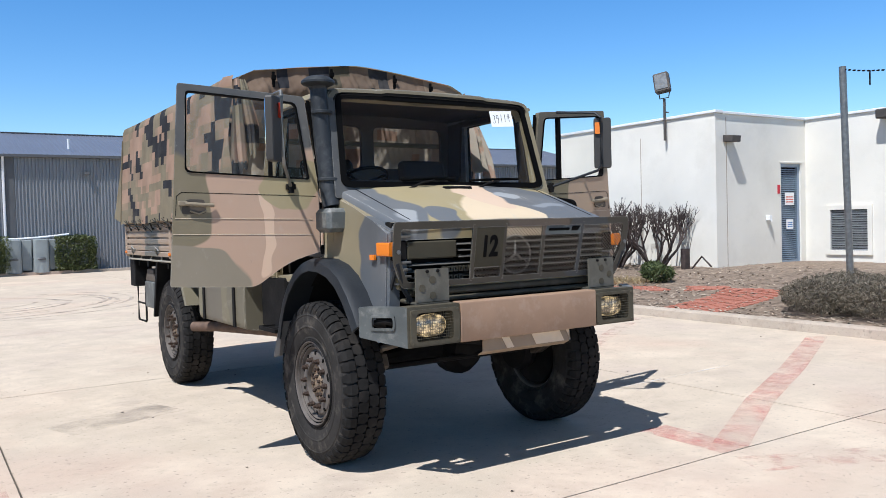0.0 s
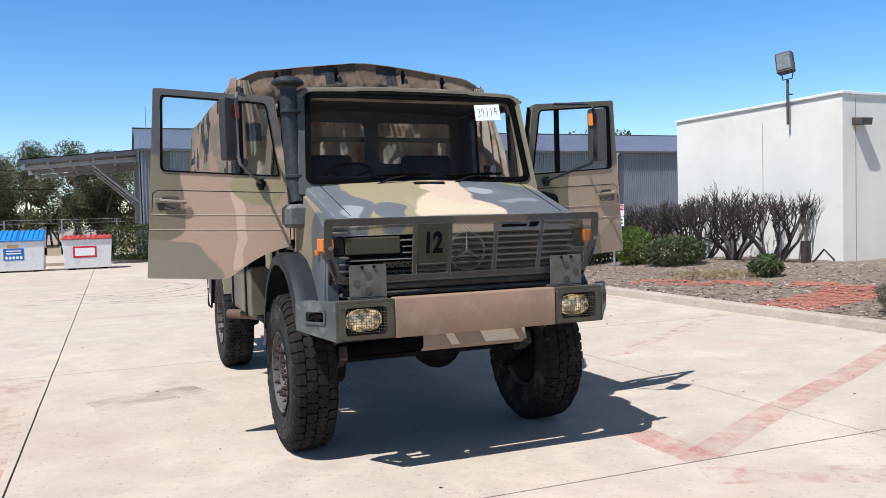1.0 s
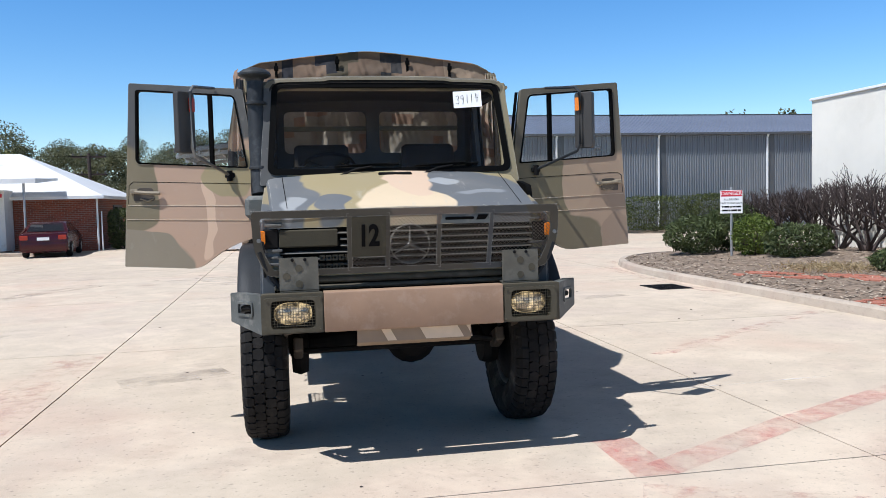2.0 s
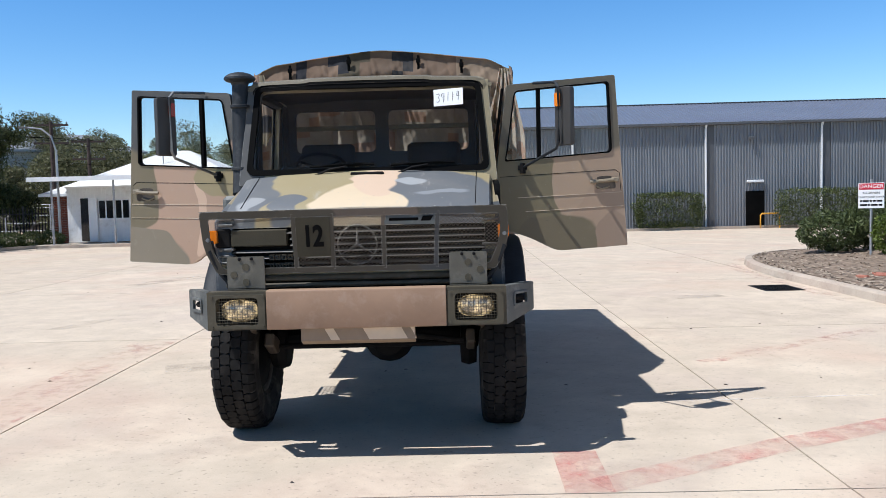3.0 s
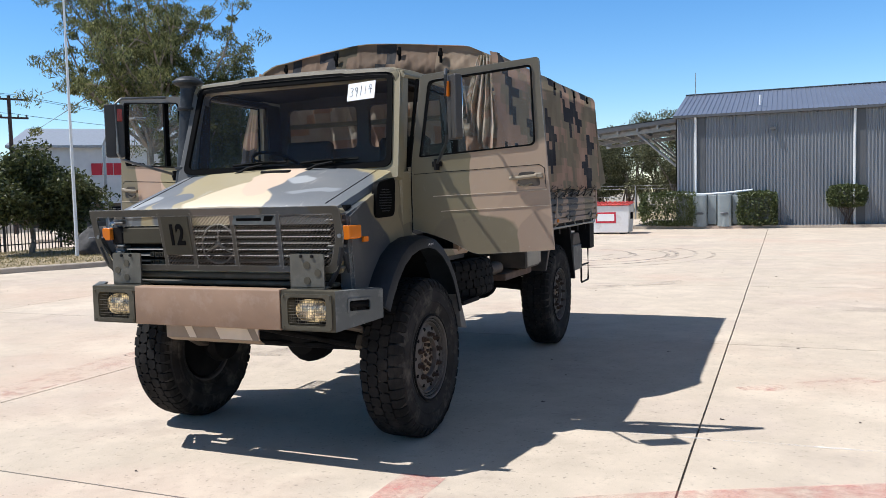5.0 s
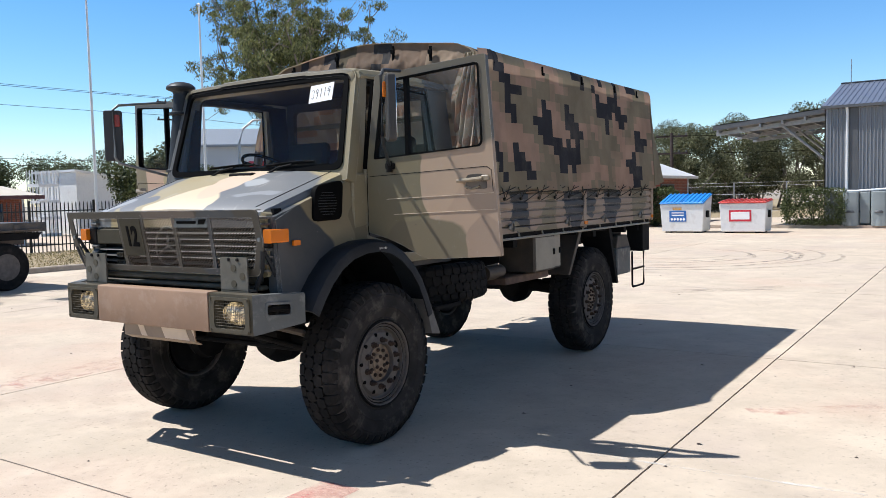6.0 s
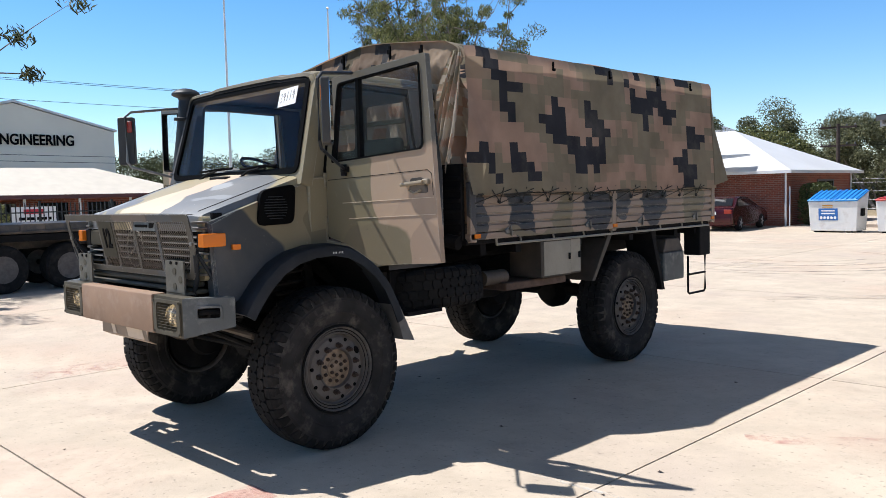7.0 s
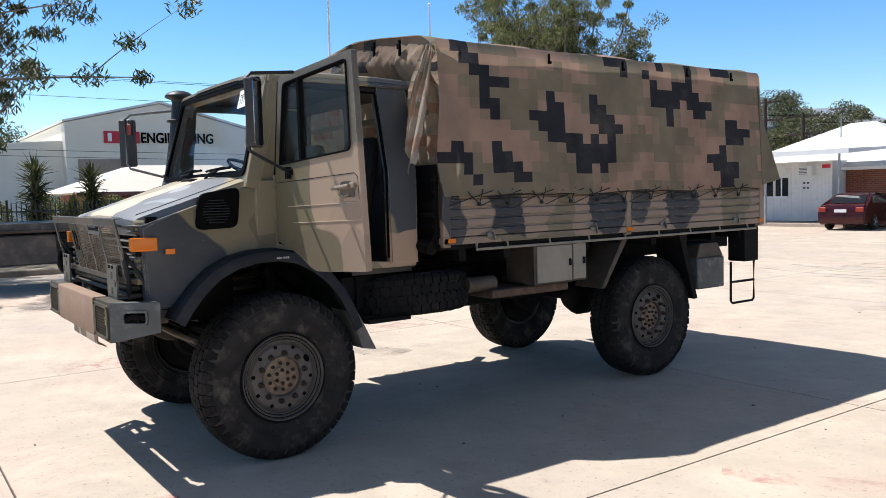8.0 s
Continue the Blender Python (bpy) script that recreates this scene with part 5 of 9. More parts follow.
    box(bm, -0.035, 0.035, -0.015, 0.02, -0.02, 0.02, 0.005, Matrix.Translation(low))
    part("arm_bracket", bm, M_BLACK, d)
    bm = bmesh.new()
    mm = Matrix.Translation((mx + s * 0.005, 0.655, 2.355)) @ pose(0, 0, 0, 0, 0, -s * 45)
    vs = prism(bm, rounded([(-0.073, -0.215), (0.073, -0.215), (0.073, 0.215), (-0.073, 0.215)], 0.02), "y", -0.012, 0.04, 0.008, mm)
    mir = part("mirror", bm, M_MBACK, d, "tall rear-view mirror in a dark housing")
    bm = bmesh.new()
    prism(bm, rounded([(-0.066, -0.2), (0.066, -0.2), (0.066, 0.2), (-0.066, 0.2)], 0.018), "y", 0.041, 0.044, 0, mm)
    part("mirror_glass", bm, M_MIRROR, mir)
    bm = bmesh.new()
    prism(bm, rounded([(-0.022 + s * 0.0 - 0.04 * s, 0.075), (0.022 - 0.04 * s, 0.075), (0.022 - 0.04 * s, 0.175), (-0.022 - 0.04 * s, 0.175)], 0.008), "y", -0.030, -0.0125, 0.003, mm)
    part("marker_lamp", bm, M_AMBER if s > 0 else M_RED, mir, "small amber marker lamp")
    return d


door(1, (1.0, 1.01, 0), (2.05, 1.12, 0), M_DOOR_R, "camouflaged cab door swung wide open")
door(-1, (-1.02, 1.02, 0), (-2.06, 1.25, 0), M_DOOR_L, "camouflaged cab door swung wide open")

# fenders: curved flares over the wheels
arc = [(0.21, 1.06), (0.27, 1.15), (0.36, 1.26), (0.48, 1.365), (0.62, 1.435), (0.78, 1.47), (0.95, 1.475), (1.10, 1.445), (1.24, 1.375), (1.37, 1.27), (1.47, 1.15), (1.55, 1.0), (1.60, 0.87)]
for s in (-1, 1):
    bm = bmesh.new()
    secs = []
    for i, (y, z) in enumerate(arc):
        a, b = arc[max(0, i - 1)], arc[min(len(arc) - 1, i + 1)]
        d = Vector((b[0] - a[0], b[1] - a[1])).normalized()
        n = Vector((-d.y, d.x))
        inner_x = 0.93
        pr = [(inner_x, 0.0), (1.06, 0.004), (1.12, 0.0), (1.145, -0.015), (1.155, -0.045), (1.155, -0.085), (1.143, -0.085), (1.13, -0.03), (1.05, -0.02), (inner_x, -0.025)]
        secs.append([(s * x, y + n.x * w, z + n.y * w) for x, w in pr])
    rings = loft(bm, secs)
    bm.faces.new(rings[0]), bm.faces.new(rings[-1][::-1])
    fen = part("front_fender", bm, M_FENDER, truck, "dark rounded wheel-arch flare")
    if s > 0:
        bm = bmesh.new()
        for k in range(6):
            box(bm, 0.0, 0.002, 0.0, 0.006, 0.0, 0.014, 0, Matrix.Translation((1.1535, 0.93 + (0.012 if k < 3 else 0.016) * k, 1.405)))
        part("stencil_marking", bm, M_WHITE, fen, "small white stencil marking")
    bm = bmesh.new()
    prism(bm, [(1.50, 0.98), (1.56, 0.96), (1.70, 0.68), (1.58, 0.70)], "x", s * 0.82, s * 1.14, 0.003)
    part("mud_flap", bm, M_FLAP, truck, "pale worn rubber mud flap")
    bm = bmesh.new()
    lip = [(y, z - 0.012) for y, z in arc]
    prism(bm, lip + [(y, z - 0.022) for y, z in reversed(lip)], "x", s * 0.474, s * 0.95)
    part("arch_liner", bm, M_BLACK, truck)
    bm = bmesh.new()
    prism(bm, [(y, z - 0.035) for y, z in arc] + [(1.6, 0.95), (0.22, 0.95)], "x", s * 0.46, s * 0.472)
    part("inner_arch", bm, M_BLACK, truck)
    bm = bmesh.new()
    ring_plate(bm, rounded([(0.93, 1.64), (1.14, 1.64), (1.14, 2.02), (0.93, 2.02)], 0.02), rounded([(0.945, 1.655), (1.125, 1.655), (1.125, 2.005), (0.945, 2.005)], 0.015), lambda u, v, w: Vector((s * u, v, w)), 0.87, 0.90)
    step = part("cab_step", bm, M_BLACK, truck, "black wire-grid cab step")
    runs = [((s * 0.94, 1.69 + 0.035 * k, 0.885), (s * 1.13, 1.69 + 0.035 * k, 0.885)) for k in range(9)] + [((s * (0.975 + 0.037 * k), 1.65, 0.885), (s * (0.975 + 0.037 * k), 2.01, 0.885)) for k in range(4)]
    for p, q in runs:
        bm = bmesh.new()
        tube(bm, [p, q], 0.004, 4)
        part("tread_wire", bm, M_BLACK, step)
    for y in (1.70, 1.96):
        bm = bmesh.new()
        tube(bm, [(s * 0.94, y, 0.885), (s * 0.86, y, 0.95), (s * 0.86, y, 1.2)], 0.014, 6)
        part("step_bracket", bm, M_BLACK, step)
    bm = bmesh.new()
    box(bm, s * 0.78, s * 0.85, 1.58, 1.9, 0.95, 1.2)
    part("step_mount", bm, M_BLACK, truck)

# snorkel on the right-hand side of the cab
snork = new("snorkel")
snork.parent = truck
snork["label"] = "raised black air intake with mushroom cap"
bm = bmesh.new()
tube(bm, [(-0.985, 0.86, 1.84), (-0.99, 0.90, 2.0), (-1.0, 0.95, 2.3), (-1.005, 0.985, 2.55), (-1.005, 1.0, 2.73)], 0.072, 20, r_end=0.060)
for t in (0.10, 0.64):
    z = 1.95 + t * 0.9
    lathe(bm, [(0.072, -0.012), (0.077, -0.008), (0.077, 0.008), (0.072, 0.012)], 16, Matrix.Translation((-0.99 - 0.015 * t, 0.885 + 0.115 * t, z)), "z")
part("intake_pipe", bm, M_SNORKEL, snork)
bm = bmesh.new()
lathe(bm, [(0.06, 2.69), (0.072, 2.715), (0.108, 2.728), (0.122, 2.738), (0.122, 2.752), (0.112, 2.764), (0.085, 2.782), (0.045, 2.794), (0.0, 2.798)], 24, Matrix.Translation((-1.005, 1.0, 0)), "z")
part("intake_cap", bm, M_SNORKEL, snork)
bm = bmesh.new()
box(bm, -1.1, -0.93, 0.70, 0.93, 1.66, 1.83, 0.03)
part("filter_box", bm, M_WING, snork, "scuffed grey filter box")
bm = bmesh.new()
tube(bm, [(-1.0, 0.96, 2.45), (-0.93, 1.0, 2.45)], 0.012, 6)
part("clamp", bm, M_SEAL, snork)

# tray
tray = new("cargo_tray")
tray.parent = truck
tray["label"] = "steel tray with ribbed drop sides"
bm = bmesh.new()
box(bm, -1.17, 1.17, 2.28, 6.46, 1.38, 1.44, 0.006)
part("tray_floor", bm, M_BLACK, tray)
for k in range(9):
    y = 2.5 + k * 0.46
    bm = bmesh.new()
    box(bm, -1.12, 1.12, y, y + 0.07, 1.28, 1.378)
    part("cross_member", bm, M_BLACK, tray)
# board and ribs are black to carry the shadow behind the cab
bm = bmesh.new()
box(bm, -1.14, 1.14, 2.26, 2.30, 1.42, 2.05, 0.006)
front_board = part("front_board", bm, M_BLACK, tray)
for k in range(6):
    bm = bmesh.new()
    box(bm, -1.13, 1.13, 2.245, 2.262, 1.46 + k * 0.09, 1.50 + k * 0.09, 0.006)
    part("rib", bm, M_BLACK, front_board)
bm = bmesh.new()
box(bm, -1.19, 1.19, 6.44, 6.48, 1.42, 1.9, 0.006)
for k in range(5):
    box(bm, -1.15, 1.15, 6.475, 6.495, 1.46 + k * 0.09, 1.50 + k * 0.09, 0.008)
part("tailgate", bm, M_TRAY, tray)
for s in (-1, 1):
    for y0, y1 in ((2.33, 4.34), (4.43, 6.42)):
        prof = [(1.19, 1.48)]
        for k in range(5):
            z = 1.485 + k * 0.078
            prof += [(1.205, z), (1.208, z + 0.025), (1.205, z + 0.05), (1.186, z + 0.056), (1.186, z + 0.072)]
        prof += [(1.205, 1.885), (1.17, 1.885), (1.17, 1.48)]
        bm = bmesh.new()
        prism(bm, [(s * x, z) for x, z in prof], "y", y0, y1)
        brd = part("drop_side", bm, M_TRAY, tray, "ribbed camouflaged drop side")
        for y in (y0 + 0.42, y1 - 0.42):
            bm = bmesh.new()
            box(bm, s * 1.20, s * 1.225, y - 0.035, y + 0.035, 1.455, 1.50, 0.006)
            tube(bm, [(s * 1.225, y - 0.05, 1.485), (s * 1.245, y, 1.53), (s * 1.235, y + 0.03, 1.46), (s * 1.22, y + 0.04, 1.44)], 0.009, 6)
            part("latch", bm, M_STEEL, brd)
    for y in (2.285, 4.345, 6.425):
        bm = bmesh.new()
        prism(bm, [(s * 1.165, y), (s * 1.215, y), (s * 1.215, y + 0.075), (s * 1.165, y + 0.075)], "z", 1.40, 1.90, 0.008)
        part("tray_post", bm, M_TRAY, tray)
    bm = bmesh.new()
    box(bm, s * 1.15, s * 1.215, 2.28, 6.46, 1.42, 1.475, 0.006)
    part("side_rave", bm, M_TRAY, tray)
    bm = bmesh.new()
    tube(bm, [(s * 1.195, 2.62, 1.42), (s * 1.195, 2.62, 1.37), (s * 1.195, 6.38, 1.37), (s * 1.195, 6.38, 1.42)], 0.012, 6)
    for k in range(8):
        tube(bm, [(s * 1.195, 2.95 + 0.47 * k, 1.37), (s * 1.18, 2.95 + 0.47 * k, 1.43)], 0.009, 5)
    part("rope_rail", bm, M_TOOLBOX, tray, "pale rope rail below the sides")
    for y in (2.36, 4.385, 6.43):
        bm = bmesh.new()
        prism(bm, rounded([(y - 0.035, 1.435), (y + 0.035, 1.435), (y + 0.035, 1.47), (y - 0.035, 1.47)], 0.006), "x", s * 1.21, s * 1.225)
        part("side_marker", bm, M_AMBER, tray, "small amber reflector")
    # rear wheel guards
    bm = bmesh.new()
    prism(bm, [(4.08, 0.92), (4.13, 0.92), (4.48, 1.42), (4.40, 1.42)], "x", s * 0.80, s * 1.15, 0.004)
    part("guard_plate", bm, M_LOCKER if s > 0 else M_TANK, tray)
    bm = bmesh.new()
    prism(bm, [(5.16, 1.40), (5.24, 1.40), (5.46, 0.70), (5.40, 0.70)], "x", s * 0.80, s * 1.15, 0.004)
    part("rear_mud_flap", bm, M_BLACK, tray)
    bm = bmesh.new()
    prism(bm, [(4.40, 1.38), (5.22, 1.36), (5.22, 1.33), (4.40, 1.35)], "x", s * 0.78, s * 1.12)
    part("guard_top", bm, M_BLACK, tray)
    bm = bmesh.new()
    box(bm, s * 0.75, s * 1.12, 5.50, 5.94, 0.78, 1.10, 0.012)
    part("stowage_box", bm, M_WING, tray, "grey stowage box")
    bm = bmesh.new()
    prism(bm, [(5.50, 1.102), (5.94, 1.102), (5.84, 1.25), (5.56, 1.25)], "x", s * 0.78, s * 1.11, 0.008)
    part("box_lid", bm, M_LOCKER, tray, "brown sloped lid of the stowage box")
    bm = bmesh.new()
    box(bm, s * 0.96, s * 1.17, 6.22, 6.47, 1.02, 1.38, 0.01)
    box(bm, s * 0.70, s * 0.80, 5.4, 6.45, 1.16, 1.30, 0.01)
    part("rear_light_box", bm, M_BLACK, tray)
    for z in (1.10, 1.18, 1.26):
        bm = bmesh.new()
        lathe(bm, [(0.032, 0.0), (0.032, 0.014), (0.0, 0.018)], 12, Matrix.Translation((s * 1.07, 6.472, z)), "y")
        part("tail_lamp", bm, M_RED, tray, "small round tail lamp")
    bm = bmesh.new()
    tube(bm, [(s * 1.07, 6.12, 1.02), (s * 1.07, 6.12, 0.60), (s * 1.07, 6.15, 0.575), (s * 1.07, 6.50, 0.575), (s * 1.07, 6.53, 0.60), (s * 1.07, 6.53, 1.02)], 0.013, 8)
    tube(bm, [(s * 1.07, 6.12, 0.80), (s * 1.07, 6.53, 0.80)], 0.013, 8)
    part("boarding_step", bm, M_BLACK, tray, "black tubular boarding step")
for y0, y1, x1 in ((3.24, 3.69, 1.19), (3.70, 3.90, 1.15)):
    bm = bmesh.new()
    box(bm, 0.80, x1, y0, y1, 1.02, 1.37, 0.012)
    tb = part("tool_locker", bm, M_LOCKER, truck, "brown side locker with a pale door")
    bm = bmesh.new()
    box(bm, x1, x1 + 0.006, y0 + 0.025, y1 - 0.02, 1.04, 1.35, 0.002)
    part("locker_door", bm, M_TOOLBOX, tb)
    bm = bmesh.new()
    box(bm, x1 + 0.005, x1 + 0.02, y1 - 0.06, y1 - 0.035, 1.17, 1.23, 0.004)
    part("locker_catch", bm, M_BLACK, tb)
bm = bmesh.new()
prism(bm, rounded([(-1.12, 0.82), (-0.55, 0.76), (-0.55, 1.30), (-1.12, 1.30)], 0.06), "y", 2.40, 3.72, 0.01)
part("fuel_tank", bm, M_TANK, truck, "camouflaged fuel tank")
for y in (2.62, 3.5):
    bm = bmesh.new()
    box(bm, -1.135, -1.118, y, y + 0.05, 0.83, 1.3)
    part("tank_strap", bm, M_BLACK, truck)
bm = bmesh.new()
box(bm, -1.0, -0.5, 1.75, 2.3, 0.86, 1.3, 0.02)
part("battery_box", bm, M_BLACK, truck)
bm = bmesh.new()
tube(bm, [(-0.4, 2.2, 0.72), (-0.75, 3.2, 0.72), (-0.95, 3.72, 0.72), (-1.12, 3.95, 0.715)], 0.05, 12)
part("exhaust_pipe", bm, M_RUST, truck, "rusty brown exhaust pipe")
bm = bmesh.new()
tube(bm, [(0.45, 2.6, 0.95), (0.45, 3.4, 0.93)], 0.14, 14)
part("air_tank", bm, M_BLACK, truck)

bm = bmesh.new()
box(bm, 0.72, 1.10, 2.85, 3.72, 0.94, 1.01, 0.01)
part("locker_tray", bm, M_RUST, truck, "dusty brown support tray")
bm = bmesh.new()
tube(bm, [(0.98, 2.66, 1.06), (0.98, 2.95, 1.06)], 0.065, 14)
part("filter_canister", bm, M_LOCKER, truck)
bm = bmesh.new()
box(bm, 0.60, 0.93, 2.20, 2.255, 1.34, 1.95, 0.02)
tube(bm, [(1.0, 2.22, 1.42), (1.12, 2.24, 1.40)], 0.06, 10)
part("air_cleaner", bm, M_BLACK, truck)
# canvas cover over the tray, printed in square blocks
PRINT = [" ##               ###    #   #   ###", "  ##                #  #     #", "   ##                   #  ###", "    ###                 #######", "    #      #    #       #### ####",
         "    ##     ##   ##        #   ##", "     #   ####   ###       #        ##", "          ###    ###               ####", "           #### # #                ###", " #   #       ######               #",
         "###  ##       #####             ###", "  #  ###      ## #               ####", "   #   ##                         ###", "                                  ##"]
CW, CH = 0.104, 0.0855


def block(i, j, seed):
    if 0 <= j < len(PRINT) and 0 <= i < len(PRINT[j]) and PRINT[j][i] == "#":
        return 2
    v = noise.noise((i * 0.17 + seed, j * 0.24 + seed * 2, 3.1))
    v += 0.5 * noise.noise((i * 0.55 + seed, j * 0.6, 9.7))
    return 1 if v > 0.08 else 3 if v > -0.06 else 0


canvas = new("canvas_cover")
canvas.parent = truck
canvas["label"] = "block-camouflage canvas tilt stretched over the tray"
Y0, Y1 = 2.25, 6.40


def side_x(z):
    return 1.215 + (3.0 - z) * 0.045


def sheet(name, nu, nv, place, which, label="", sub=2):
    bm = bmesh.new()
    g = [[bm.verts.new(place(i / sub, j / sub)) for j in range(nv * sub + 1)] for i in range(nu * sub + 1)]
    for i in range(nu * sub):
        for j in range(nv * sub):
            f = bm.faces.new((g[i][j], g[i + 1][j], g[i + 1][j + 1], g[i][j + 1]))
            f.material_index = which(i // sub, j // sub)
    return part(name, bm, M_CANVAS, canvas, label, smooth=60)


NU, NV = 41, 14
for s in (-1, 1):
    def place(i, j, s=s):
        y = Y0 + (Y1 - Y0) * i / NU
        z = 3.0 - j * CH
        hem = j / NV
        w = 0.022 * noise.noise((y * 1.3, z * 0.8, s * 4.0)) + 0.007 * math.sin((y * 0.8 + z) * 9 + 3 * noise.noise((y, z, 5.0))) * math.exp(-(y - Y0) / 1.2) + 0.010 * hem * math.sin(y * 9.0 + 2 * noise.noise((y, z, 1.0))) + 0.006 * noise.noise((y * 5, z * 2.0, 2.2))
        fold = 0.035 * math.exp(-((y - Y0 - 0.10) / 0.12) ** 2) * math.sin(z * 7 + y * 10)
        top = -0.022 * max(0, 1 - j / 0.9) ** 2
        return Vector((s * (side_x(z) + w + fold + top), y + 0.03 * math.sin(z * 5) * (1 if i < 2 else 0), z + 0.012 * math.sin(y * 4.5) * hem))
    sheet("side_sheet", NU, NV, place, (lambda i, j: block(i, j, 0.3)) if s > 0 else (lambda i, j: block((38 - i) if i % 41 < 39 else 0, (j + 5) % 14, 5.3)), "block-printed canvas side")

NX = 24


def top_z(x):
    a = abs(x)
    return 3.185 - 0.125 * math.sqrt(a * a + 0.03) - 0.35 * max(0, a - 1.0)


def place_top(i, j):
    x = -1.17 + 2.34 * i / NX
    y = Y0 + (Y1 - Y0) * j / NU
    sag = -0.012 * (0.5 - 0.5 * math.cos((y - Y0) / (Y1 - Y0) * math.tau * 4))
    return Vector((x, y, top_z(x) + sag + 0.01 * noise.noise((x * 3, y * 2.5, 0.4)) - (0.02 if i in (0, NX) else 0)))


sheet("top_sheet", NX, NU, place_top, lambda i, j: block(j, i % 14, 2.7))


def place_end(back):
    def f(i, j):
        x = -1.2 + 2.4 * i / NX
        t = j / NV
        z1 = top_z(x)
        z = z1 + (1.86 - z1) * t
        ph = x * 21 + 6 * noise.noise((x * 2.2, z * 0.5, 0))
        low = max(0, min(1, (t - 0.22) * 5))
        wob = low * (0.045 * (1 - 2 * abs(math.sin(0.55 * ph))) + 0.022 * abs(math.sin(1.4 * ph + 9 * z)))
        wob += min(1, 0.3 + t * 6) * (0.030 * noise.noise((x * 7, z * 1.1, 8)) + 0.030 * abs(noise.noise((x * 17 + 5 * z, z * 2.0, 3))) + 0.016 * noise.noise((x * 14 - 12 * z, z * 8, 5)))
        bow = 0.03 * max(0, 1 - t * 5) ** 2
        lean = 0.03 + 0.10 * max(0, min(1, (t - 0.25) / 0.4))
        if back:
            flare = 0.22 * t * t * max(0, (abs(x) - 0.9) / 0.3)
            return Vector((x * (1 + 0.03 * t), Y1 + 0.02 - bow + wob + flare, z))
        return Vector((x * (1 + 0.02 * t), Y0 + lean - 0.07 * math.exp(-((t - 0.17) / 0.09) ** 2) + wob * min(1, 0.3 + t * 5), z))
    return f


# front crown takes the shade-darkened cloths, the lower sheet the lightened one
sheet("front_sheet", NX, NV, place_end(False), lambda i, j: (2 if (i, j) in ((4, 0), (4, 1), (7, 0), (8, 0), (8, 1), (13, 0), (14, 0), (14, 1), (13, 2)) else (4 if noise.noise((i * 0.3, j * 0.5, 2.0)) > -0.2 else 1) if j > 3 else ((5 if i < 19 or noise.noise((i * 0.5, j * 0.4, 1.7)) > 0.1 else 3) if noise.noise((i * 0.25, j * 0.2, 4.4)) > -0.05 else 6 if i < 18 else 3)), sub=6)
sheet("rear_sheet", NX, NV, place_end(True), lambda i, j: block(i + 7, j, 7.4))
# front corner pleats hanging loose
for s in (-1, 1):
    bm = bmesh.new()
    secs = []
    for k in range(33):
        t = k / 32
        row = []
        for q in range(49):
            u = q / 48
            spread = 0.35 + 0.65 * min(1, t * 1.6)
            uu = 0.62 + (u - 0.62) * spread
            zb = 2.36 - 0.40 * u ** 1.6 + 0.035 * math.sin(u * 22)
            z = 2.965 + (zb - 2.965) * t
            amp = (0.010 + 0.060 * min(1, t * 1.8)) * (1 if s > 0 else 0.35)
            th = u * (12.5 if s > 0 else 8.0) + 1.2 * t + s
            fold = amp * (2.2 * abs(math.sin(th)) - 1.2 + 0.3 * math.sin(u * 37 + 2.0 * t))
            row.append((s * (0.985 + 0.28 * uu + 0.03 * t + 0.25 * fold), 2.24 - (0.32 if s > 0 else 0.22) * t * (0.25 + 0.75 * uu) + 0.05 * uu ** 3 * t - 0.85 * fold, z))
        secs.append(row)
    loft(bm, secs)
    for f in bm.faces:
        c = f.calc_center_median()
        if s < 0:
            f.material_index = (2, 0, 3, 1, 0, 2, 3, 0)[int(abs(c.x) * 9.6) * 3 % 8 ^ int(c.z * 6.2) % 4]
            continue
        # mostly the lightened cloth, so the pleat looks sunlit
        f.material_index = 2 if c.z > 2.80 and noise.noise((c.x * 9, c.z * 6, 2.0)) > 0.32 else (4, 4, 1, 0, 4, 1, 3, 0)[int(abs(noise.noise((c.x * 7, c.z * 2.6, s * 3.0))) * 13) % 8]
    part("corner_pleat", bm, M_CANVAS, canvas, "loose crumpled canvas corner", smooth=60)
# folded hem flap at the rear corner
for s in (-1, 1):
    bm = bmesh.new()
    vs = [(s * 1.235, 6.36, 2.85), (s * 1.25, 6.42, 2.5), (s * 1.30, 6.66, 1.885), (s * 1.29, 6.36, 1.83), (s * 1.265, 6.36, 2.3)]
    a = [bm.verts.new(v) for v in vs]
    b = [bm.verts.new((v[0] - s * 0.012, v[1], v[2])) for v in vs]
    bm.faces.new(a), bm.faces.new(b[::-1])
    for i in range(5):
        j = (i + 1) % 5
        bm.faces.new((a[i], b[i], b[j], a[j]))
    for f in bm.faces:
        f.material_index = 0
    part("rear_flap", bm, M_CANVAS, canvas, smooth=0)
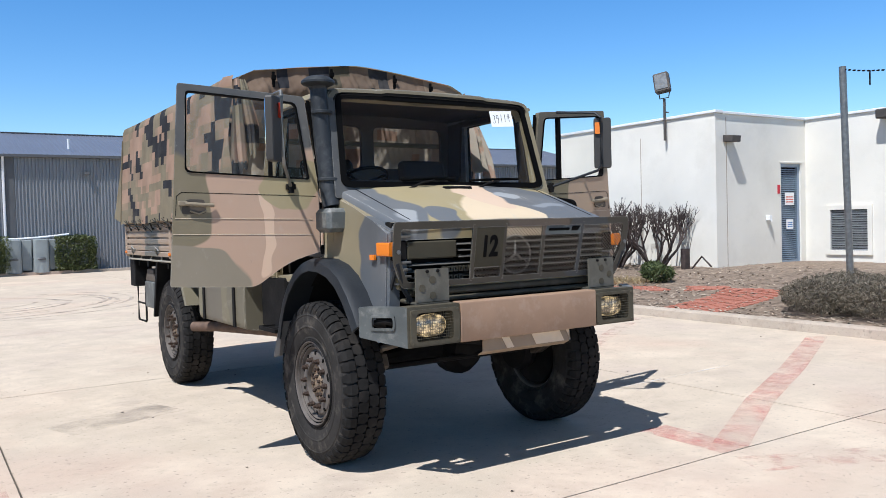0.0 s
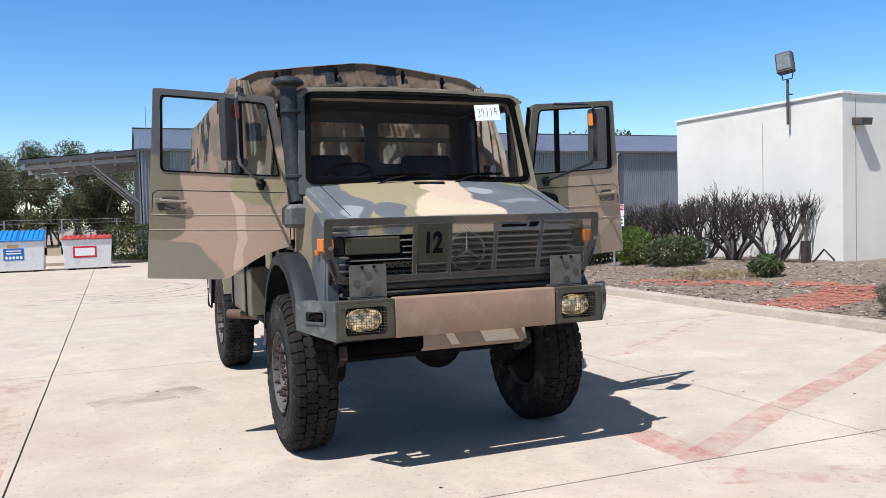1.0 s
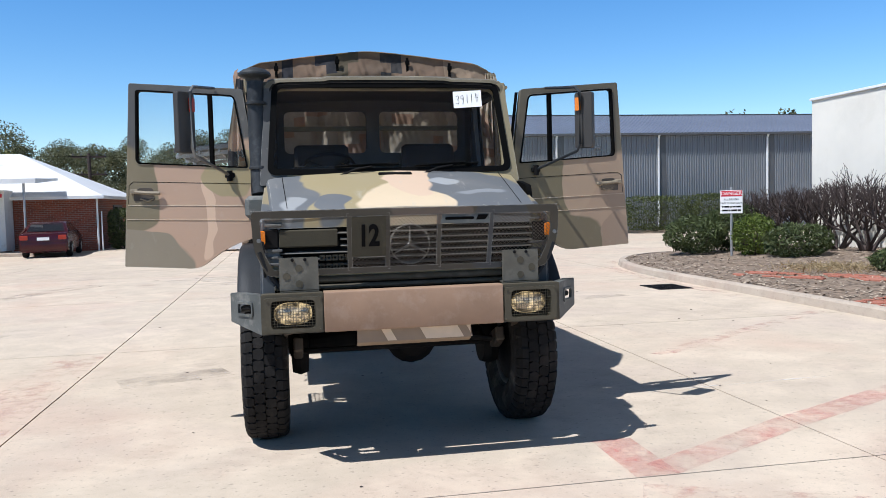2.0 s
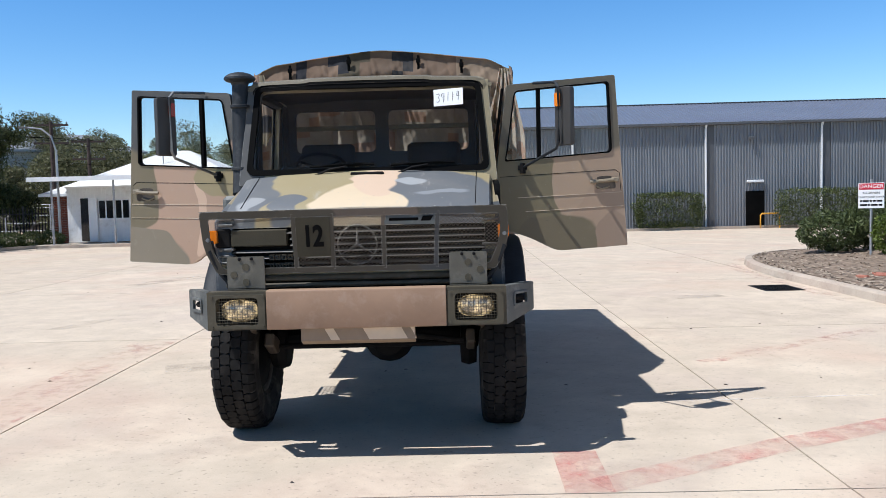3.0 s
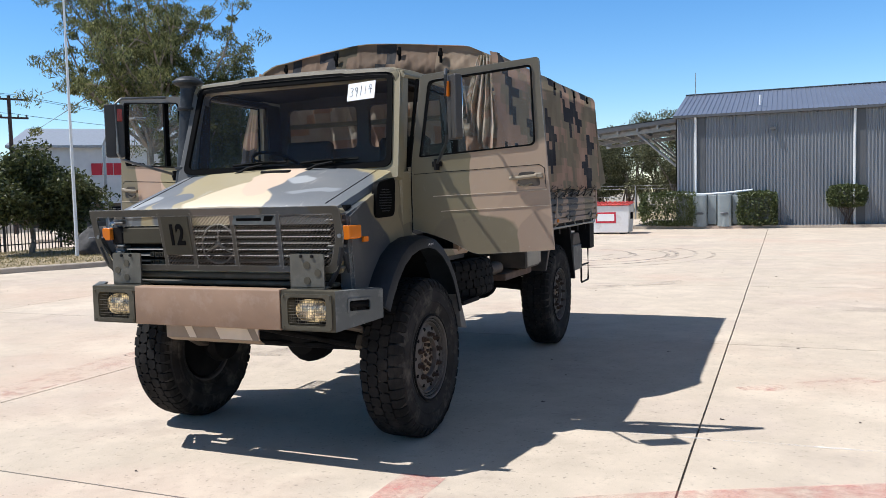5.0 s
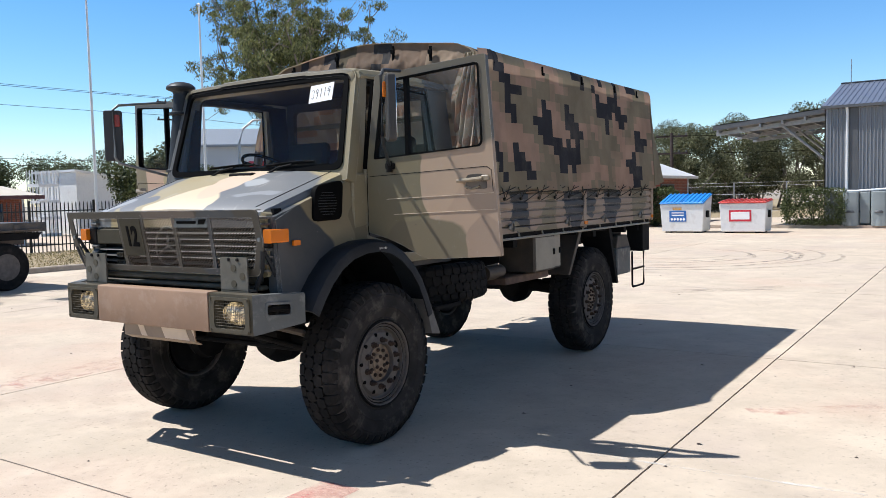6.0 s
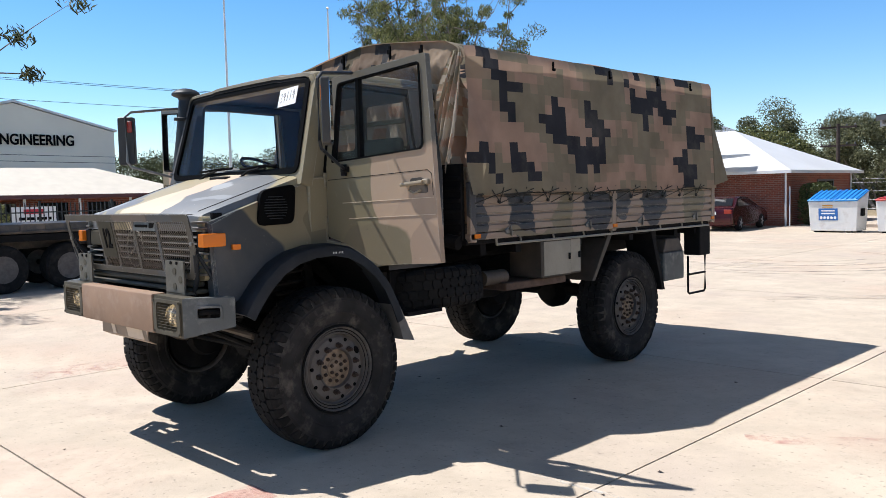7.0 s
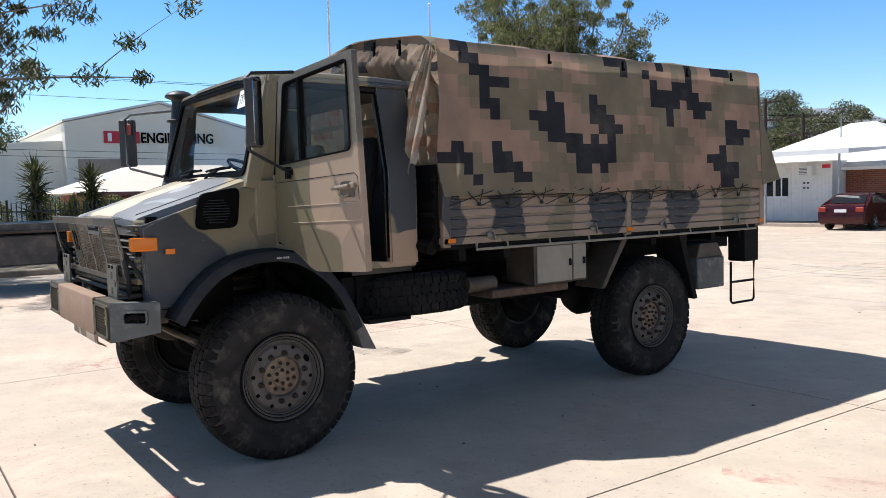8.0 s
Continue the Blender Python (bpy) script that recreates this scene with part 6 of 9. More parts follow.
for s in (-1, 1):
    bm = bmesh.new()
    y = Y0 + 0.25
    k = 0
    while y < Y1 - 0.3:
        d1, d2 = random.uniform(-0.03, 0.03), random.uniform(-0.02, 0.02)
        tube(bm, [(s * 1.283, y + 0.21 + d1, 1.835), (s * 1.262, y, 1.775), (s * 1.222, y - 0.16, 1.72 + d2)], 0.0045, 5)
        tube(bm, [(s * 1.283, y - 0.02, 1.83), (s * 1.262, y + 0.05, 1.78), (s * 1.222, y + 0.13 + d1, 1.73)], 0.0045, 5)
        tube(bm, [(s * 1.283, y + 0.13, 1.85), (s * 1.222, y + 0.135, 1.715)], 0.004, 5)
        lathe(bm, [(0.016, -0.008), (0.016, 0.008)], 6, Matrix.Translation((s * 1.222, y + 0.135, 1.73)))
        y += random.uniform(0.30, 0.38)
    tube(bm, [(s * 1.24, Y0 + 0.1 + 0.2 * k, 1.795 + 0.008 * math.sin(k * 2.1)) for k in range(21)], 0.006, 5)
    part("lashing_rope", bm, M_ROPE, canvas, "dark lashing rope")
    for y in (2.45, 3.4, 4.3, 5.2, 5.9) if s > 0 else ():
        bm = bmesh.new()
        box(bm, s * 1.214, s * 1.232, y, y + 0.018, 2.89, 2.97, 0.004)
        box(bm, s * 1.222, s * 1.240, y - 0.010, y + 0.028, 2.885, 2.91, 0.004)
        part("roof_strap", bm, M_SEAL, canvas)
for x in (-0.85, -0.3, 0.35, 0.75):
    bm = bmesh.new()
    zz = top_z(x)
    box(bm, x - 0.012, x + 0.012, Y0 - 0.03, Y0 - 0.012, zz - 0.16, zz - 0.03, 0.003)
    box(bm, x - 0.02, x + 0.02, Y0 - 0.04, Y0 - 0.02, zz - 0.10, zz - 0.06, 0.003)
    part("front_strap", bm, M_SEAL, canvas)

# ---- the yard ----
bm = bmesh.new()
box(bm, -1500, 1500, -1500, 1500, -0.6, -0.03)
tagged(part("ground", bm, M_GROUND, None), "bare earth and yard base reaching the horizon", "ground", kind="structure")
bm = bmesh.new()
box(bm, -90, 60, -60, 95, -0.028, -0.012)
yard = tagged(part("yard_base", bm, M_JOINT, None), "dirt-filled base under the concrete slabs", "yard", kind="structure")
XJ = [-44.4, -38.5, -32.6, -26.7, -20.8, -14.87, -8.92, -2.98, 2.96, 7.17]
YJ = [-18.3, -12.4, -6.55, -0.69, 5.2, 11.1, 17.0, 22.9, 28.6, 33.85]
SLAB_GAP = 0.0075
for a, b in zip(XJ, XJ[1:]):
    for c, d in zip(YJ, YJ[1:]):
        bm = bmesh.new()
        n = 10
        loop = []
        # slightly ragged joint edges
        for (x0, y0), (x1, y1) in (((a, c), (b, c)), ((b, c), (b, d)), ((b, d), (a, d)), ((a, d), (a, c))):
            for k in range(n):
                t = k / n
                x, y = x0 + (x1 - x0) * t, y0 + (y1 - y0) * t
                inx = SLAB_GAP * (1 if x0 == a and x1 == a else -1 if x0 == b and x1 == b else 0)
                iny = SLAB_GAP * (1 if y0 == c and y1 == c else -1 if y0 == d and y1 == d else 0)
                w = 0.007 * noise.noise((x * 3, y * 3, 5))
                if k == 0:
                    inx, iny = (SLAB_GAP if x == a else -SLAB_GAP), (SLAB_GAP if y == c else -SLAB_GAP)
                loop.append((x + inx + (w if inx else 0), y + iny + (w if iny else 0)))
        prism(bm, loop, "z", -0.012, 0.0)
        part("concrete_slab", bm, M_CONC, yard, smooth=0)
bm = bmesh.new()
box(bm, 7.19, 60, 17.9, 33.85, -0.012, 0.0)
part("concrete_slab", bm, M_CONC, yard, smooth=0)
bm = bmesh.new()
box(bm, 7.19, 16.0, 8.0, 17.885, -0.012, 0.0)
part("concrete_slab", bm, M_CONC, yard, smooth=0)
bm = bmesh.new()
box(bm, -44.4, 7.17, 34.2, 60, -0.012, 0.0)
part("concrete_slab", bm, M_CONC, yard, smooth=0)


def stripe(name, pts, w, material, label, z=0.003):
    bm = bmesh.new()
    pts = [Vector((*p, 0)) for p in pts]
    L, Rr = [], []
    for i, p in enumerate(pts):
        d = (pts[min(i + 1, len(pts) - 1)] - pts[max(i - 1, 0)]).normalized()
        n = Vector((-d.y, d.x, 0)) * w / 2
        L.append(bm.verts.new((p.x + n.x, p.y + n.y, z)))
        Rr.append(bm.verts.new((p.x - n.x, p.y - n.y, z)))
    for i in range(len(pts) - 1):
        bm.faces.new((L[i], L[i + 1], Rr[i + 1], Rr[i]))
    ob = part(name, bm, material, None, smooth=0)
    return tagged(ob, label, "floor marking", kind="structure")


stripe("floor_marking", [(1.43, -0.68), (1.44, 0.12)], 0.30, M_REDLINE, "faded red painted line on concrete")
stripe("floor_marking", [(1.5, -0.58), (2.9, 0.17), (4.6, 0.95), (6.9, 2.1)], 0.26, M_REDLINE, "faded red painted line on concrete", 0.0045)
stripe("floor_marking", [(1.2, -0.95), (2.6, -1.6), (4.2, -2.3)], 0.34, M_PINKLINE, "very faded red painted line on concrete")
stripe("floor_marking", [(3.2, 3.0), (4.03, 3.56), (5.25, 4.36), (6.9, 5.4)], 0.22, M_PINKLINE, "very faded red painted line on concrete")
stripe("floor_marking", [(6.86, 7.5), (6.86, 10.5), (6.98, 12.6), (7.4, 14.6), (8.3, 16.4)], 0.30, M_PINKLINE, "very faded red line along the kerb")
stripe("floor_marking", [(-3.3, 0.2), (-3.35, 3.0), (-3.3, 5.0)], 0.55, M_PINKLINE, "very faded red painted patch")
stripe("floor_marking", [(2.5, 1.42), (4.2, 1.50)], 0.035, M_WHITELINE, "thin worn white line")
for x, y, w, l, r in ((-2.0, 3.4, 0.5, 1.1, 20), (-5.0, 7.0, 0.3, 1.6, 70), (1.0, 11.0, 0.5, 2.2, 40), (4.6, 8.4, 0.4, 1.2, 10), (-6.0, 14, 0.6, 3, 60), (-1.0, -2.6, 0.4, 0.9, 0)):
    a = radians(r)
    stripe("oil_stain", [(x + l * (k / 6 - 0.5) * math.cos(a), y + l * (k / 6 - 0.5) * math.sin(a)) for k in range(7)], w, M_OIL, "old dark stain on concrete", 0.002)
for k in range(9):
    r0, a0 = 1.7 + 0.33 * k + 0.12 * math.sin(2.1 * k), -1.9 + 0.35 * math.sin(3.3 * k)
    stripe("tyre_mark", [(-2.6 + 0.25 * math.sin(1.7 * k) + r0 * math.cos(a0 + q * 0.12), 18.3 + 0.3 * math.cos(2.6 * k) + r0 * math.sin(a0 + q * 0.12)) for q in range(16 + (5 * k) % 13)], 0.11, M_TYREMARK, "faint curved tyre mark on concrete", 0.0015 + 0.0001 * k)
# small debris: scattered specks of grit and leaves
bm = bmesh.new()
for k in range(150):
    x, y, r = random.uniform(-12, 7), random.uniform(-5, 16), random.uniform(0.006, 0.018)
    a = random.uniform(0, 6.28)
    vs = [bm.verts.new((x + r * math.cos(a + q) * (1 + (q == 0)), y + r * math.sin(a + q), 0.002 + 0.006 * (i % 2))) for i, q in enumerate((0, 1.6, 3.1, 4.7))]
    bm.faces.new(vs)
tagged(part("leaf_litter", bm, M_TWIG, None, smooth=0), "scattered dry leaves and grit on the concrete", "litter", kind="stuff")
# drain grate by the kerb
grate = thing("drain_grate", "dark steel drain grate set in the concrete", "drain grate", (6.45, 9.4, 0))
bm = bmesh.new()
ring_plate(bm, [(-0.35, -0.45), (0.35, -0.45), (0.35, 0.45), (-0.35, 0.45)], [(-0.31, -0.41), (0.31, -0.41), (0.31, 0.41), (-0.31, 0.41)], lambda u, v, w: Vector((u, v, w)), 0.0, 0.008)
part("grate_frame", bm, M_BLACK, grate)
bm = bmesh.new()
box(bm, -0.31, 0.31, -0.41, 0.41, -0.02, 0.0015)
part("grate_pit", bm, M_SEAL, grate)
for k in range(14):
    bm = bmesh.new()
    box(bm, -0.31, 0.31, -0.39 + 0.058 * k, -0.365 + 0.058 * k, 0.0, 0.008)
    part("grate_bar", bm, M_BLACK, grate)


def kerb(name, path, label, closed=False, w=0.16, h=0.15):
    bm = bmesh.new()
    pts = [Vector((*p, 0)) for p in path]
    rows = []
    for i, p in enumerate(pts):
        a, c = pts[i - 1 if closed else max(i - 1, 0)], pts[(i + 1) % len(pts) if closed else min(i + 1, len(pts) - 1)]
        d = (c - a).normalized()
        n = Vector((d.y, -d.x, 0))
        rows.append([p + n * u + Vector((0, 0, v)) for u, v in ((-0.03, 0.0), (-0.005, h - 0.03), (0.02, h - 0.004), (0.05, h), (w, h), (w, -0.02))])
    loft(bm, rows + (rows[:1] if closed else []))
    ob = part(name, bm, M_KERB, None)
    return tagged(ob, label, "kerb", kind="structure")


def smooth_path(ctrl, n=6):
    out = []
    for i in range(len(ctrl) - 1):
        p0, p1, p2, p3 = (Vector(ctrl[max(0, min(len(ctrl) - 1, i + k))]) for k in (-1, 0, 1, 2))
        for k in range(n):
            t = k / n
            out.append(tuple(0.5 * ((2 * p1) + (p2 - p0) * t + (2 * p0 - 5 * p1 + 4 * p2 - p3) * t * t + (3 * p1 - p0 - 3 * p2 + p3) * t ** 3)))
    return out + [tuple(ctrl[-1])]


BED = smooth_path([(7.19, -30), (7.19, -10), (7.19, 3), (7.19, 8), (7.20, 11), (7.42, 13.4), (8.05, 15.4), (9.1, 16.7), (10.6, 17.4), (14, 17.7), (40, 17.8)])
kerb("kerb_garden", BED, "weathered concrete kerb round the garden bed")


def bed_edge(y):
    """The bed's near edge at y."""
    best = 7.19
    for (x0, y0), (x1, y1) in zip(BED, BED[1:]):
        if y0 <= y <= y1 and y1 > y0:
            best = x0 + (x1 - x0) * (y - y0) / (y1 - y0)
    return best


def bed_z(x, y):
    d = min(x - bed_edge(y), 17.6 - y) if y > 11 else x - bed_edge(y)
    return 0.125 + 0.275 * min(1, max(0, d) / 5.5) + 0.025 * noise.noise((x * 0.9, y * 0.9, 2)) + 0.012 * noise.noise((x * 4, y * 4, 1))


bm = bmesh.new()
ys = [-30 + 1.2 * k for k in range(24)] + [-1 + 0.3 * k for k in range(62)] + [17.58]
grid = []
for y in ys:
    e = bed_edge(min(y, 17.4)) + 0.12
    grid.append([bm.verts.new((e + (40 - e) * (k / 44) ** 1.6, y, bed_z(e + (40 - e) * (k / 44) ** 1.6, y))) for k in range(45)])
for A, B in zip(grid, grid[1:]):
    for k in range(44):
        bm.faces.new((A[k], A[k + 1], B[k + 1], B[k]))
tagged(part("garden_bed", bm, M_SOIL, None), "bark-mulched garden bed with dry soil", "garden bed", kind="structure")
# mulch chips
chips = bmesh.new()
for k in range(5200):
    y = random.uniform(-1, 17)
    x = bed_edge(y) + 0.2 + random.random() ** 1.5 * 7.5
    if y > 16.4:
        continue
    z = bed_z(x, y)
    a, l, w = random.uniform(0, 6.28), random.uniform(0.02, 0.07), random.uniform(0.008, 0.02)
    c, s_ = math.cos(a), math.sin(a)
    t = random.uniform(-0.02, 0.03)
    chips.faces.new([chips.verts.new(v) for v in ((x - c * l - s_ * w, y - s_ * l + c * w, z + 0.006), (x - c * l + s_ * w, y - s_ * l - c * w, z + 0.012), (x + c * l + s_ * w, y + s_ * l - c * w, z + 0.014 + t), (x + c * l - s_ * w, y + s_ * l + c * w, z + 0.01 + t))])
M_CHIP = mat("bleached_bark_chips", (0.26, 0.19, 0.135), 0.9, var=0.6, scale=11, bump=0.2, col2=(0.52, 0.43, 0.33))
tagged(part("mulch_chips", chips, M_CHIP, None, smooth=0), "loose bleached bark chips on the bed", "mulch", kind="stuff")
# red brick path across the bed, turning along it
path = tagged(new("brick_path"), "sunken red brick paving in the garden bed, half buried in dust", "path", kind="structure")
bm = bmesh.new()
box(bm, 0.003, 0.197, 0.002, 0.104, -0.02, 0.014, 0.003)
one = part("brick", bm, M_PATHBRICK, path, smooth=0)
bricks = []
for i in range(13):
    for j in range(11):
        x, y = 7.36 + i * 0.203 + (0.1 if j % 2 else 0), 4.1 + j * 0.11 + 0.012 * i * i * 0.3
        bricks.append((x, y, 0.0))
for i in range(20):
    for j in range(6):
        u, v = i * 0.203 + (0.1 if j % 2 else 0), j * 0.11
        x, y = 9.75 - 0.44 * u + 0.9 * v, 5.75 + 0.9 * u + 0.44 * v
        if noise.noise((x * 1.6, y * 1.6, 4)) < 0.12:
            bricks.append((x, y, math.atan2(0.9, -0.44)))
for k, (x, y, yaw) in enumerate(bricks):
    o = one if k == 0 else new("brick", one.data)
    o.parent = path
    o.matrix_local = Matrix.Translation((x, y, bed_z(x, y) + random.uniform(0.002, 0.010))) @ Matrix.Rotation(yaw, 4, "Z")


# ---- plants ----
def leaf_mat(name, dark, light, trans=0.25):
    m = bpy.data.materials.new(name)
    m.use_nodes = True
    nt = m.node_tree
    b = nt.nodes["Principled BSDF"]
    ge = nt.nodes.new("ShaderNodeNewGeometry")
    ramp = nt.nodes.new("ShaderNodeValToRGB")
    ramp.color_ramp.elements[0].color, ramp.color_ramp.elements[1].color = (*dark, 1), (*light, 1)
    nt.links.new(ge.outputs["Random Per Island"], ramp.inputs["Fac"])
    nt.links.new(ramp.outputs[0], b.inputs["Base Color"])
    b.inputs["Roughness"].default_value = 0.5
    b.inputs["Specular IOR Level"].default_value = 0.3
    tr = nt.nodes.new("ShaderNodeBsdfTranslucent")
    nt.links.new(ramp.outputs[0], tr.inputs[0])
    mx = nt.nodes.new("ShaderNodeMixShader")
    mx.inputs[0].default_value = trans
    nt.links.new(b.outputs[0], mx.inputs[1])
    nt.links.new(tr.outputs[0], mx.inputs[2])
    nt.links.new(mx.outputs[0], nt.nodes["Material Output"].inputs[0])
    return m


L_GUM = leaf_mat("gum_leaf", (0.042, 0.054, 0.020), (0.27, 0.275, 0.108), 0.40)
L_DARK = leaf_mat("dense_tree_leaf", (0.02, 0.029, 0.011), (0.125, 0.14, 0.05))
L_FAR = leaf_mat("bush_leaf_far", (0.048, 0.055, 0.027), (0.235, 0.235, 0.125), 0.38)
L_HEDGE = leaf_mat("hedge_leaf", (0.028, 0.042, 0.014), (0.125, 0.145, 0.052))
L_BRIGHT = leaf_mat("bright_bush_leaf", (0.06, 0.09, 0.016), (0.17, 0.22, 0.045))
L_LAV = leaf_mat("grey_shrub_leaf", (0.075, 0.064, 0.047), (0.27, 0.23, 0.17))
L_GREEN = leaf_mat("fine_green_leaf", (0.032, 0.05, 0.017), (0.12, 0.145, 0.055))
L_DROOP = leaf_mat("drooping_gum_leaf", (0.024, 0.032, 0.014), (0.125, 0.138, 0.062), 0.3)
L_DRY = leaf_mat("dry_straw", (0.22, 0.16, 0.085), (0.46, 0.36, 0.20))
rng = np.random.default_rng(7)


def leaf_mesh(name, centres, size, long, droop, material, parent):
    """Many small bent leaves at the centres. long: length over width; droop: 0 any way, 1 hanging."""
    n = len(centres)
    d = rng.normal(size=(n, 3))
    d[:, 2] = d[:, 2] * (1 - droop) - droop * 1.6
    d /= np.linalg.norm(d, axis=1)[:, None]
    o = np.cross(d, rng.normal(size=(n, 3)))
    o /= np.linalg.norm(o, axis=1)[:, None]
    s = size * rng.uniform(0.6, 1.3, size=n)[:, None]
    c = np.asarray(centres)
    L, W = d * s * long / 2, o * s / 2
    v = np.stack([c - L, c + W, c + L, c - W], axis=1).reshape(-1, 3)
    f = np.arange(4 * n).reshape(-1, 4)
    me = bpy.data.meshes.new(name)
    me.from_pydata(v.tolist(), [], f.tolist())
    me.materials.append(material)
    ob = new(name, me)
    if parent:
        ob.parent = parent
    return ob


def limb(bm, p, q, r0, r1, bend=0.12, n=5):
    pts = []
    off = Vector(rng.normal(size=3)) * bend * (q - p).length
    for k in range(n + 1):
        t = k / n
        pts.append(p.lerp(q, t) + off * math.sin(math.pi * t))
    tube(bm, pts, r0, 7, r_end=r1)
    return pts


def gum_tree(name, x, y, h, spread, label, leaves=9000, size=0.10, mat_leaf=None, base_h=0.35, lean=(0, 0), dense=0.55, z0=0.0, droop=0.55, seeds=9, long=3.2, stout=0.0155):
    t = thing(name, label, "tree", (x, y, z0))
    bm = bmesh.new()
    fork = Vector((lean[0] * 0.5, lean[1] * 0.5, h * base_h))
    r = stout * h
    limb(bm, Vector((0, 0, -0.1)), fork, r * 1.25, r * 0.8, 0.04, 8)
    centres = []
    for k in range(seeds):
        a = k * 2.4 + rng.uniform(-0.4, 0.4)
        e = rng.uniform(0.25, 1.0)
        tip = Vector((lean[0] + spread * e * math.cos(a), lean[1] + spread * e * math.sin(a), h * rng.uniform(base_h + 0.18, 0.96) - 0.18 * h * e * e))
        pts = limb(bm, fork - Vector((0, 0, rng.uniform(0, 0.25) * h * base_h)), tip, r * 0.55, r * 0.10, 0.10, 7)
        for q in range(4):
            p = pts[3 + q]
            tip2 = p + Vector(rng.normal(size=3)) * spread * 0.22 + Vector((0, 0, 0.05 * h))
            pts2 = limb(bm, p, tip2, r * 0.16, r * 0.03, 0.12, 4)
            centres += [pts2[2], pts2[-1]]
        centres += [tip, pts[-2], pts[-3]]
    part("trunk", bm, M_BARK, t)
    cl = np.array([tuple(c) for c in centres])
    idx = rng.integers(0, len(cl), size=leaves)
    rad = rng.uniform(0.4, 1.0, size=len(cl)) * spread * 0.26 * dense * 1.6
    pos = rng.normal(size=(leaves, 3))
    pos /= np.linalg.norm(pos, axis=1)[:, None]
    pos *= (rng.random(leaves) ** 0.45)[:, None] * rad[idx][:, None] * np.array([1, 1, 0.7])
    pos += cl[idx]
    leaf_mesh("crown", pos, size, long, droop, mat_leaf or L_GUM, t)
    return t


def shrub(name, x, y, z, rx, ry, rz, label, leaves, size, material, box_like=0.0, droop=0.0, long=2.0, stems=True, category="shrub"):
    t = thing(name, label, category, (x, y, z))
    if stems:
        bm = bmesh.new()
        for k in range(7):
            a = k * 0.9
            limb(bm, Vector((0.08 * math.cos(a), 0.08 * math.sin(a), -0.05)), Vector((rx * 0.6 * math.cos(a), ry * 0.6 * math.sin(a), rz * rng.uniform(0.9, 1.5))), 0.022, 0.006, 0.1, 4)
        part("stem", bm, M_TWIG, t)
    v = rng.normal(size=(leaves, 3))
    v /= np.linalg.norm(v, axis=1)[:, None]
    if box_like:
        m = np.max(np.abs(v), axis=1)[:, None]
        v = v * (1 - box_like) + v / m * box_like
    v *= (0.62 + 0.38 * rng.random(leaves) ** 0.5)[:, None]
    bump = np.array([1 + 0.14 * noise.noise((a * 2.2 + x, b * 2.2 + y, c * 2.2)) for a, b, c in v])
    v *= bump[:, None]
    pos = v * np.array([rx, ry, rz]) + np.array([0, 0, rz])
    pos = pos[pos[:, 2] > 0.0]
    leaf_mesh("foliage", pos, size, long, droop, material, t)
    return t


def dead_bush(x, y, h, label):
    t = thing("dead_shrub", label, "shrub", (x, y, bed_z(x, y) - 0.03), group="dead shrubs along the white wall")
    bm = bmesh.new()

    def grow(p, d, l, r, depth):
        q = p + d * l
        off = Vector(rng.normal(size=3)) * 0.07 * l
        tube(bm, [p, p.lerp(q, 0.5) + off, q], r, 5, r_end=r * 0.62)
        if depth == 0:
            return
        for _ in range(3 if depth > 1 else 2 + int(rng.integers(0, 2))):
            nd = (d * 0.9 + Vector(rng.normal(size=3)) * 0.42 + Vector((0, 0, 0.42))).normalized()
            grow(q, nd, l * rng.uniform(0.6, 0.85), r * 0.6, depth - 1)
    for k in range(8):
        a = k * 0.785 + rng.uniform(-0.3, 0.3)
        grow(Vector((0.1 * math.cos(a), 0.1 * math.sin(a), 0)), Vector((0.75 * math.cos(a), 0.75 * math.sin(a), 0.95)).normalized(), h * 0.36, 0.05, 4)
    part("branchwork", bm, M_TWIG, t, smooth=60)
    return t


for x, y, h in ((12.55, 10.0, 1.75), (12.5, 11.4, 1.75), (12.6, 12.6, 1.7), (12.5, 13.6, 1.7), (12.3, 14.6, 1.6), (12.0, 15.4, 1.5)):
    dead_bush(x, y, h, "leafless cut-back shrub with bare grey branches")
# stump
st = thing("tree_stump", "short weathered timber stump in the bed", "stump", (12.7, 9.25, 0.36))
bm = bmesh.new()
prism(bm, rounded([(-0.1, -0.07), (0.1, -0.08), (0.11, 0.07), (-0.09, 0.08)], 0.03), "z", -0.05, 0.55, 0.02)
part("stump_post", bm, M_TWIG, st)
bm = bmesh.new()
tube(bm, [(0.1, -0.1, 0.02), (0.2, -0.35, 0.35), (0.25, -0.6, 0.1)], 0.025, 6)
part("root", bm, M_TWIG, st)
shrub("green_shrub", 11.2, 14.9, 0.25, 1.0, 0.9, 0.62, "fine-leaved green shrub in the garden bed", 5200, 0.035, L_GREEN, long=4.0)
shrub("green_shrub", 9.9, 14.7, 0.25, 0.85, 0.8, 0.5, "fine-leaved green shrub in the garden bed", 4200, 0.035, L_GREEN, long=4.0)
shrub("bright_shrub", 10.5, 12.9, 0.25, 0.55, 0.55, 0.52, "rounded bright green shrub in the garden bed", 3600, 0.035, L_BRIGHT)
shrub("grey_shrub", 10.9, 11.7, 0.25, 0.8, 0.7, 0.42, "low grey-green shrub in the garden bed", 2800, 0.035, L_GREEN, long=4.0)
shrub("green_tuft", 10.25, 7.95, 0.28, 0.36, 0.36, 0.2, "small green tufted plant on mulch", 900, 0.03, L_GREEN, long=5.0)
shrub("green_tuft", 11.6, 9.3, 0.3, 0.3, 0.3, 0.17, "small green tufted plant on mulch", 700, 0.03, L_GREEN, long=5.0)
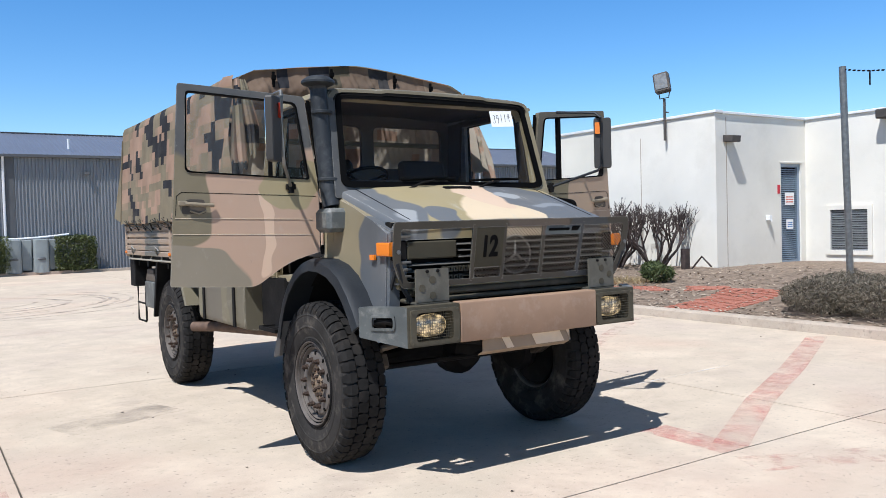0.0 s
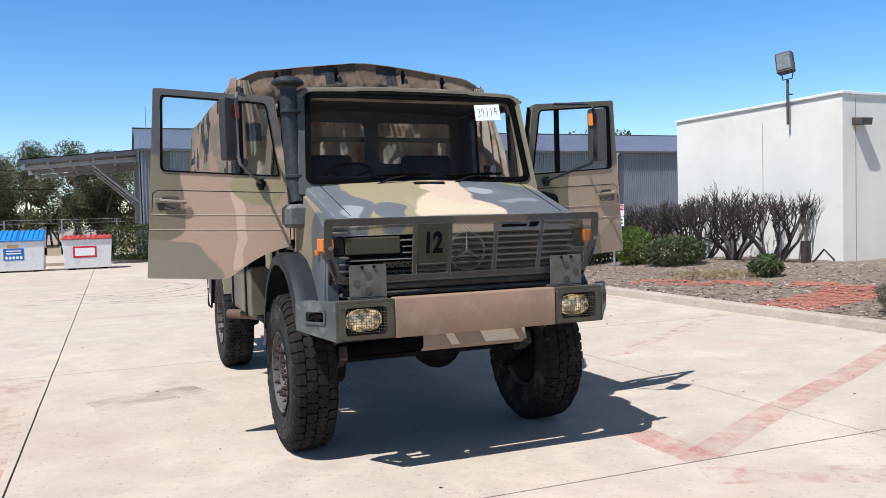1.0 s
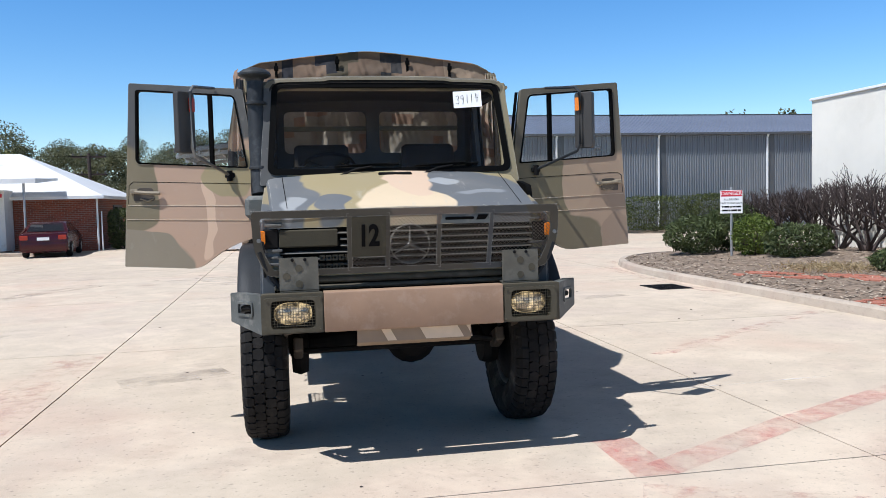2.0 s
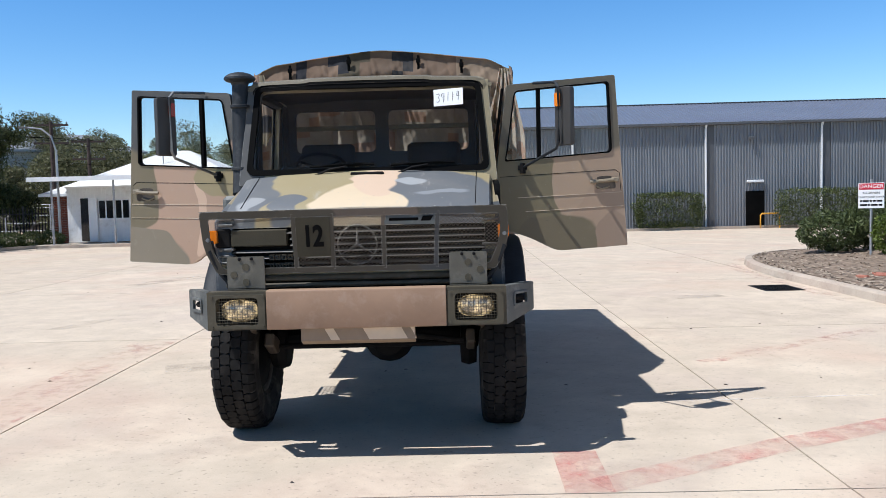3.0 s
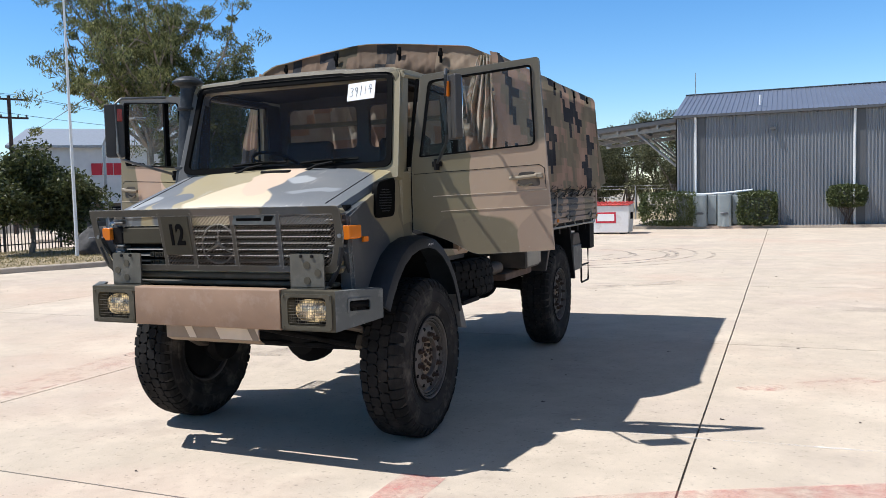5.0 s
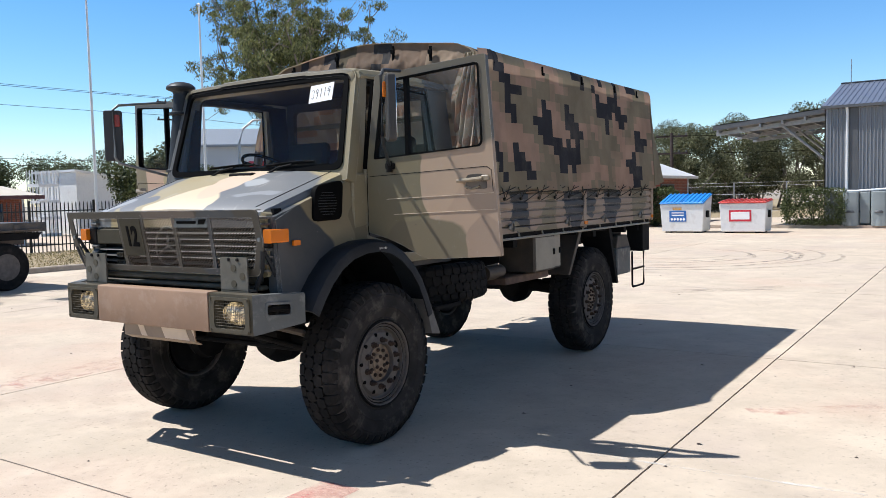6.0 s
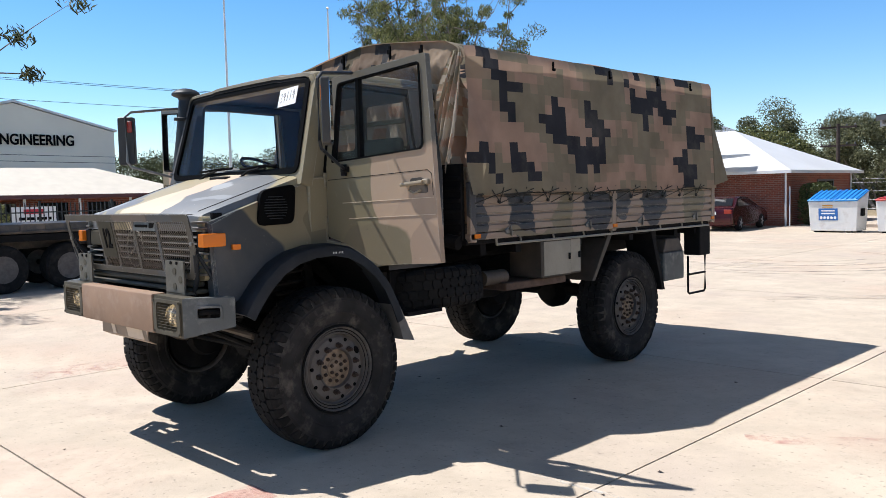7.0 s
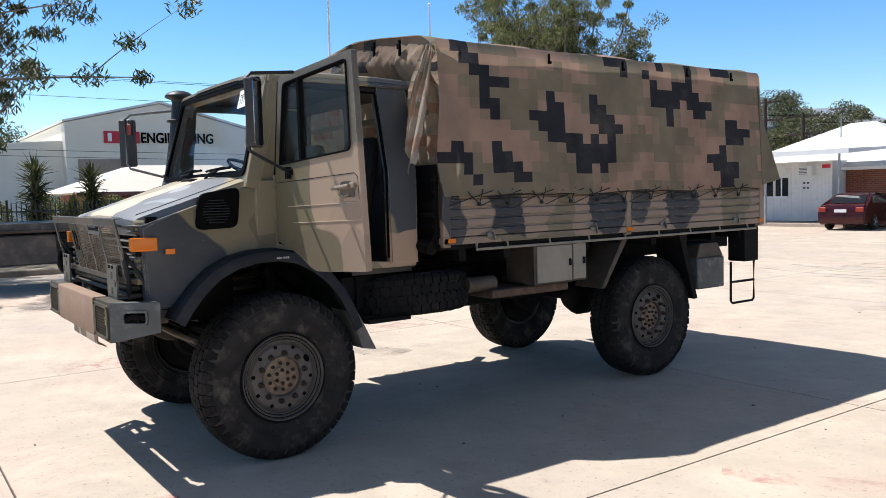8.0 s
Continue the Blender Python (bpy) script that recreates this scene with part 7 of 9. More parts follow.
for x, y, r, h in ((8.25, 2.75, 0.72, 0.27), (9.0, 2.9, 0.75, 0.30), (8.2, 1.75, 0.75, 0.30), (9.3, 1.6, 0.95, 0.36), (8.3, 0.5, 0.9, 0.33), (9.6, 0.3, 0.9, 0.38), (8.3, -1.2, 0.9, 0.34)):
    shrub("low_shrub", x, y, 0.16, r, r, h, "low sprawling grey-brown shrub by the kerb", 9000, 0.012, L_LAV, long=6.0)
tagged(leaf_mesh("dry_grass", np.stack([rng.normal(9.6, 0.5, 900), rng.normal(8.7, 0.45, 900), 0.30 + 0.05 * rng.random(900)], axis=1), 0.014, 14, 0.0, L_DRY, None), "patch of dry straw on the mulch", "straw", kind="stuff")

# clipped hedges and bushes before the steel shed
for x, y, rx, ry, rz, lab in ((10.85, 33.9, 1.65, 0.6, 0.86, "clipped box-shaped hedge"), (17.6, 33.2, 1.8, 0.7, 0.88, "clipped box-shaped hedge"), (2.5, 34.0, 0.85, 0.55, 0.75, "rounded green bush"),
                              (-1.3, 33.9, 1.3, 0.6, 0.8, "clipped green hedge"), (20.9, 33.2, 1.4, 0.7, 0.9, "clipped box-shaped hedge")):
    shrub("hedge", x, y, 0.12, rx, ry, rz, lab + " against the steel shed", 7000, 0.05, L_HEDGE, box_like=0.8, category="hedge")
shrub("hedge", 6.05, 33.95, 0.85, 0.8, 0.5, 0.5, "round-headed clipped bush on a bare stem", 4200, 0.05, L_HEDGE, box_like=0.5, category="hedge")
t = thing("bush_stem", "bare brown stems under a clipped bush", "stem", (6.05, 33.95, 0.0))
bm = bmesh.new()
for k in range(9):
    tube(bm, [(rng.uniform(-0.2, 0.2), rng.uniform(-0.15, 0.15), 0.05), (rng.uniform(-0.4, 0.4), rng.uniform(-0.2, 0.2), 1.0)], 0.02, 5)
part("stems", bm, M_TWIG, t)
shrub("hedge", -8.4, 35.6, 0.0, 0.75, 1.0, 0.98, "green bush beside the brick building", 5000, 0.06, L_HEDGE, box_like=0.4, category="hedge")

# ---- steel shed ----
SY = 34.4
kerb("kerb_shed", [(-7, 33.9), (60, 33.9)], "concrete kerb before the steel shed", h=0.13)
bm = bmesh.new()
box(bm, -2.3, 60, 34.05, 34.42, -0.02, 0.09)
tagged(part("planting_strip", bm, M_SOIL, None), "narrow strip of soil along the shed", "soil", kind="structure")
shed = thing("steel_shed", "long grey corrugated steel shed with a blue-grey roof", "shed", (0, 0, 0))
bm = bmesh.new()
row = []
x = -1.0
while x < 34:
    row += [(x, SY), (x + 0.066, SY), (x + 0.082, SY - 0.048), (x + 0.121, SY - 0.048)]
    x += 0.137
lo = [bm.verts.new((a, b, 0.05)) for a, b in row]
hi = [bm.verts.new((a, b, 5.12)) for a, b in row]
for k in range(len(row) - 1):
    bm.faces.new((lo[k], lo[k + 1], hi[k + 1], hi[k]))
part("wall", bm, M_SHED, shed, "vertically corrugated grey wall", smooth=0)
bm = bmesh.new()
box(bm, -1.0, 34, SY + 0.01, SY + 0.1, 0, 5.1)
prism(bm, [(SY, 0.0), (SY, 5.1), (40, 6.6), (45.6, 5.1), (45.6, 0)], "x", -1.0, -0.95)
prism(bm, [(SY, 0.0), (SY, 5.1), (40, 6.6), (45.6, 5.1), (45.6, 0)], "x", 33.95, 34.0)
part("gable_wall", bm, M_SHED, shed)
bm = bmesh.new()
row = []
x = -1.1
while x < 34.2:
    row += [(x, 0.0), (x + 0.15, 0.0), (x + 0.165, 0.028), (x + 0.195, 0.028)]
    x += 0.21
for (ya, za), (yb, zb) in (((SY - 0.20, 5.13), (40.0, 6.66)), ((40.0, 6.66), (45.8, 5.1))):
    A = [bm.verts.new((a, ya, za + b)) for a, b in row]
    B = [bm.verts.new((a, yb, zb + b)) for a, b in row]
    for k in range(len(row) - 1):
        bm.faces.new((A[k], A[k + 1], B[k + 1], B[k]))
part("roof", bm, M_SHEDROOF, shed, "blue-grey ribbed steel roof", smooth=0)
bm = bmesh.new()
prism(bm, [(SY - 0.30, 5.02), (SY - 0.30, 5.13), (SY - 0.18, 5.13), (SY - 0.18, 5.09), (SY, 5.09), (SY, 5.02)], "x", -1.1, 34.2)
box(bm, -1.12, 34.2, 39.85, 40.15, 6.66, 6.70)
part("gutter", bm, M_SHEDDK, shed, "dark eaves gutter")
for x in (-0.12, 6.36, 12.78, 18.35, 24.6):
    bm = bmesh.new()
    tube(bm, [(x, SY - 0.24, 5.05), (x, SY - 0.10, 4.85), (x, SY - 0.08, 0.1)], 0.055, 10)
    part("downpipe", bm, M_WHITEM, shed, "white downpipe")
    bm = bmesh.new()
    box(bm, x + 0.08, x + 0.42, SY - 0.058, SY - 0.050, 0.05, 5.05)
    part("pier_flashing", bm, M_SHEDDK, shed)
bm = bmesh.new()
box(bm, 14.7, 15.6, SY - 0.07, SY - 0.03, 0.1, 1.8)
dr = part("side_door", bm, M_SEAL, shed, "black steel side door")
bm = bmesh.new()
box(bm, 14.75, 15.55, SY - 0.2, SY - 0.04, 2.2, 2.32, 0.02)
part("door_light", bm, M_WHITEM, shed, "white light above the door")
bm = bmesh.new()
box(bm, 7.77, 8.28, SY - 0.068, SY - 0.040, 0.98, 1.40)
part("notice_board", bm, M_WHITEM, shed, "small pale notice")
for x in (3.15, 14.95):
    bm = bmesh.new()
    box(bm, x - 0.12, x + 0.12, SY - 0.28, SY - 0.1, 4.28, 4.42, 0.02)
    tube(bm, [(x, SY - 0.02, 4.45), (x, SY - 0.15, 4.42)], 0.03, 6)
    part("flood_lamp", bm, M_SHEDDK, shed)
bm = bmesh.new()
tube(bm, [(2.6, 35.2, 5.5), (2.6, 35.2, 5.95)], 0.05, 8)
part("roof_vent", bm, M_WHITEM, shed)
bm = bmesh.new()
tube(bm, [(-0.5, 38.5, 6.2), (-0.5, 38.5, 7.6)], 0.02, 5)
part("aerial", bm, M_GALV, shed)
t = thing("safety_hoop", "yellow and white safety hoop by the shed door", "bollard", (15.6, 33.6, 0))
bm = bmesh.new()
tube(bm, [(-0.45, 0, 0.0), (-0.45, 0, 0.62), (-0.38, 0, 0.7), (0.38, 0, 0.7), (0.45, 0, 0.62), (0.45, 0, 0.0)], 0.04, 8)
part("hoop", bm, M_YELLOW, t)
# water tanks
for x in (0.3, 1.35):
    t = thing("water_tank", "grey-green moulded plastic water tank by the shed", "water tank", (x, 33.98, 0.09), group="water tanks by the shed")
    bm = bmesh.new()
    prism(bm, rounded([(-0.50, -0.3), (0.10, -0.3), (0.10, 0.3), (-0.50, 0.3)], 0.12), "z", 0, 1.42, 0.04)
    lathe(bm, [(0.33, 0), (0.30, 0.5), (0.26, 1.2), (0.2, 1.4), (0.0, 1.42)], 20, Matrix.Translation((-0.2, 0, 0)), "z")
    part("tank_body", bm, M_TANKC, t)
    bm = bmesh.new()
    box(bm, 0.12, 0.5, -0.05, 0.3, 0.1, 1.40, 0.02)
    part("tank_saddle", bm, M_TANKC, t)
    bm = bmesh.new()
    lathe(bm, [(0.34, 0.55), (0.345, 0.6), (0.32, 0.65)], 20, Matrix.Translation((-0.2, 0, 0)), "z")
    part("tank_rib", bm, M_SHEDDK, t)
t = thing("tank_pipe", "white pipe linking the water tanks", "pipe", (0, 33.98, 0.09))
bm = bmesh.new()
tube(bm, [(-1.4, 0.1, 1.56), (-0.6, 0.1, 1.48), (0.2, 0, 1.45), (1.2, 0, 1.50), (2.3, 0.1, 1.6)], 0.045, 8)
part("pipe", bm, M_WHITEM, t)
# carport roof beside the shed
cp = thing("carport", "dark steel carport roof bracketed from the shed", "carport", (0, 0, 0))
bm = bmesh.new()
prism(bm, [(-6.0, 4.50), (-6.0, 4.74), (-1.0, 5.22), (-1.0, 4.98)], "y", 35.6, 35.7)
prism(bm, [(-6.0, 4.70), (-6.0, 4.74), (-1.0, 5.22), (-1.0, 5.18)], "y", 35.6, 44.0)
part("roof_sheet", bm, M_SHEDDK, cp)
for k in range(6):
    bm = bmesh.new()
    x = -5.85 + k * 0.95
    prism(bm, [(35.7, 4.36 + 0.096 * (x + 6)), (35.7, 4.55 + 0.096 * (x + 6)), (44, 4.55 + 0.096 * (x + 6)), (44, 4.36 + 0.096 * (x + 6))], "x", x, x + 0.08)
    part("purlin", bm, M_GALV, cp)
for y in (36.2, 40.0, 43.5):
    bm = bmesh.new()
    prism(bm, [(-6.0, 4.28), (-6.0, 4.46), (-1.0, 4.92), (-1.0, 4.70)], "y", y, y + 0.1)
    part("beam", bm, M_GALV, cp)
    bm = bmesh.new()
    tube(bm, [(-3.0, y, 4.55), (-1.0, y, 2.75)], 0.06, 8)
    part("strut", bm, M_GALV, cp)

# ---- white rendered building ----
wb = thing("white_building", "single-storey cream rendered building with flat parapet roof", "building", (0, 0, 0))
bm = bmesh.new()
box(bm, 13.5, 13.7, 8.9, 14.85, 0.2, 4.30)
part("end_wall", bm, M_RENDER, wb, "blank sunlit rendered wall", smooth=0)
bm = bmesh.new()
# door wall with its opening
ring_plate(bm, [(13.7, 0.2), (17.3, 0.2), (17.3, 4.28), (13.7, 4.28)], [(16.18, 0.38), (17.08, 0.38), (17.08, 3.07), (16.18, 3.07)], lambda u, v, w: Vector((u, w, v)), 8.9, 9.1)
part("door_wall", bm, M_RENDER, wb, "shaded rendered wall with a door", smooth=0)
bm = bmesh.new()
ring_plate(bm, [(-14.0, 0.2), (8.9, 0.2), (8.9, 4.28), (-14.0, 4.28)], [(7.12, 0.68), (8.18, 0.68), (8.18, 1.80), (7.12, 1.80)], lambda u, v, w: Vector((w, u, v)), 17.3, 17.5)
part("long_wall", bm, M_RENDER, wb, "long rendered wall", smooth=0)
bm = bmesh.new()
box(bm, 13.7, 30, 14.65, 14.85, 0.2, 4.28)
box(bm, 13.6, 30, 9.0, 14.7, 4.1, 4.2)
box(bm, 17.4, 30, -14.0, 9.0, 4.1, 4.2)
part("roof_slab", bm, M_SHEDDK, wb)
bm = bmesh.new()
box(bm, 13.45, 13.75, 8.85, 14.9, 4.30, 4.37, 0.01)
box(bm, 13.75, 17.3, 8.85, 9.15, 4.282, 4.35, 0.01)
box(bm, 17.25, 17.55, -14, 8.85, 4.282, 4.35, 0.01)
part("parapet_capping", bm, M_WHITEM, wb, "white parapet capping")
bm = bmesh.new()
box(bm, 13.494, 13.5, 11.39, 11.41, 0.3, 3.9)
part("render_joint", bm, M_KERB, wb)
bm = bmesh.new()
box(bm, 13.9, 13.92, 8.894, 8.9, 0.3, 4.2)
part("render_joint", bm, M_KERB, wb)
dr = new("louvre_door")
dr.parent = wb
dr["label"] = "blue-grey louvred steel door"
M_DOORB = mat("blue_grey_door_paint", (0.25, 0.31, 0.38), 0.45, var=0.08)
bm = bmesh.new()
ring_plate(bm, [(16.18, 0.38), (17.08, 0.38), (17.08, 3.07), (16.18, 3.07)], [(16.27, 0.45), (17.0, 0.45), (17.0, 2.98), (16.27, 2.98)], lambda u, v, w: Vector((u, w, v)), 8.95, 9.02)
part("door_frame", bm, M_DOORB, dr)
bm = bmesh.new()
box(bm, 16.25, 17.02, 9.02, 9.05, 0.4, 3.0)
part("door_back", bm, M_SEAL, dr)
for k in range(44):
    bm = bmesh.new()
    z = 0.47 + k * 0.0565
    prism(bm, [(8.965, z), (9.01, z + 0.035), (9.01, z + 0.042), (8.965, z + 0.008)], "x", 16.27, 17.0)
    part("louvre", bm, M_DOORB, dr)
for z0, h, w, m_, lab in ((1.95, 0.34, 0.40, M_PAPER, "warning notice"), (1.30, 0.26, 0.30, M_PAPER, "small notice")):
    bm = bmesh.new()
    box(bm, 16.63 - w / 2, 16.63 + w / 2, 8.945, 8.955, z0, z0 + h)
    p = part("door_notice", bm, m_, dr, lab)
    bm = bmesh.new()
    bars(bm, 16.63 - w / 2 + 0.04, 16.63 + w / 2 - 0.04, [(z0 + h * q, h * 0.09) for q in (0.25, 0.45, 0.65)], lambda u, v, w2: Vector((u, 8.944 - w2, v)))
    part("notice_lines", bm, M_ORANGE if z0 > 1.5 else M_SIGNBLUE, p)
bm = bmesh.new()
box(bm, 16.12, 17.14, 8.88, 8.9, 3.09, 3.13, 0.005)
part("door_head", bm, M_RENDER, wb)
bm = bmesh.new()
box(bm, 16.02, 16.12, 8.88, 8.9, 2.26, 2.5, 0.005)
part("wall_sign", bm, M_SIGNRED, wb, "small red sign")
bm = bmesh.new()
box(bm, 15.5, 15.62, 8.78, 8.9, 1.55, 1.68, 0.01)
tube(bm, [(15.56, 8.84, 1.6), (15.58, 8.78, 1.52)], 0.03, 8)
part("tap_box", bm, M_WHITEM, wb)
bm = bmesh.new()
prism(bm, [(8.9, 3.75), (8.9, 3.58), (8.62, 3.56), (8.60, 3.72)], "x", 13.78, 14.12, 0.01)
part("wall_light", bm, M_TRAILER, wb, "grey bulkhead floodlight")
vent2 = new("wall_vent")
vent2.parent = wb
bm = bmesh.new()
ring_plate(bm, [(7.02, 0.58), (8.28, 0.58), (8.28, 1.90), (7.02, 1.90)], [(7.14, 0.70), (8.16, 0.70), (8.16, 1.78), (7.14, 1.78)], lambda u, v, w: Vector((w, u, v)), 17.25, 17.32)
part("vent_frame", bm, M_RENDER, vent2)
bm = bmesh.new()
box(bm, 17.36, 17.4, 7.1, 8.2, 0.66, 1.82)
part("vent_back", bm, M_SEAL, vent2)
for k in range(17):
    bm = bmesh.new()
    z = 0.71 + k * 0.063
    prism(bm, [(17.28, z), (17.34, z + 0.04), (17.34, z + 0.048), (17.28, z + 0.008)], "y", 7.14, 8.16)
    part("louvre", bm, M_GALV, vent2)
bm = bmesh.new()
box(bm, 16.95, 17.3, 6.3, 6.75, 4.05, 4.28, 0.02)
part("eave_light", bm, M_TRAILER, wb)
fl = thing("floodlight", "square floodlight on a galvanised mast fixed to the white wall", "floodlight", (13.38, 10.42, 3.55))
bm = bmesh.new()
tube(bm, [(0, 0, 0.2), (0, 0, 1.3)], 0.035, 8)
tube(bm, [(0.05, 0, 0.95), (0.15, 0, 0.95)], 0.02, 6)
part("mast", bm, M_TRAILER, fl)
bm = bmesh.new()
box(bm, -0.14, 0.10, -0.20, 0.20, -0.27, 0.25, 0.03, pose(-0.05, 0.02, 1.72, -9, 8, 28))
part("lamp_housing", bm, M_TRAILER, fl)
bm = bmesh.new()
box(bm, -0.155, -0.145, -0.16, 0.16, -0.2, 0.2, 0.004, pose(-0.05, 0.02, 1.72, -9, 8, 28))
part("lamp_glass", bm, M_STEEL, fl, "grey reflector glass")
bm = bmesh.new()
tube(bm, [(0, -0.2, 1.55), (0, -0.15, 1.32), (0, 0.15, 1.32), (0, 0.2, 1.55)], 0.015, 5)
part("lamp_bracket", bm, M_TRAILER, fl)
# post with chain
pp = thing("steel_post", "tall galvanised post carrying a chain, in the garden bed", "post", (12.75, 5.0, 0.35))
bm = bmesh.new()
tube(bm, [(0.0, 0, -0.2), (-0.12, 0.05, 4.35)], 0.07, 12)
part("post", bm, M_STEEL, pp)
bm = bmesh.new()
for k in range(16):
    t_ = k / 15
    lathe(bm, [(0.014, -0.03), (0.02, 0), (0.014, 0.03)], 6, Matrix.Translation((-0.12 + 0.3 * t_, 0.0 - 1.3 * t_, 4.28 - 0.25 * t_ * (1 - t_) - 0.1 * t_)), "y")
tube(bm, [(0.0, -0.45, 4.2), (0.0, -0.45, 3.9)], 0.016, 5)
part("chain", bm, M_BLACK, pp)
bm = bmesh.new()
tube(bm, [(0.18, -1.3, 4.18), (0.9, -4.0, 4.2)], 0.035, 8)
part("boom", bm, M_SHEDDK, pp)
# warning sign on the bed
sg = thing("danger_sign", "red and white danger warning sign on a post", "sign", (10.0, 13.05, 0.25))
sg.rotation_euler = (0, 0, radians(-28))
bm = bmesh.new()
tube(bm, [(0, 0.03, 0), (0, 0.03, 1.72)], 0.03, 8)
part("sign_post", bm, M_GALV, sg)
bm = bmesh.new()
box(bm, -0.26, 0.26, -0.012, 0.0, 1.07, 1.64, 0.003)
brd = part("sign_board", bm, M_PAPER, sg, "white sign board")
bm = bmesh.new()
box(bm, -0.25, 0.25, -0.016, -0.012, 1.49, 1.63)
part("sign_header", bm, M_SIGNRED, brd, "red header band")
for txt, z, sz, mt in (("DANGER", 1.56, 0.12, M_PAPER), ("ALL DRIVERS", 1.415, 0.062, M_INK), ("MUST STAND CLEAR", 1.325, 0.055, M_INK)):
    lettering("sign_words", txt, sz, mt, pose(0, -0.018, z, 90, 0, 0), brd, 0.001)
bm = bmesh.new()
bars(bm, -0.22, 0.22, [(1.235, 0.04), (1.145, 0.04)], lambda u, v, w: Vector((u, -0.014 - w, v)))
part("sign_lines", bm, M_INK, brd)

# ---- skip bins ----
def skip_bin(x, lid_mat, lid_label, label, red):
    b = thing("skip_bin", label, "waste bin", (x, 30.05, 0), group="waste bins by the shed")
    b.scale = (0.83, 0.9, 1.0)
    bm = bmesh.new()
    vs = [(-1.0, -0.55, 0.06), (1.0, -0.55, 0.06), (1.0, 0.65, 0.06), (-1.0, 0.65, 0.06), (-1.08, -0.62, 1.18), (1.08, -0.62, 1.18), (1.08, 0.72, 1.52 if not red else 1.26), (-1.08, 0.72, 1.52 if not red else 1.26)]
    v = [bm.verts.new(p) for p in vs]
    for q in ((0, 3, 2, 1), (4, 5, 6, 7), (0, 1, 5, 4), (1, 2, 6, 5), (2, 3, 7, 6), (3, 0, 4, 7)):
        bm.faces.new([v[i] for i in q])
    bevel_new(bm, v, 0.02)
    part("bin_body", bm, M_BINW, b)
    for s in (-1, 1):
        bm = bmesh.new()
        box(bm, s * 1.04, s * 1.14, -0.2, 0.1, 0.62, 0.90, 0.01)
        part("lifting_pocket", bm, M_BLACK, b)
        bm = bmesh.new()
        box(bm, s * 0.55, s * 0.85, -0.5, 0.5, 0.0, 0.06)
        part("skid", bm, M_BLACK, b)
    z0, z1 = 1.19, 1.54 if not red else 1.28
    for k in range(2):
        bm = bmesh.new()
        x0 = -1.1 + k * 1.11
        prism(bm, [(-0.68, z0), (0.74, z1), (0.74, z1 + 0.04), (-0.68, z0 + 0.05)], "x", x0, x0 + 1.08, 0.01)
        lid = part("bin_lid", bm, lid_mat, b, lid_label)
        for r in range(5):
            bm = bmesh.new()
            prism(bm, [(-0.66, z0 + 0.052), (0.72, z1 + 0.042), (0.72, z1 + 0.075), (-0.66, z0 + 0.085)], "x", x0 + 0.08 + r * 0.21, x0 + 0.17 + r * 0.21, 0.008)
            part("lid_rib", bm, lid_mat, lid)
    bm = bmesh.new()
    box(bm, -0.62, 0.22 if not red else 0.4, -0.556, -0.54, 0.5, 0.95, 0, pose(0, 0, 0, 3.57, 0, 0))
    lab = part("bin_label", bm, M_SIGNBLUE if not red else M_SIGNRED, b, "printed label")
    tilt = pose(0, 0, 0, 3.57, 0, 0)
    if red:
        bm = bmesh.new()
        box(bm, -0.54, 0.32, -0.562, -0.556, 0.58, 0.88, 0, tilt)
        part("label_field", bm, M_PAPER, lab)
    else:
        for k in range(5):
            bm = bmesh.new()
            lathe(bm, [(0.06, 0), (0.06, -0.006), (0, -0.006)], 12, tilt @ Matrix.Translation((-0.5 + 0.15 * k, -0.556, 0.6)), "y")
            part("round_mark", bm, M_PAPER, lab)
        for v0, v1 in ((0.735, 0.785), (0.84, 0.88)):
            bm = bmesh.new()
            box(bm, -0.5, 0.1, -0.560, -0.556, v0, v1, 0, tilt)
            part("text_bar", bm, M_PAPER, lab)
        for v0, v1 in ((1.04, 1.08), (0.985, 1.015)):
            bm = bmesh.new()
            box(bm, -0.45, 0.0, -0.560, -0.548, v0, v1, 0, tilt)
            part("label_strip", bm, M_YELLOW, b)
    return b


skip_bin(-5.6, M_BLUE, "ribbed blue plastic lid", "white steel waste bin with blue lids on the concrete", False)
skip_bin(-3.2, M_REDP, "ribbed red plastic lid", "white steel waste bin with red lids on the concrete", True)

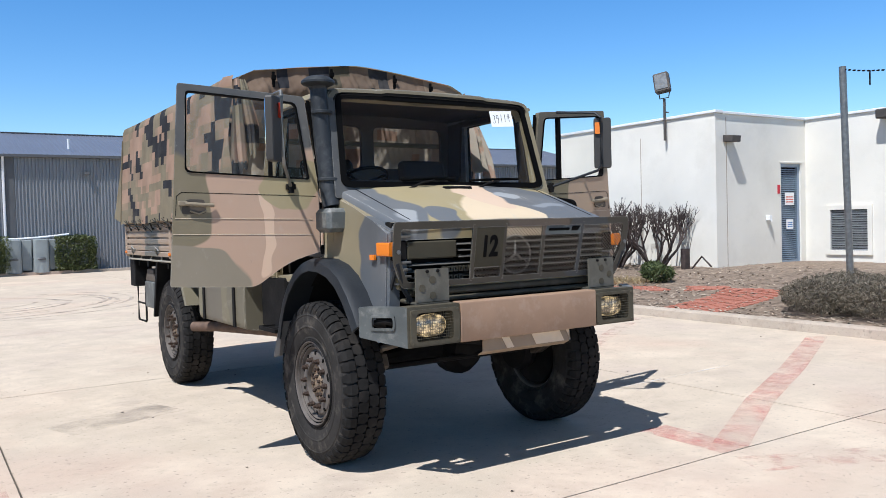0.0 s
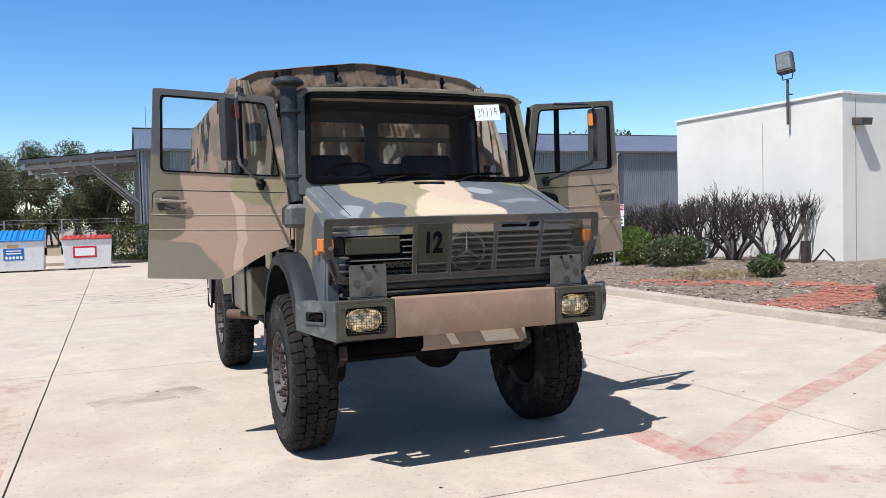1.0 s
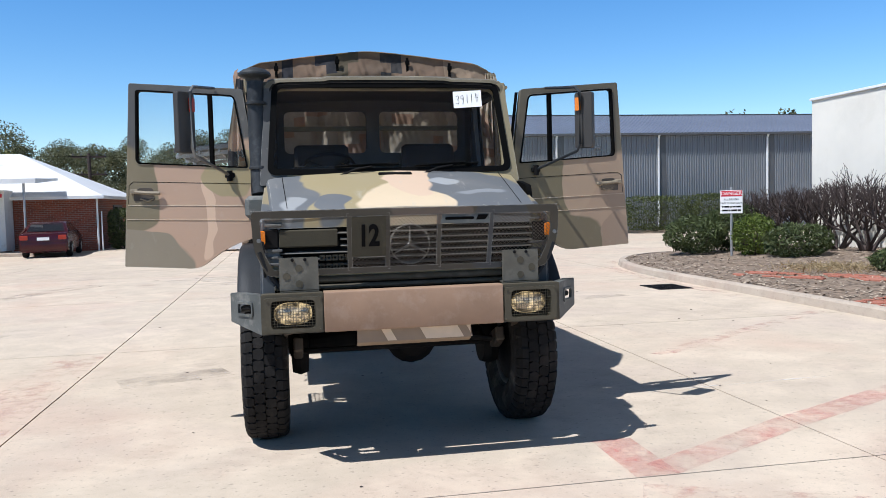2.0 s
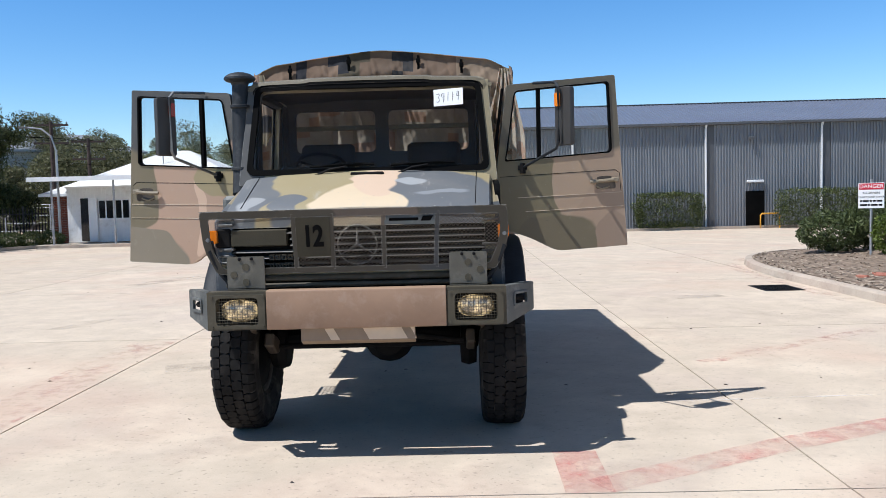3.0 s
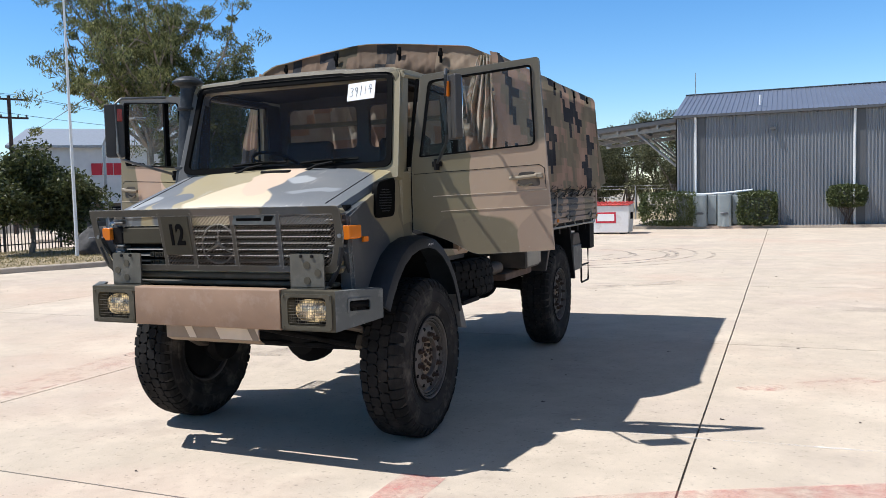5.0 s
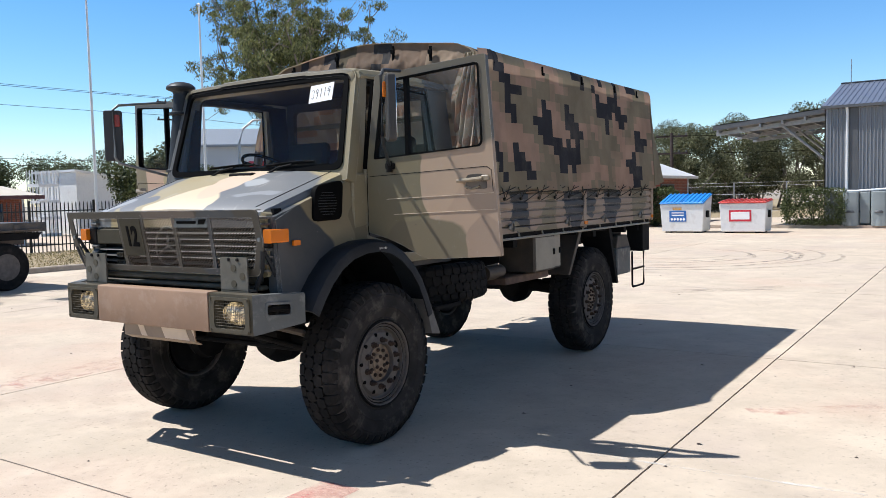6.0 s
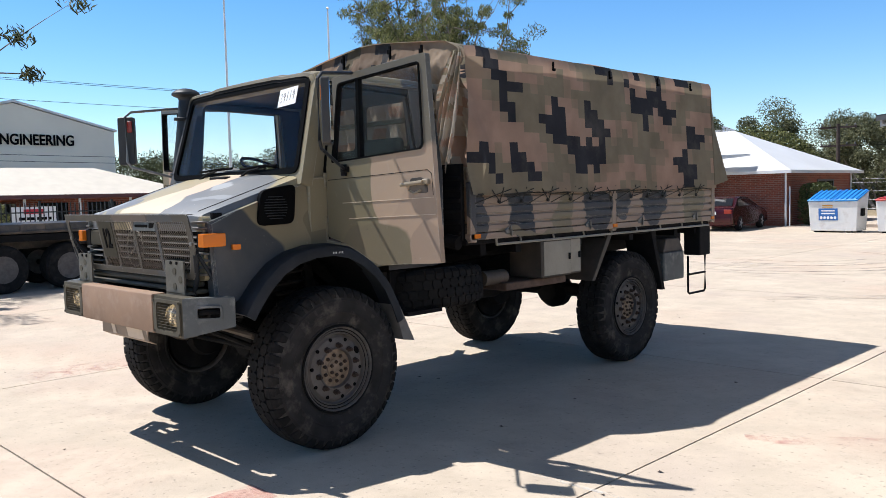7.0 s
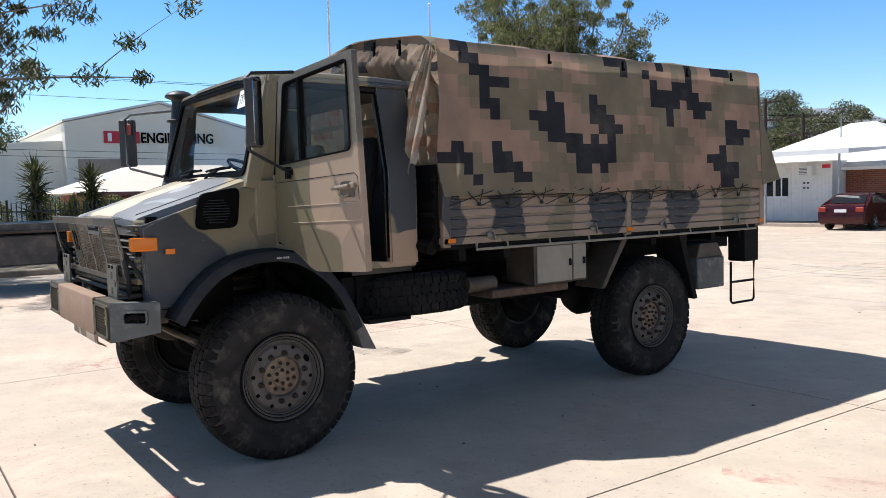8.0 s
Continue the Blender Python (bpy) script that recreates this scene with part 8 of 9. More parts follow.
# ---- brick building and site hut ----
def brick_mat():
    m = bpy.data.materials.new("red_brick_courses")
    m.use_nodes = True
    nt = m.node_tree
    b = nt.nodes["Principled BSDF"]
    ge = nt.nodes.new("ShaderNodeNewGeometry")
    sp = nt.nodes.new("ShaderNodeSeparateXYZ")
    nt.links.new(ge.outputs["Position"], sp.inputs[0])
    cb = nt.nodes.new("ShaderNodeCombineXYZ")
    nt.links.new(calc(nt, "ADD", sp.outputs[0], sp.outputs[1]), cb.inputs[0])
    nt.links.new(sp.outputs[2], cb.inputs[1])
    br = nt.nodes.new("ShaderNodeTexBrick")
    br.inputs["Color1"].default_value, br.inputs["Color2"].default_value, br.inputs["Mortar"].default_value = (0.30, 0.075, 0.04, 1), (0.20, 0.055, 0.032, 1), (0.30, 0.22, 0.17, 1)
    br.inputs["Scale"].default_value, br.inputs["Mortar Size"].default_value = 1.0, 0.008
    br.inputs["Brick Width"].default_value, br.inputs["Row Height"].default_value = 0.24, 0.086
    nt.links.new(cb.outputs[0], br.inputs["Vector"])
    nt.links.new(br.outputs["Color"], b.inputs["Base Color"])
    bp = nt.nodes.new("ShaderNodeBump")
    bp.inputs["Strength"].default_value, bp.inputs["Distance"].default_value = 0.6, 0.01
    nt.links.new(br.outputs["Fac"], bp.inputs["Height"])
    bp.invert = True
    nt.links.new(bp.outputs[0], b.inputs["Normal"])
    b.inputs["Roughness"].default_value = 0.85
    return m


M_BRICKW = brick_mat()
bb = thing("brick_building", "low red-brick building with a white hipped metal roof", "building", (0, 0, 0))
bm = bmesh.new()
box(bm, -19.2, -9.4, 34.4, 34.6, 0, 2.5)
box(bm, -9.6, -9.4, 34.6, 42.8, 0, 2.5)
box(bm, -19.2, -9.6, 42.6, 42.8, 0, 2.5)
box(bm, -19.2, -19.0, 34.6, 42.6, 0, 2.5)
part("wall", bm, M_BRICKW, bb, "red brick wall", smooth=0)
bm = bmesh.new()
e0, e1, f0, f1, zz, zr = -19.7, -8.95, 33.95, 43.3, 2.5, 4.75
a = [bm.verts.new(p) for p in ((e0, f0, zz), (e1, f0, zz), (e1, f1, zz), (e0, f1, zz), (-14.9, 38.5, zr), (-13.7, 38.5, zr))]
for q in ((0, 1, 5, 4), (1, 2, 5), (2, 3, 4, 5), (3, 0, 4)):
    bm.faces.new([a[i] for i in q])
part("roof", bm, M_ROOFW, bb, "white hipped sheet roof", smooth=0)
bm = bmesh.new()
box(bm, e0, e1, f0 - 0.02, f0 + 0.1, 2.38, 2.52)
box(bm, e1 - 0.1, e1 + 0.02, f0, f1, 2.38, 2.52)
box(bm, e0, e1 - 0.1, f0 + 0.1, 34.4, 2.39, 2.42)
box(bm, -9.4, e1 - 0.1, 34.4, f1, 2.39, 2.42)
part("fascia", bm, M_WHITEM, bb, "white gutter and soffit")
for x, y in ((-9.33, 34.32), (-9.33, 42.6)):
    bm = bmesh.new()
    tube(bm, [(x, y, 0), (x, y, 2.45)], 0.045, 8)
    part("downpipe", bm, M_WHITEM, bb)
bm = bmesh.new()
box(bm, -9.4, -9.37, 38.2, 40.2, 0.75, 2.05)
wd = part("window", bm, M_CARGLASS, bb, "dark window in the brick wall")
bm = bmesh.new()
ring_plate(bm, [(38.14, 0.7), (40.26, 0.7), (40.26, 2.1), (38.14, 2.1)], [(38.22, 0.78), (40.18, 0.78), (40.18, 2.02), (38.22, 2.02)], lambda u, v, w: Vector((w, u, v)), -9.4, -9.34)
box(bm, -9.38, -9.34, 39.17, 39.23, 0.75, 2.05)
part("window_frame", bm, M_SHEDDK, wd)
bm = bmesh.new()
tube(bm, [(-14.6, 37.0, 4.0), (-14.6, 37.0, 5.0)], 0.03, 6)
part("roof_flue", bm, M_GALV, bb)
for x in (-13.0, -9.15):
    bm = bmesh.new()
    tube(bm, [(x, 34.33, 0.0), (x, 34.33, 1.8)], 0.03, 6)
    part("conduit", bm, M_WHITEM, bb)
hut = thing("site_hut", "white demountable hut with an open door, windows and a porch", "hut", (0, 0, 0))
bm = bmesh.new()
box(bm, -17.95, -12.9, 33.2, 33.3, 0.15, 2.75)
box(bm, -13.0, -12.9, 33.3, 34.3, 0.15, 2.75)
box(bm, -17.95, -17.85, 33.3, 34.3, 0.15, 2.75)
for k in range(28):
    bm2 = bmesh.new()
    box(bm2, -17.9 + k * 0.18, -17.88 + k * 0.18, 33.192, 33.199, 0.15, 2.75)
    part("cover_strip", bm2, M_BINW, hut, smooth=0)
part("wall", bm, M_BINW, hut, "white panelled wall", smooth=0)
bm = bmesh.new()
prism(bm, [(30.9, 3.02), (30.9, 3.22), (34.3, 3.34), (34.3, 3.24)], "x", -18.65, -10.95)
box(bm, -18.0, -12.85, 33.12, 34.3, 2.75, 2.82)
part("porch_roof", bm, M_WHITEM, hut, "flat white porch roof")
for x in (-17.68, -14.84, -11.5):
    bm = bmesh.new()
    tube(bm, [(x, 31.2, 0), (x, 31.2, 3.03)], 0.05, 8)
    part("porch_post", bm, M_GALV, hut)
# a dark sheet on the wall stands for the shaded inside of the doorway
bm = bmesh.new()
box(bm, -17.3, -16.92, 33.17, 33.2, 0.2, 2.25)
part("door", bm, M_CARGLASS, hut, "open doorway, its dark inside drawn as a sheet")
bm = bmesh.new()
box(bm, -16.9, -16.48, 33.10, 33.15, 0.2, 2.25, 0.008)
part("door_leaf", bm, M_WHITEM, hut)
for x0, x1, z0, z1 in ((-16.4, -15.75, 1.28, 2.12), (-15.6, -14.98, 1.28, 2.12)):
    bm = bmesh.new()
    box(bm, x0, x1, 33.16, 33.19, z0, z1)
    wd = part("window", bm, M_CARGLASS, hut)
    bm = bmesh.new()
    box(bm, (x0 + x1) / 2 - 0.03, (x0 + x1) / 2 + 0.03, 33.14, 33.17, z0, z1)
    box(bm, x0 - 0.05, x1 + 0.05, 33.1, 33.17, z0 - 0.08, z0)
    part("window_frame", bm, M_WHITEM, wd)
bm = bmesh.new()
box(bm, -14.33, -13.68, 32.9, 33.2, 2.2, 2.62, 0.02)
ac = part("air_conditioner", bm, M_WHITEM, hut, "window air conditioner")
bm = bmesh.new()
for k in range(5):
    box(bm, -14.28, -13.9, 32.885, 32.9, 2.25 + 0.065 * k, 2.28 + 0.065 * k)
part("cooling_fin", bm, M_SHEDDK, ac)
bm = bmesh.new()
box(bm, -18.6, -11.2, 31.0, 33.19, 0.0, 0.13)
part("slab_step", bm, M_KERB, hut)
bm = bmesh.new()
box(bm, -13.35, -12.98, 33.17, 33.19, 2.5, 2.66)
part("small_sign", bm, M_SIGNRED, hut)
for q in range(4):
    bm = bmesh.new()
    box(bm, -14.25 + 0.18 * (q % 2), -14.15 + 0.18 * (q % 2), 33.185, 33.2, 1.6 + 0.22 * (q // 2), 1.69 + 0.22 * (q // 2))
    part("wall_vent", bm, M_SHEDDK, hut)


# ---- parked cars ----
def car(x, y, yaw, paint, label, suv=0.0):
    c = thing("parked_car", label, "car", (x, y, 0))
    c.rotation_euler = (0, 0, radians(yaw))
    H = 1.42 + suv
    bm = bmesh.new()
    prof = [(-2.25, 0.32), (-2.28, 0.62), (-2.2, 0.95), (-1.75, 1.0), (-1.15, H - 0.03), (-0.6, H), (0.15, H - 0.02), (0.95, 0.98), (1.85, 0.86), (2.2, 0.7), (2.27, 0.45), (2.2, 0.25), (-2.15, 0.22)]
    lo, hi = [], []
    for s, st in ((-1, lo), (1, hi)):
        for px, pz in prof:
            w = 0.88 if pz < 1.02 else 0.66
            st.append(bm.verts.new((px, s * w, pz)))
    bm.faces.new(lo), bm.faces.new(hi[::-1])
    n = len(prof)
    for i in range(n):
        bm.faces.new((lo[i], hi[i], hi[(i + 1) % n], lo[(i + 1) % n]))
    bevel_new(bm, lo + hi, 0.06, 3)
    part("body", bm, paint, c)
    for s in (-1, 1):
        bm = bmesh.new()
        pts = [(-1.5, 1.03, 0.865), (-1.12, H - 0.11, 0.70), (0.12, H - 0.11, 0.70), (0.75, 1.03, 0.865)]
        v = [bm.verts.new((a, s * (w + 0.012), z)) for a, z, w in pts]
        u = [bm.verts.new((a, s * (w - 0.03), z)) for a, z, w in pts]
        bm.faces.new(v), bm.faces.new(u[::-1])
        for i in range(4):
            bm.faces.new((v[i], u[i], u[(i + 1) % 4], v[(i + 1) % 4]))
        part("side_window", bm, M_CARGLASS, c)
        for wx in (-1.32, 1.38):
            bm = bmesh.new()
            lathe(bm, [(0.19, -0.10), (0.29, -0.10), (0.315, -0.06), (0.315, 0.06), (0.29, 0.10), (0.19, 0.10)], 24, Matrix.Translation((wx, s * 0.81, 0.315)), "y")
            w = part("wheel", bm, M_RUBBER, c)
            bm = bmesh.new()
            lathe(bm, [(0.2, s * 0.07), (0.19, s * 0.095), (0.06, s * 0.09), (0.0, s * 0.10)], 20, Matrix.Translation((wx, s * 0.81, 0.315)), "y")
            for k in range(5):
                a = k * math.tau / 5
                tube(bm, [(wx, s * 0.91, 0.315), (wx + 0.19 * math.cos(a), s * 0.905, 0.315 + 0.19 * math.sin(a))], 0.022, 5)
            part("alloy_wheel", bm, M_GALV, w)
        bm = bmesh.new()
        box(bm, -2.30, -2.2, s * 0.55, s * 0.84, 0.72, 0.90, 0.02)
        part("tail_lamp", bm, M_RED, c)
        bm = bmesh.new()
        box(bm, 2.1, 2.24, s * 0.5, s * 0.82, 0.6, 0.74, 0.02)
        part("headlamp", bm, M_CHROME, c)
    for pts in ([(-1.72, 1.03), (-1.2, H - 0.09)], [(0.22, H - 0.08), (0.92, 1.02)]):
        bm = bmesh.new()
        (a, b), (d, e) = pts
        sg2 = -1 if a < 0 else 1
        v = [bm.verts.new(p) for p in ((a + sg2 * 0.02, -0.68, b + 0.02), (a + sg2 * 0.02, 0.68, b + 0.02), (d + sg2 * 0.02, 0.58, e + 0.02), (d + sg2 * 0.02, -0.58, e + 0.02))]
        bm.faces.new(v)
        part("windscreen", bm, M_CARGLASS, c)
    bm = bmesh.new()
    box(bm, -2.31, -2.27, -0.22, 0.22, 0.70, 0.82)
    pl = part("plate_panel", bm, M_PAPER, c)
    return c


car(-10.49, 31.3, 96, M_MAROON, "dark maroon sedan parked beside the brick building")
car(-29.6, 31.8, 236, M_NAVY, "dark blue hatchback parked beyond the gum tree", 0.12)
car(-29.3, 36.0, 210, M_BINW, "white utility vehicle parked behind the fence", 0.2)

# ---- island bed with stone, poles, bollards ----
ISL = smooth_path([(-17.0, -8), (-16.2, 6), (-15.6, 10.5), (-14.4, 13.0), (-14.1, 15.0), (-14.6, 17.0), (-16.0, 18.6), (-18.2, 19.2), (-23, 19.3)])
kerb("kerb_island", ISL[::-1], "concrete kerb round the grass island")
bm = bmesh.new()
prism(bm, [(x - 0.1, y) for x, y in ISL] + [(-23, -8)], "z", -0.02, 0.12)
tagged(part("grass_island", bm, M_DRYGRASS, None, smooth=0), "dry patchy grass island", "lawn", kind="structure")
g = rng.random((9000, 2))
gx, gy_ = -22.5 + 8.0 * g[:, 0], 8 + 10.5 * g[:, 1]
ok = gx < np.interp(gy_, [8, 10.5, 13, 15, 17, 18.5], [-16.2, -15.8, -14.7, -14.4, -14.9, -16.3])
pts = np.stack([gx[ok], gy_[ok], np.full(ok.sum(), 0.15)], axis=1)
tagged(leaf_mesh("grass_blades", pts, 0.016, 6, -0.6, leaf_mat("dry_grass_blade", (0.13, 0.12, 0.045), (0.36, 0.29, 0.14)), None), "short dry grass blades on the island", "grass", kind="stuff")
ms = thing("memorial_stone", "rough dark boulder with a small plaque", "stone", (-17.7, 16.2, 0.12))
bm = bmesh.new()
bmesh.ops.create_icosphere(bm, subdivisions=4, radius=1.0)
for v in bm.verts:
    k = 1 + 0.16 * noise.noise(v.co * 1.4) + 0.07 * noise.noise(v.co * 4)
    v.co = Vector((v.co.x * 0.50 * k * (1.15 - 0.35 * v.co.z), v.co.y * 0.58 * k * (1.2 - 0.5 * v.co.z), 0.40 + v.co.z * 0.56 * k))
part("boulder", bm, M_ROCK, ms)
bm = bmesh.new()
box(bm, -0.22, 0.22, -0.01, 0.01, -0.14, 0.14, 0.004, pose(0.37, -0.40, 0.46, -22, 0, 45))
part("plaque", bm, M_GALV, ms, "small metal plaque")


def bollard(x, y, material, label):
    b = thing("bollard", label, "bollard", (x, y, 0), group="flexible bollards at the gate")
    bm = bmesh.new()
    lathe(bm, [(0.045, 0.04), (0.045, 1.0), (0.035, 1.06), (0.0, 1.07)], 12, None, "z")
    post = part("post", bm, material, b)
    bm = bmesh.new()
    lathe(bm, [(0.047, 0.75), (0.047, 0.9)], 12, None, "z")
    part("reflective_band", bm, M_PAPER, post)
    bm = bmesh.new()
    prism(bm, rounded([(-0.22, -0.2), (0.22, -0.2), (0.22, 0.2), (-0.22, 0.2)], 0.1), "z", 0.0, 0.045, 0.01)
    part("base", bm, M_BLACK, b)


bollard(-17.85, 24.4, M_ORANGE, "orange flexible bollard on a black base")
bollard(-19.0, 22.8, M_YELLOW, "yellow flexible bollard on a black base")
bollard(-19.4, 20.15, M_ORANGE, "orange flexible bollard on a black base")
bollard(-23.6, 21.8, M_ORANGE, "orange flexible bollard on a black base")
kerb("kerb_gate", [(-30, 24.5), (-24, 25.6), (-20.5, 27.3), (-18.5, 31.0)], "low concrete kerb before the fence")


def street_lamp(x, y, h, arm, label):
    l = thing("street_lamp", label, "street lamp", (x, y, 0))
    bm = bmesh.new()
    ax, ay = arm
    tube(bm, [(0, 0, 0), (0, 0, h * 0.8), (ax * 0.12, ay * 0.12, h * 0.92), (ax * 0.4, ay * 0.4, h * 0.985), (ax * 0.8, ay * 0.8, h)], 0.065, 10, r_end=0.035)
    part("pole", bm, M_GALV, l)
    bm = bmesh.new()
    a = math.atan2(ay, ax)
    box(bm, 0, 0.45, -0.1, 0.1, -0.05, 0.04, 0.03, Matrix.Translation((ax * 0.78, ay * 0.78, h)) @ Matrix.Rotation(a, 4, "Z"))
    part("lantern", bm, M_SHEDDK, l)


street_lamp(-19.9, 18.9, 5.0, (1.0, 1.0), "curved grey street lamp by the grass island")
street_lamp(-18.45, 33.4, 5.7, (-1.6, -0.1), "grey street lamp before the hut")
for x, y, h in ((-19.21, 12.11, 8.75), (-17.6, 15.25, 8.3)):
    f = thing("flag_pole", "tall white flagpole on the grass island", "flagpole", (x, y, 0.1), group="flagpoles")
    bm = bmesh.new()
    tube(bm, [(0, 0, 0), (0, 0, h)], 0.06, 10, r_end=0.03)
    lathe(bm, [(0.0, h + 0.12), (0.06, h + 0.06), (0.0, h)], 10, None, "z")
    part("pole", bm, M_WHITEM, f)


# ---- palisade fence ----
def fence_run(p, q, label):
    p, q = Vector((*p, 0)), Vector((*q, 0))
    L = (q - p).length
    d = (q - p) / L
    f = thing("palisade_fence", label, "fence", tuple(p))
    f.rotation_euler = (0, 0, math.atan2(d.y, d.x))
    for z in (0.35, 1.55):
        bm = bmesh.new()
        box(bm, 0, L, -0.02, 0.02, z, z + 0.04)
        part("rail", bm, M_FENCE, f)
    me = None
    k = 0
    x = 0.06
    while x < L:
        if me is None:
            bm = bmesh.new()
            prism(bm, [(-0.016, 0.08), (0.016, 0.08), (0.016, 1.82), (0.0, 1.9), (-0.016, 1.82)], "y", -0.045, -0.02)
            o = part("picket", bm, M_FENCE, f)
            me = o.data
        else:
            o = new("picket", me)
            o.parent = f
        o.location = (x, 0, 0)
        x += 0.145
    x = 0.0
    while x <= L:
        bm = bmesh.new()
        box(bm, x - 0.035, x + 0.035, -0.02, 0.05, 0, 1.95)
        part("post", bm, M_FENCE, f)
        x += 2.4


fence_run((-23.6, 0.0), (-22.6, 19.5), "black steel palisade fence along the yard")
fence_run((-25.2, 28.2), (-19.4, 34.2), "black steel palisade fence before the trees")

# ---- low-loader trailer ----
tr = thing("flatbed_trailer", "weathered grey flatbed semi-trailer parked on the concrete", "trailer", (-13.5, 0, 0))
bm = bmesh.new()
box(bm, -1.25, 1.22, -9.0, 6.3, 1.22, 1.42, 0.01)
part("deck", bm, M_TRAILER, tr)
bm = bmesh.new()
for k in range(30):
    box(bm, 1.22, 1.26, -8.9 + k * 0.5, -8.78 + k * 0.5, 1.24, 1.38)
tube(bm, [(1.27, -8.9, 1.27), (1.27, 6.2, 1.27)], 0.018, 6)
part("rope_rail", bm, M_TRAILER, tr)
for x in (-0.45, 0.45):
    bm = bmesh.new()
    prism(bm, [(-9, 1.22), (6.2, 1.22), (6.2, 0.95), (2.5, 0.85), (0.0, 0.6), (-3.0, 0.6), (-6, 0.9), (-9, 1.0)], "x", x - 0.06, x + 0.06)
    part("main_beam", bm, M_TRAILER, tr)
bm = bmesh.new()
box(bm, 0.75, 1.18, 0.2, 1.9, 0.55, 1.18, 0.03)
part("tool_box", bm, M_TRAILER, tr, "weathered under-deck box")
bm = bmesh.new()
box(bm, 1.225, 1.235, 4.3, 4.9, 1.05, 1.15)
part("marker_plate", bm, M_YELLOW, tr)
for y in (2.75, 4.08, 5.42):
    bm = bmesh.new()
    tube(bm, [(-1.1, y, 0.5), (1.1, y, 0.5)], 0.07, 8)
    part("axle", bm, M_BLACK, tr)
    for x in (-0.95, 0.98):
        bm = bmesh.new()
        lathe(bm, [(0.27, -0.24), (0.46, -0.24), (0.5, -0.19), (0.505, 0.0), (0.5, 0.19), (0.46, 0.24), (0.28, 0.24)], 32, Matrix.Translation((x, y, 0.5)), cap=False)
        w = part("tyre", bm, M_RUBBER, tr)
        bm = bmesh.new()
        lathe(bm, [(0.28, 0.235), (0.26, 0.2), (0.2, 0.10), (0.12, 0.10), (0.11, 0.22), (0.0, 0.23)], 24, Matrix.Translation((x, y, 0.5)))
        part("rim", bm, M_RIM, w)
bm = bmesh.new()
for x in (-0.95, 0.98):
    prism(bm, [(2.0, 1.06), (6.1, 1.06), (6.2, 1.2), (1.9, 1.2)], "x", x - 0.25, x + 0.25)
part("mudguard", bm, M_BLACK, tr)

# ---- far buildings ----
pv = thing("hipped_pavilion", "brown brick office with a cream hipped roof behind the fence", "building", (0, 0, 0))
bm = bmesh.new()
box(bm, -40, -32.5, 7.0, 17.0, 0, 2.2)
part("wall", bm, M_BRICKW, pv, smooth=0)
bm = bmesh.new()
a = [bm.verts.new(p) for p in ((-31.0, 6.0, 2.25), (-31.0, 17.2, 2.25), (-41, 17.2, 2.25), (-41, 6.0, 2.25), (-34.5, 9.6, 3.55), (-34.5, 13.6, 3.55), (-38, 13.6, 3.55), (-38, 9.6, 3.55))]
for q in ((0, 1, 5, 4), (1, 2, 6, 5), (2, 3, 7, 6), (3, 0, 4, 7), (4, 5, 6, 7)):
    bm.faces.new([a[i] for i in q])
part("roof", bm, mat("cream_roof_sheet", (0.66, 0.60, 0.50), 0.6, var=0.05), pv, "cream hipped roof", smooth=0)
bm = bmesh.new()
box(bm, -31.1, -30.9, 6.0, 17.2, 2.08, 2.25)
part("gutter", bm, mat("maroon_gutter", (0.09, 0.03, 0.03), 0.5), pv)
for y in (7.0, 9.3, 11.6, 13.9, 16.4):
    bm = bmesh.new()
    tube(bm, [(-31.3, y, 0), (-31.3, y, 2.1)], 0.06, 8)
    part("veranda_post", bm, M_WHITEM, pv)
for y in (8.0, 10.2, 12.4, 14.8):
    bm = bmesh.new()
    box(bm, -32.5, -32.44, y, y + 1.3, 0.3, 1.9)
    part("window", bm, M_CARGLASS, pv)
bm = bmesh.new()
box(bm, -30.9, -30.85, 8.6, 10.4, 0.75, 1.75)
sgn = part("front_sign", bm, M_PAPER, pv, "white company sign")
bm = bmesh.new()
box(bm, -30.85, -30.83, 9.1, 9.9, 1.45, 1.65)
part("sign_logo", bm, M_SIGNRED, sgn, "red sign block")
bm = bmesh.new()
bars(bm, 8.9, 10.2, [(1.25, 0.12), (1.02, 0.08)], lambda u, v, w: Vector((-30.84 + w, u, v)))
part("sign_lines", bm, M_INK, sgn)

M_CREAM = mat("cream_factory_cladding", (0.88, 0.81, 0.68), 0.6, var=0.04, scale=0.3)
fa = thing("factory", "large cream gabled engineering works with black lettering", "building", (0, 0, 0))
bm = bmesh.new()
prism(bm, [(12.3, 0), (28.2, 0), (28.2, 8.1), (20.0, 10.2), (12.3, 8.4)], "x", -90, -66.2)
part("gabled_hall", bm, M_CREAM, fa, "cream gable wall", smooth=0)
bm = bmesh.new()
prism(bm, [(-20, 0), (12.3, 0), (12.3, 7.0), (-20, 4.9)], "x", -90, -67.5)
part("side_wing", bm, M_CREAM, fa, smooth=0)
bm = bmesh.new()
prism(bm, [(12.1, 8.42), (20.0, 10.25), (28.4, 8.12), (28.4, 8.3), (20.0, 10.45), (12.1, 8.6)], "x", -90, -66.0)
part("barge_board", bm, M_WHITEM, fa)
bm = bmesh.new()
box(bm, -66.2, -66.1, 13.2, 17.6, 0, 5.4)
part("roller_door", bm, M_KERB, fa, "beige roller door")
bm = bmesh.new()
box(bm, -66.15, -66.05, 15.3, 18.2, 6.75, 7.75)
lg = part("logo_panel", bm, M_SIGNRED, fa, "red sign panel with white shapes")
bm = bmesh.new()
for y in (15.75, 16.75, 17.65):
    box(bm, -66.05, -66.03, y - 0.16, y + 0.16, 6.9, 7.6)
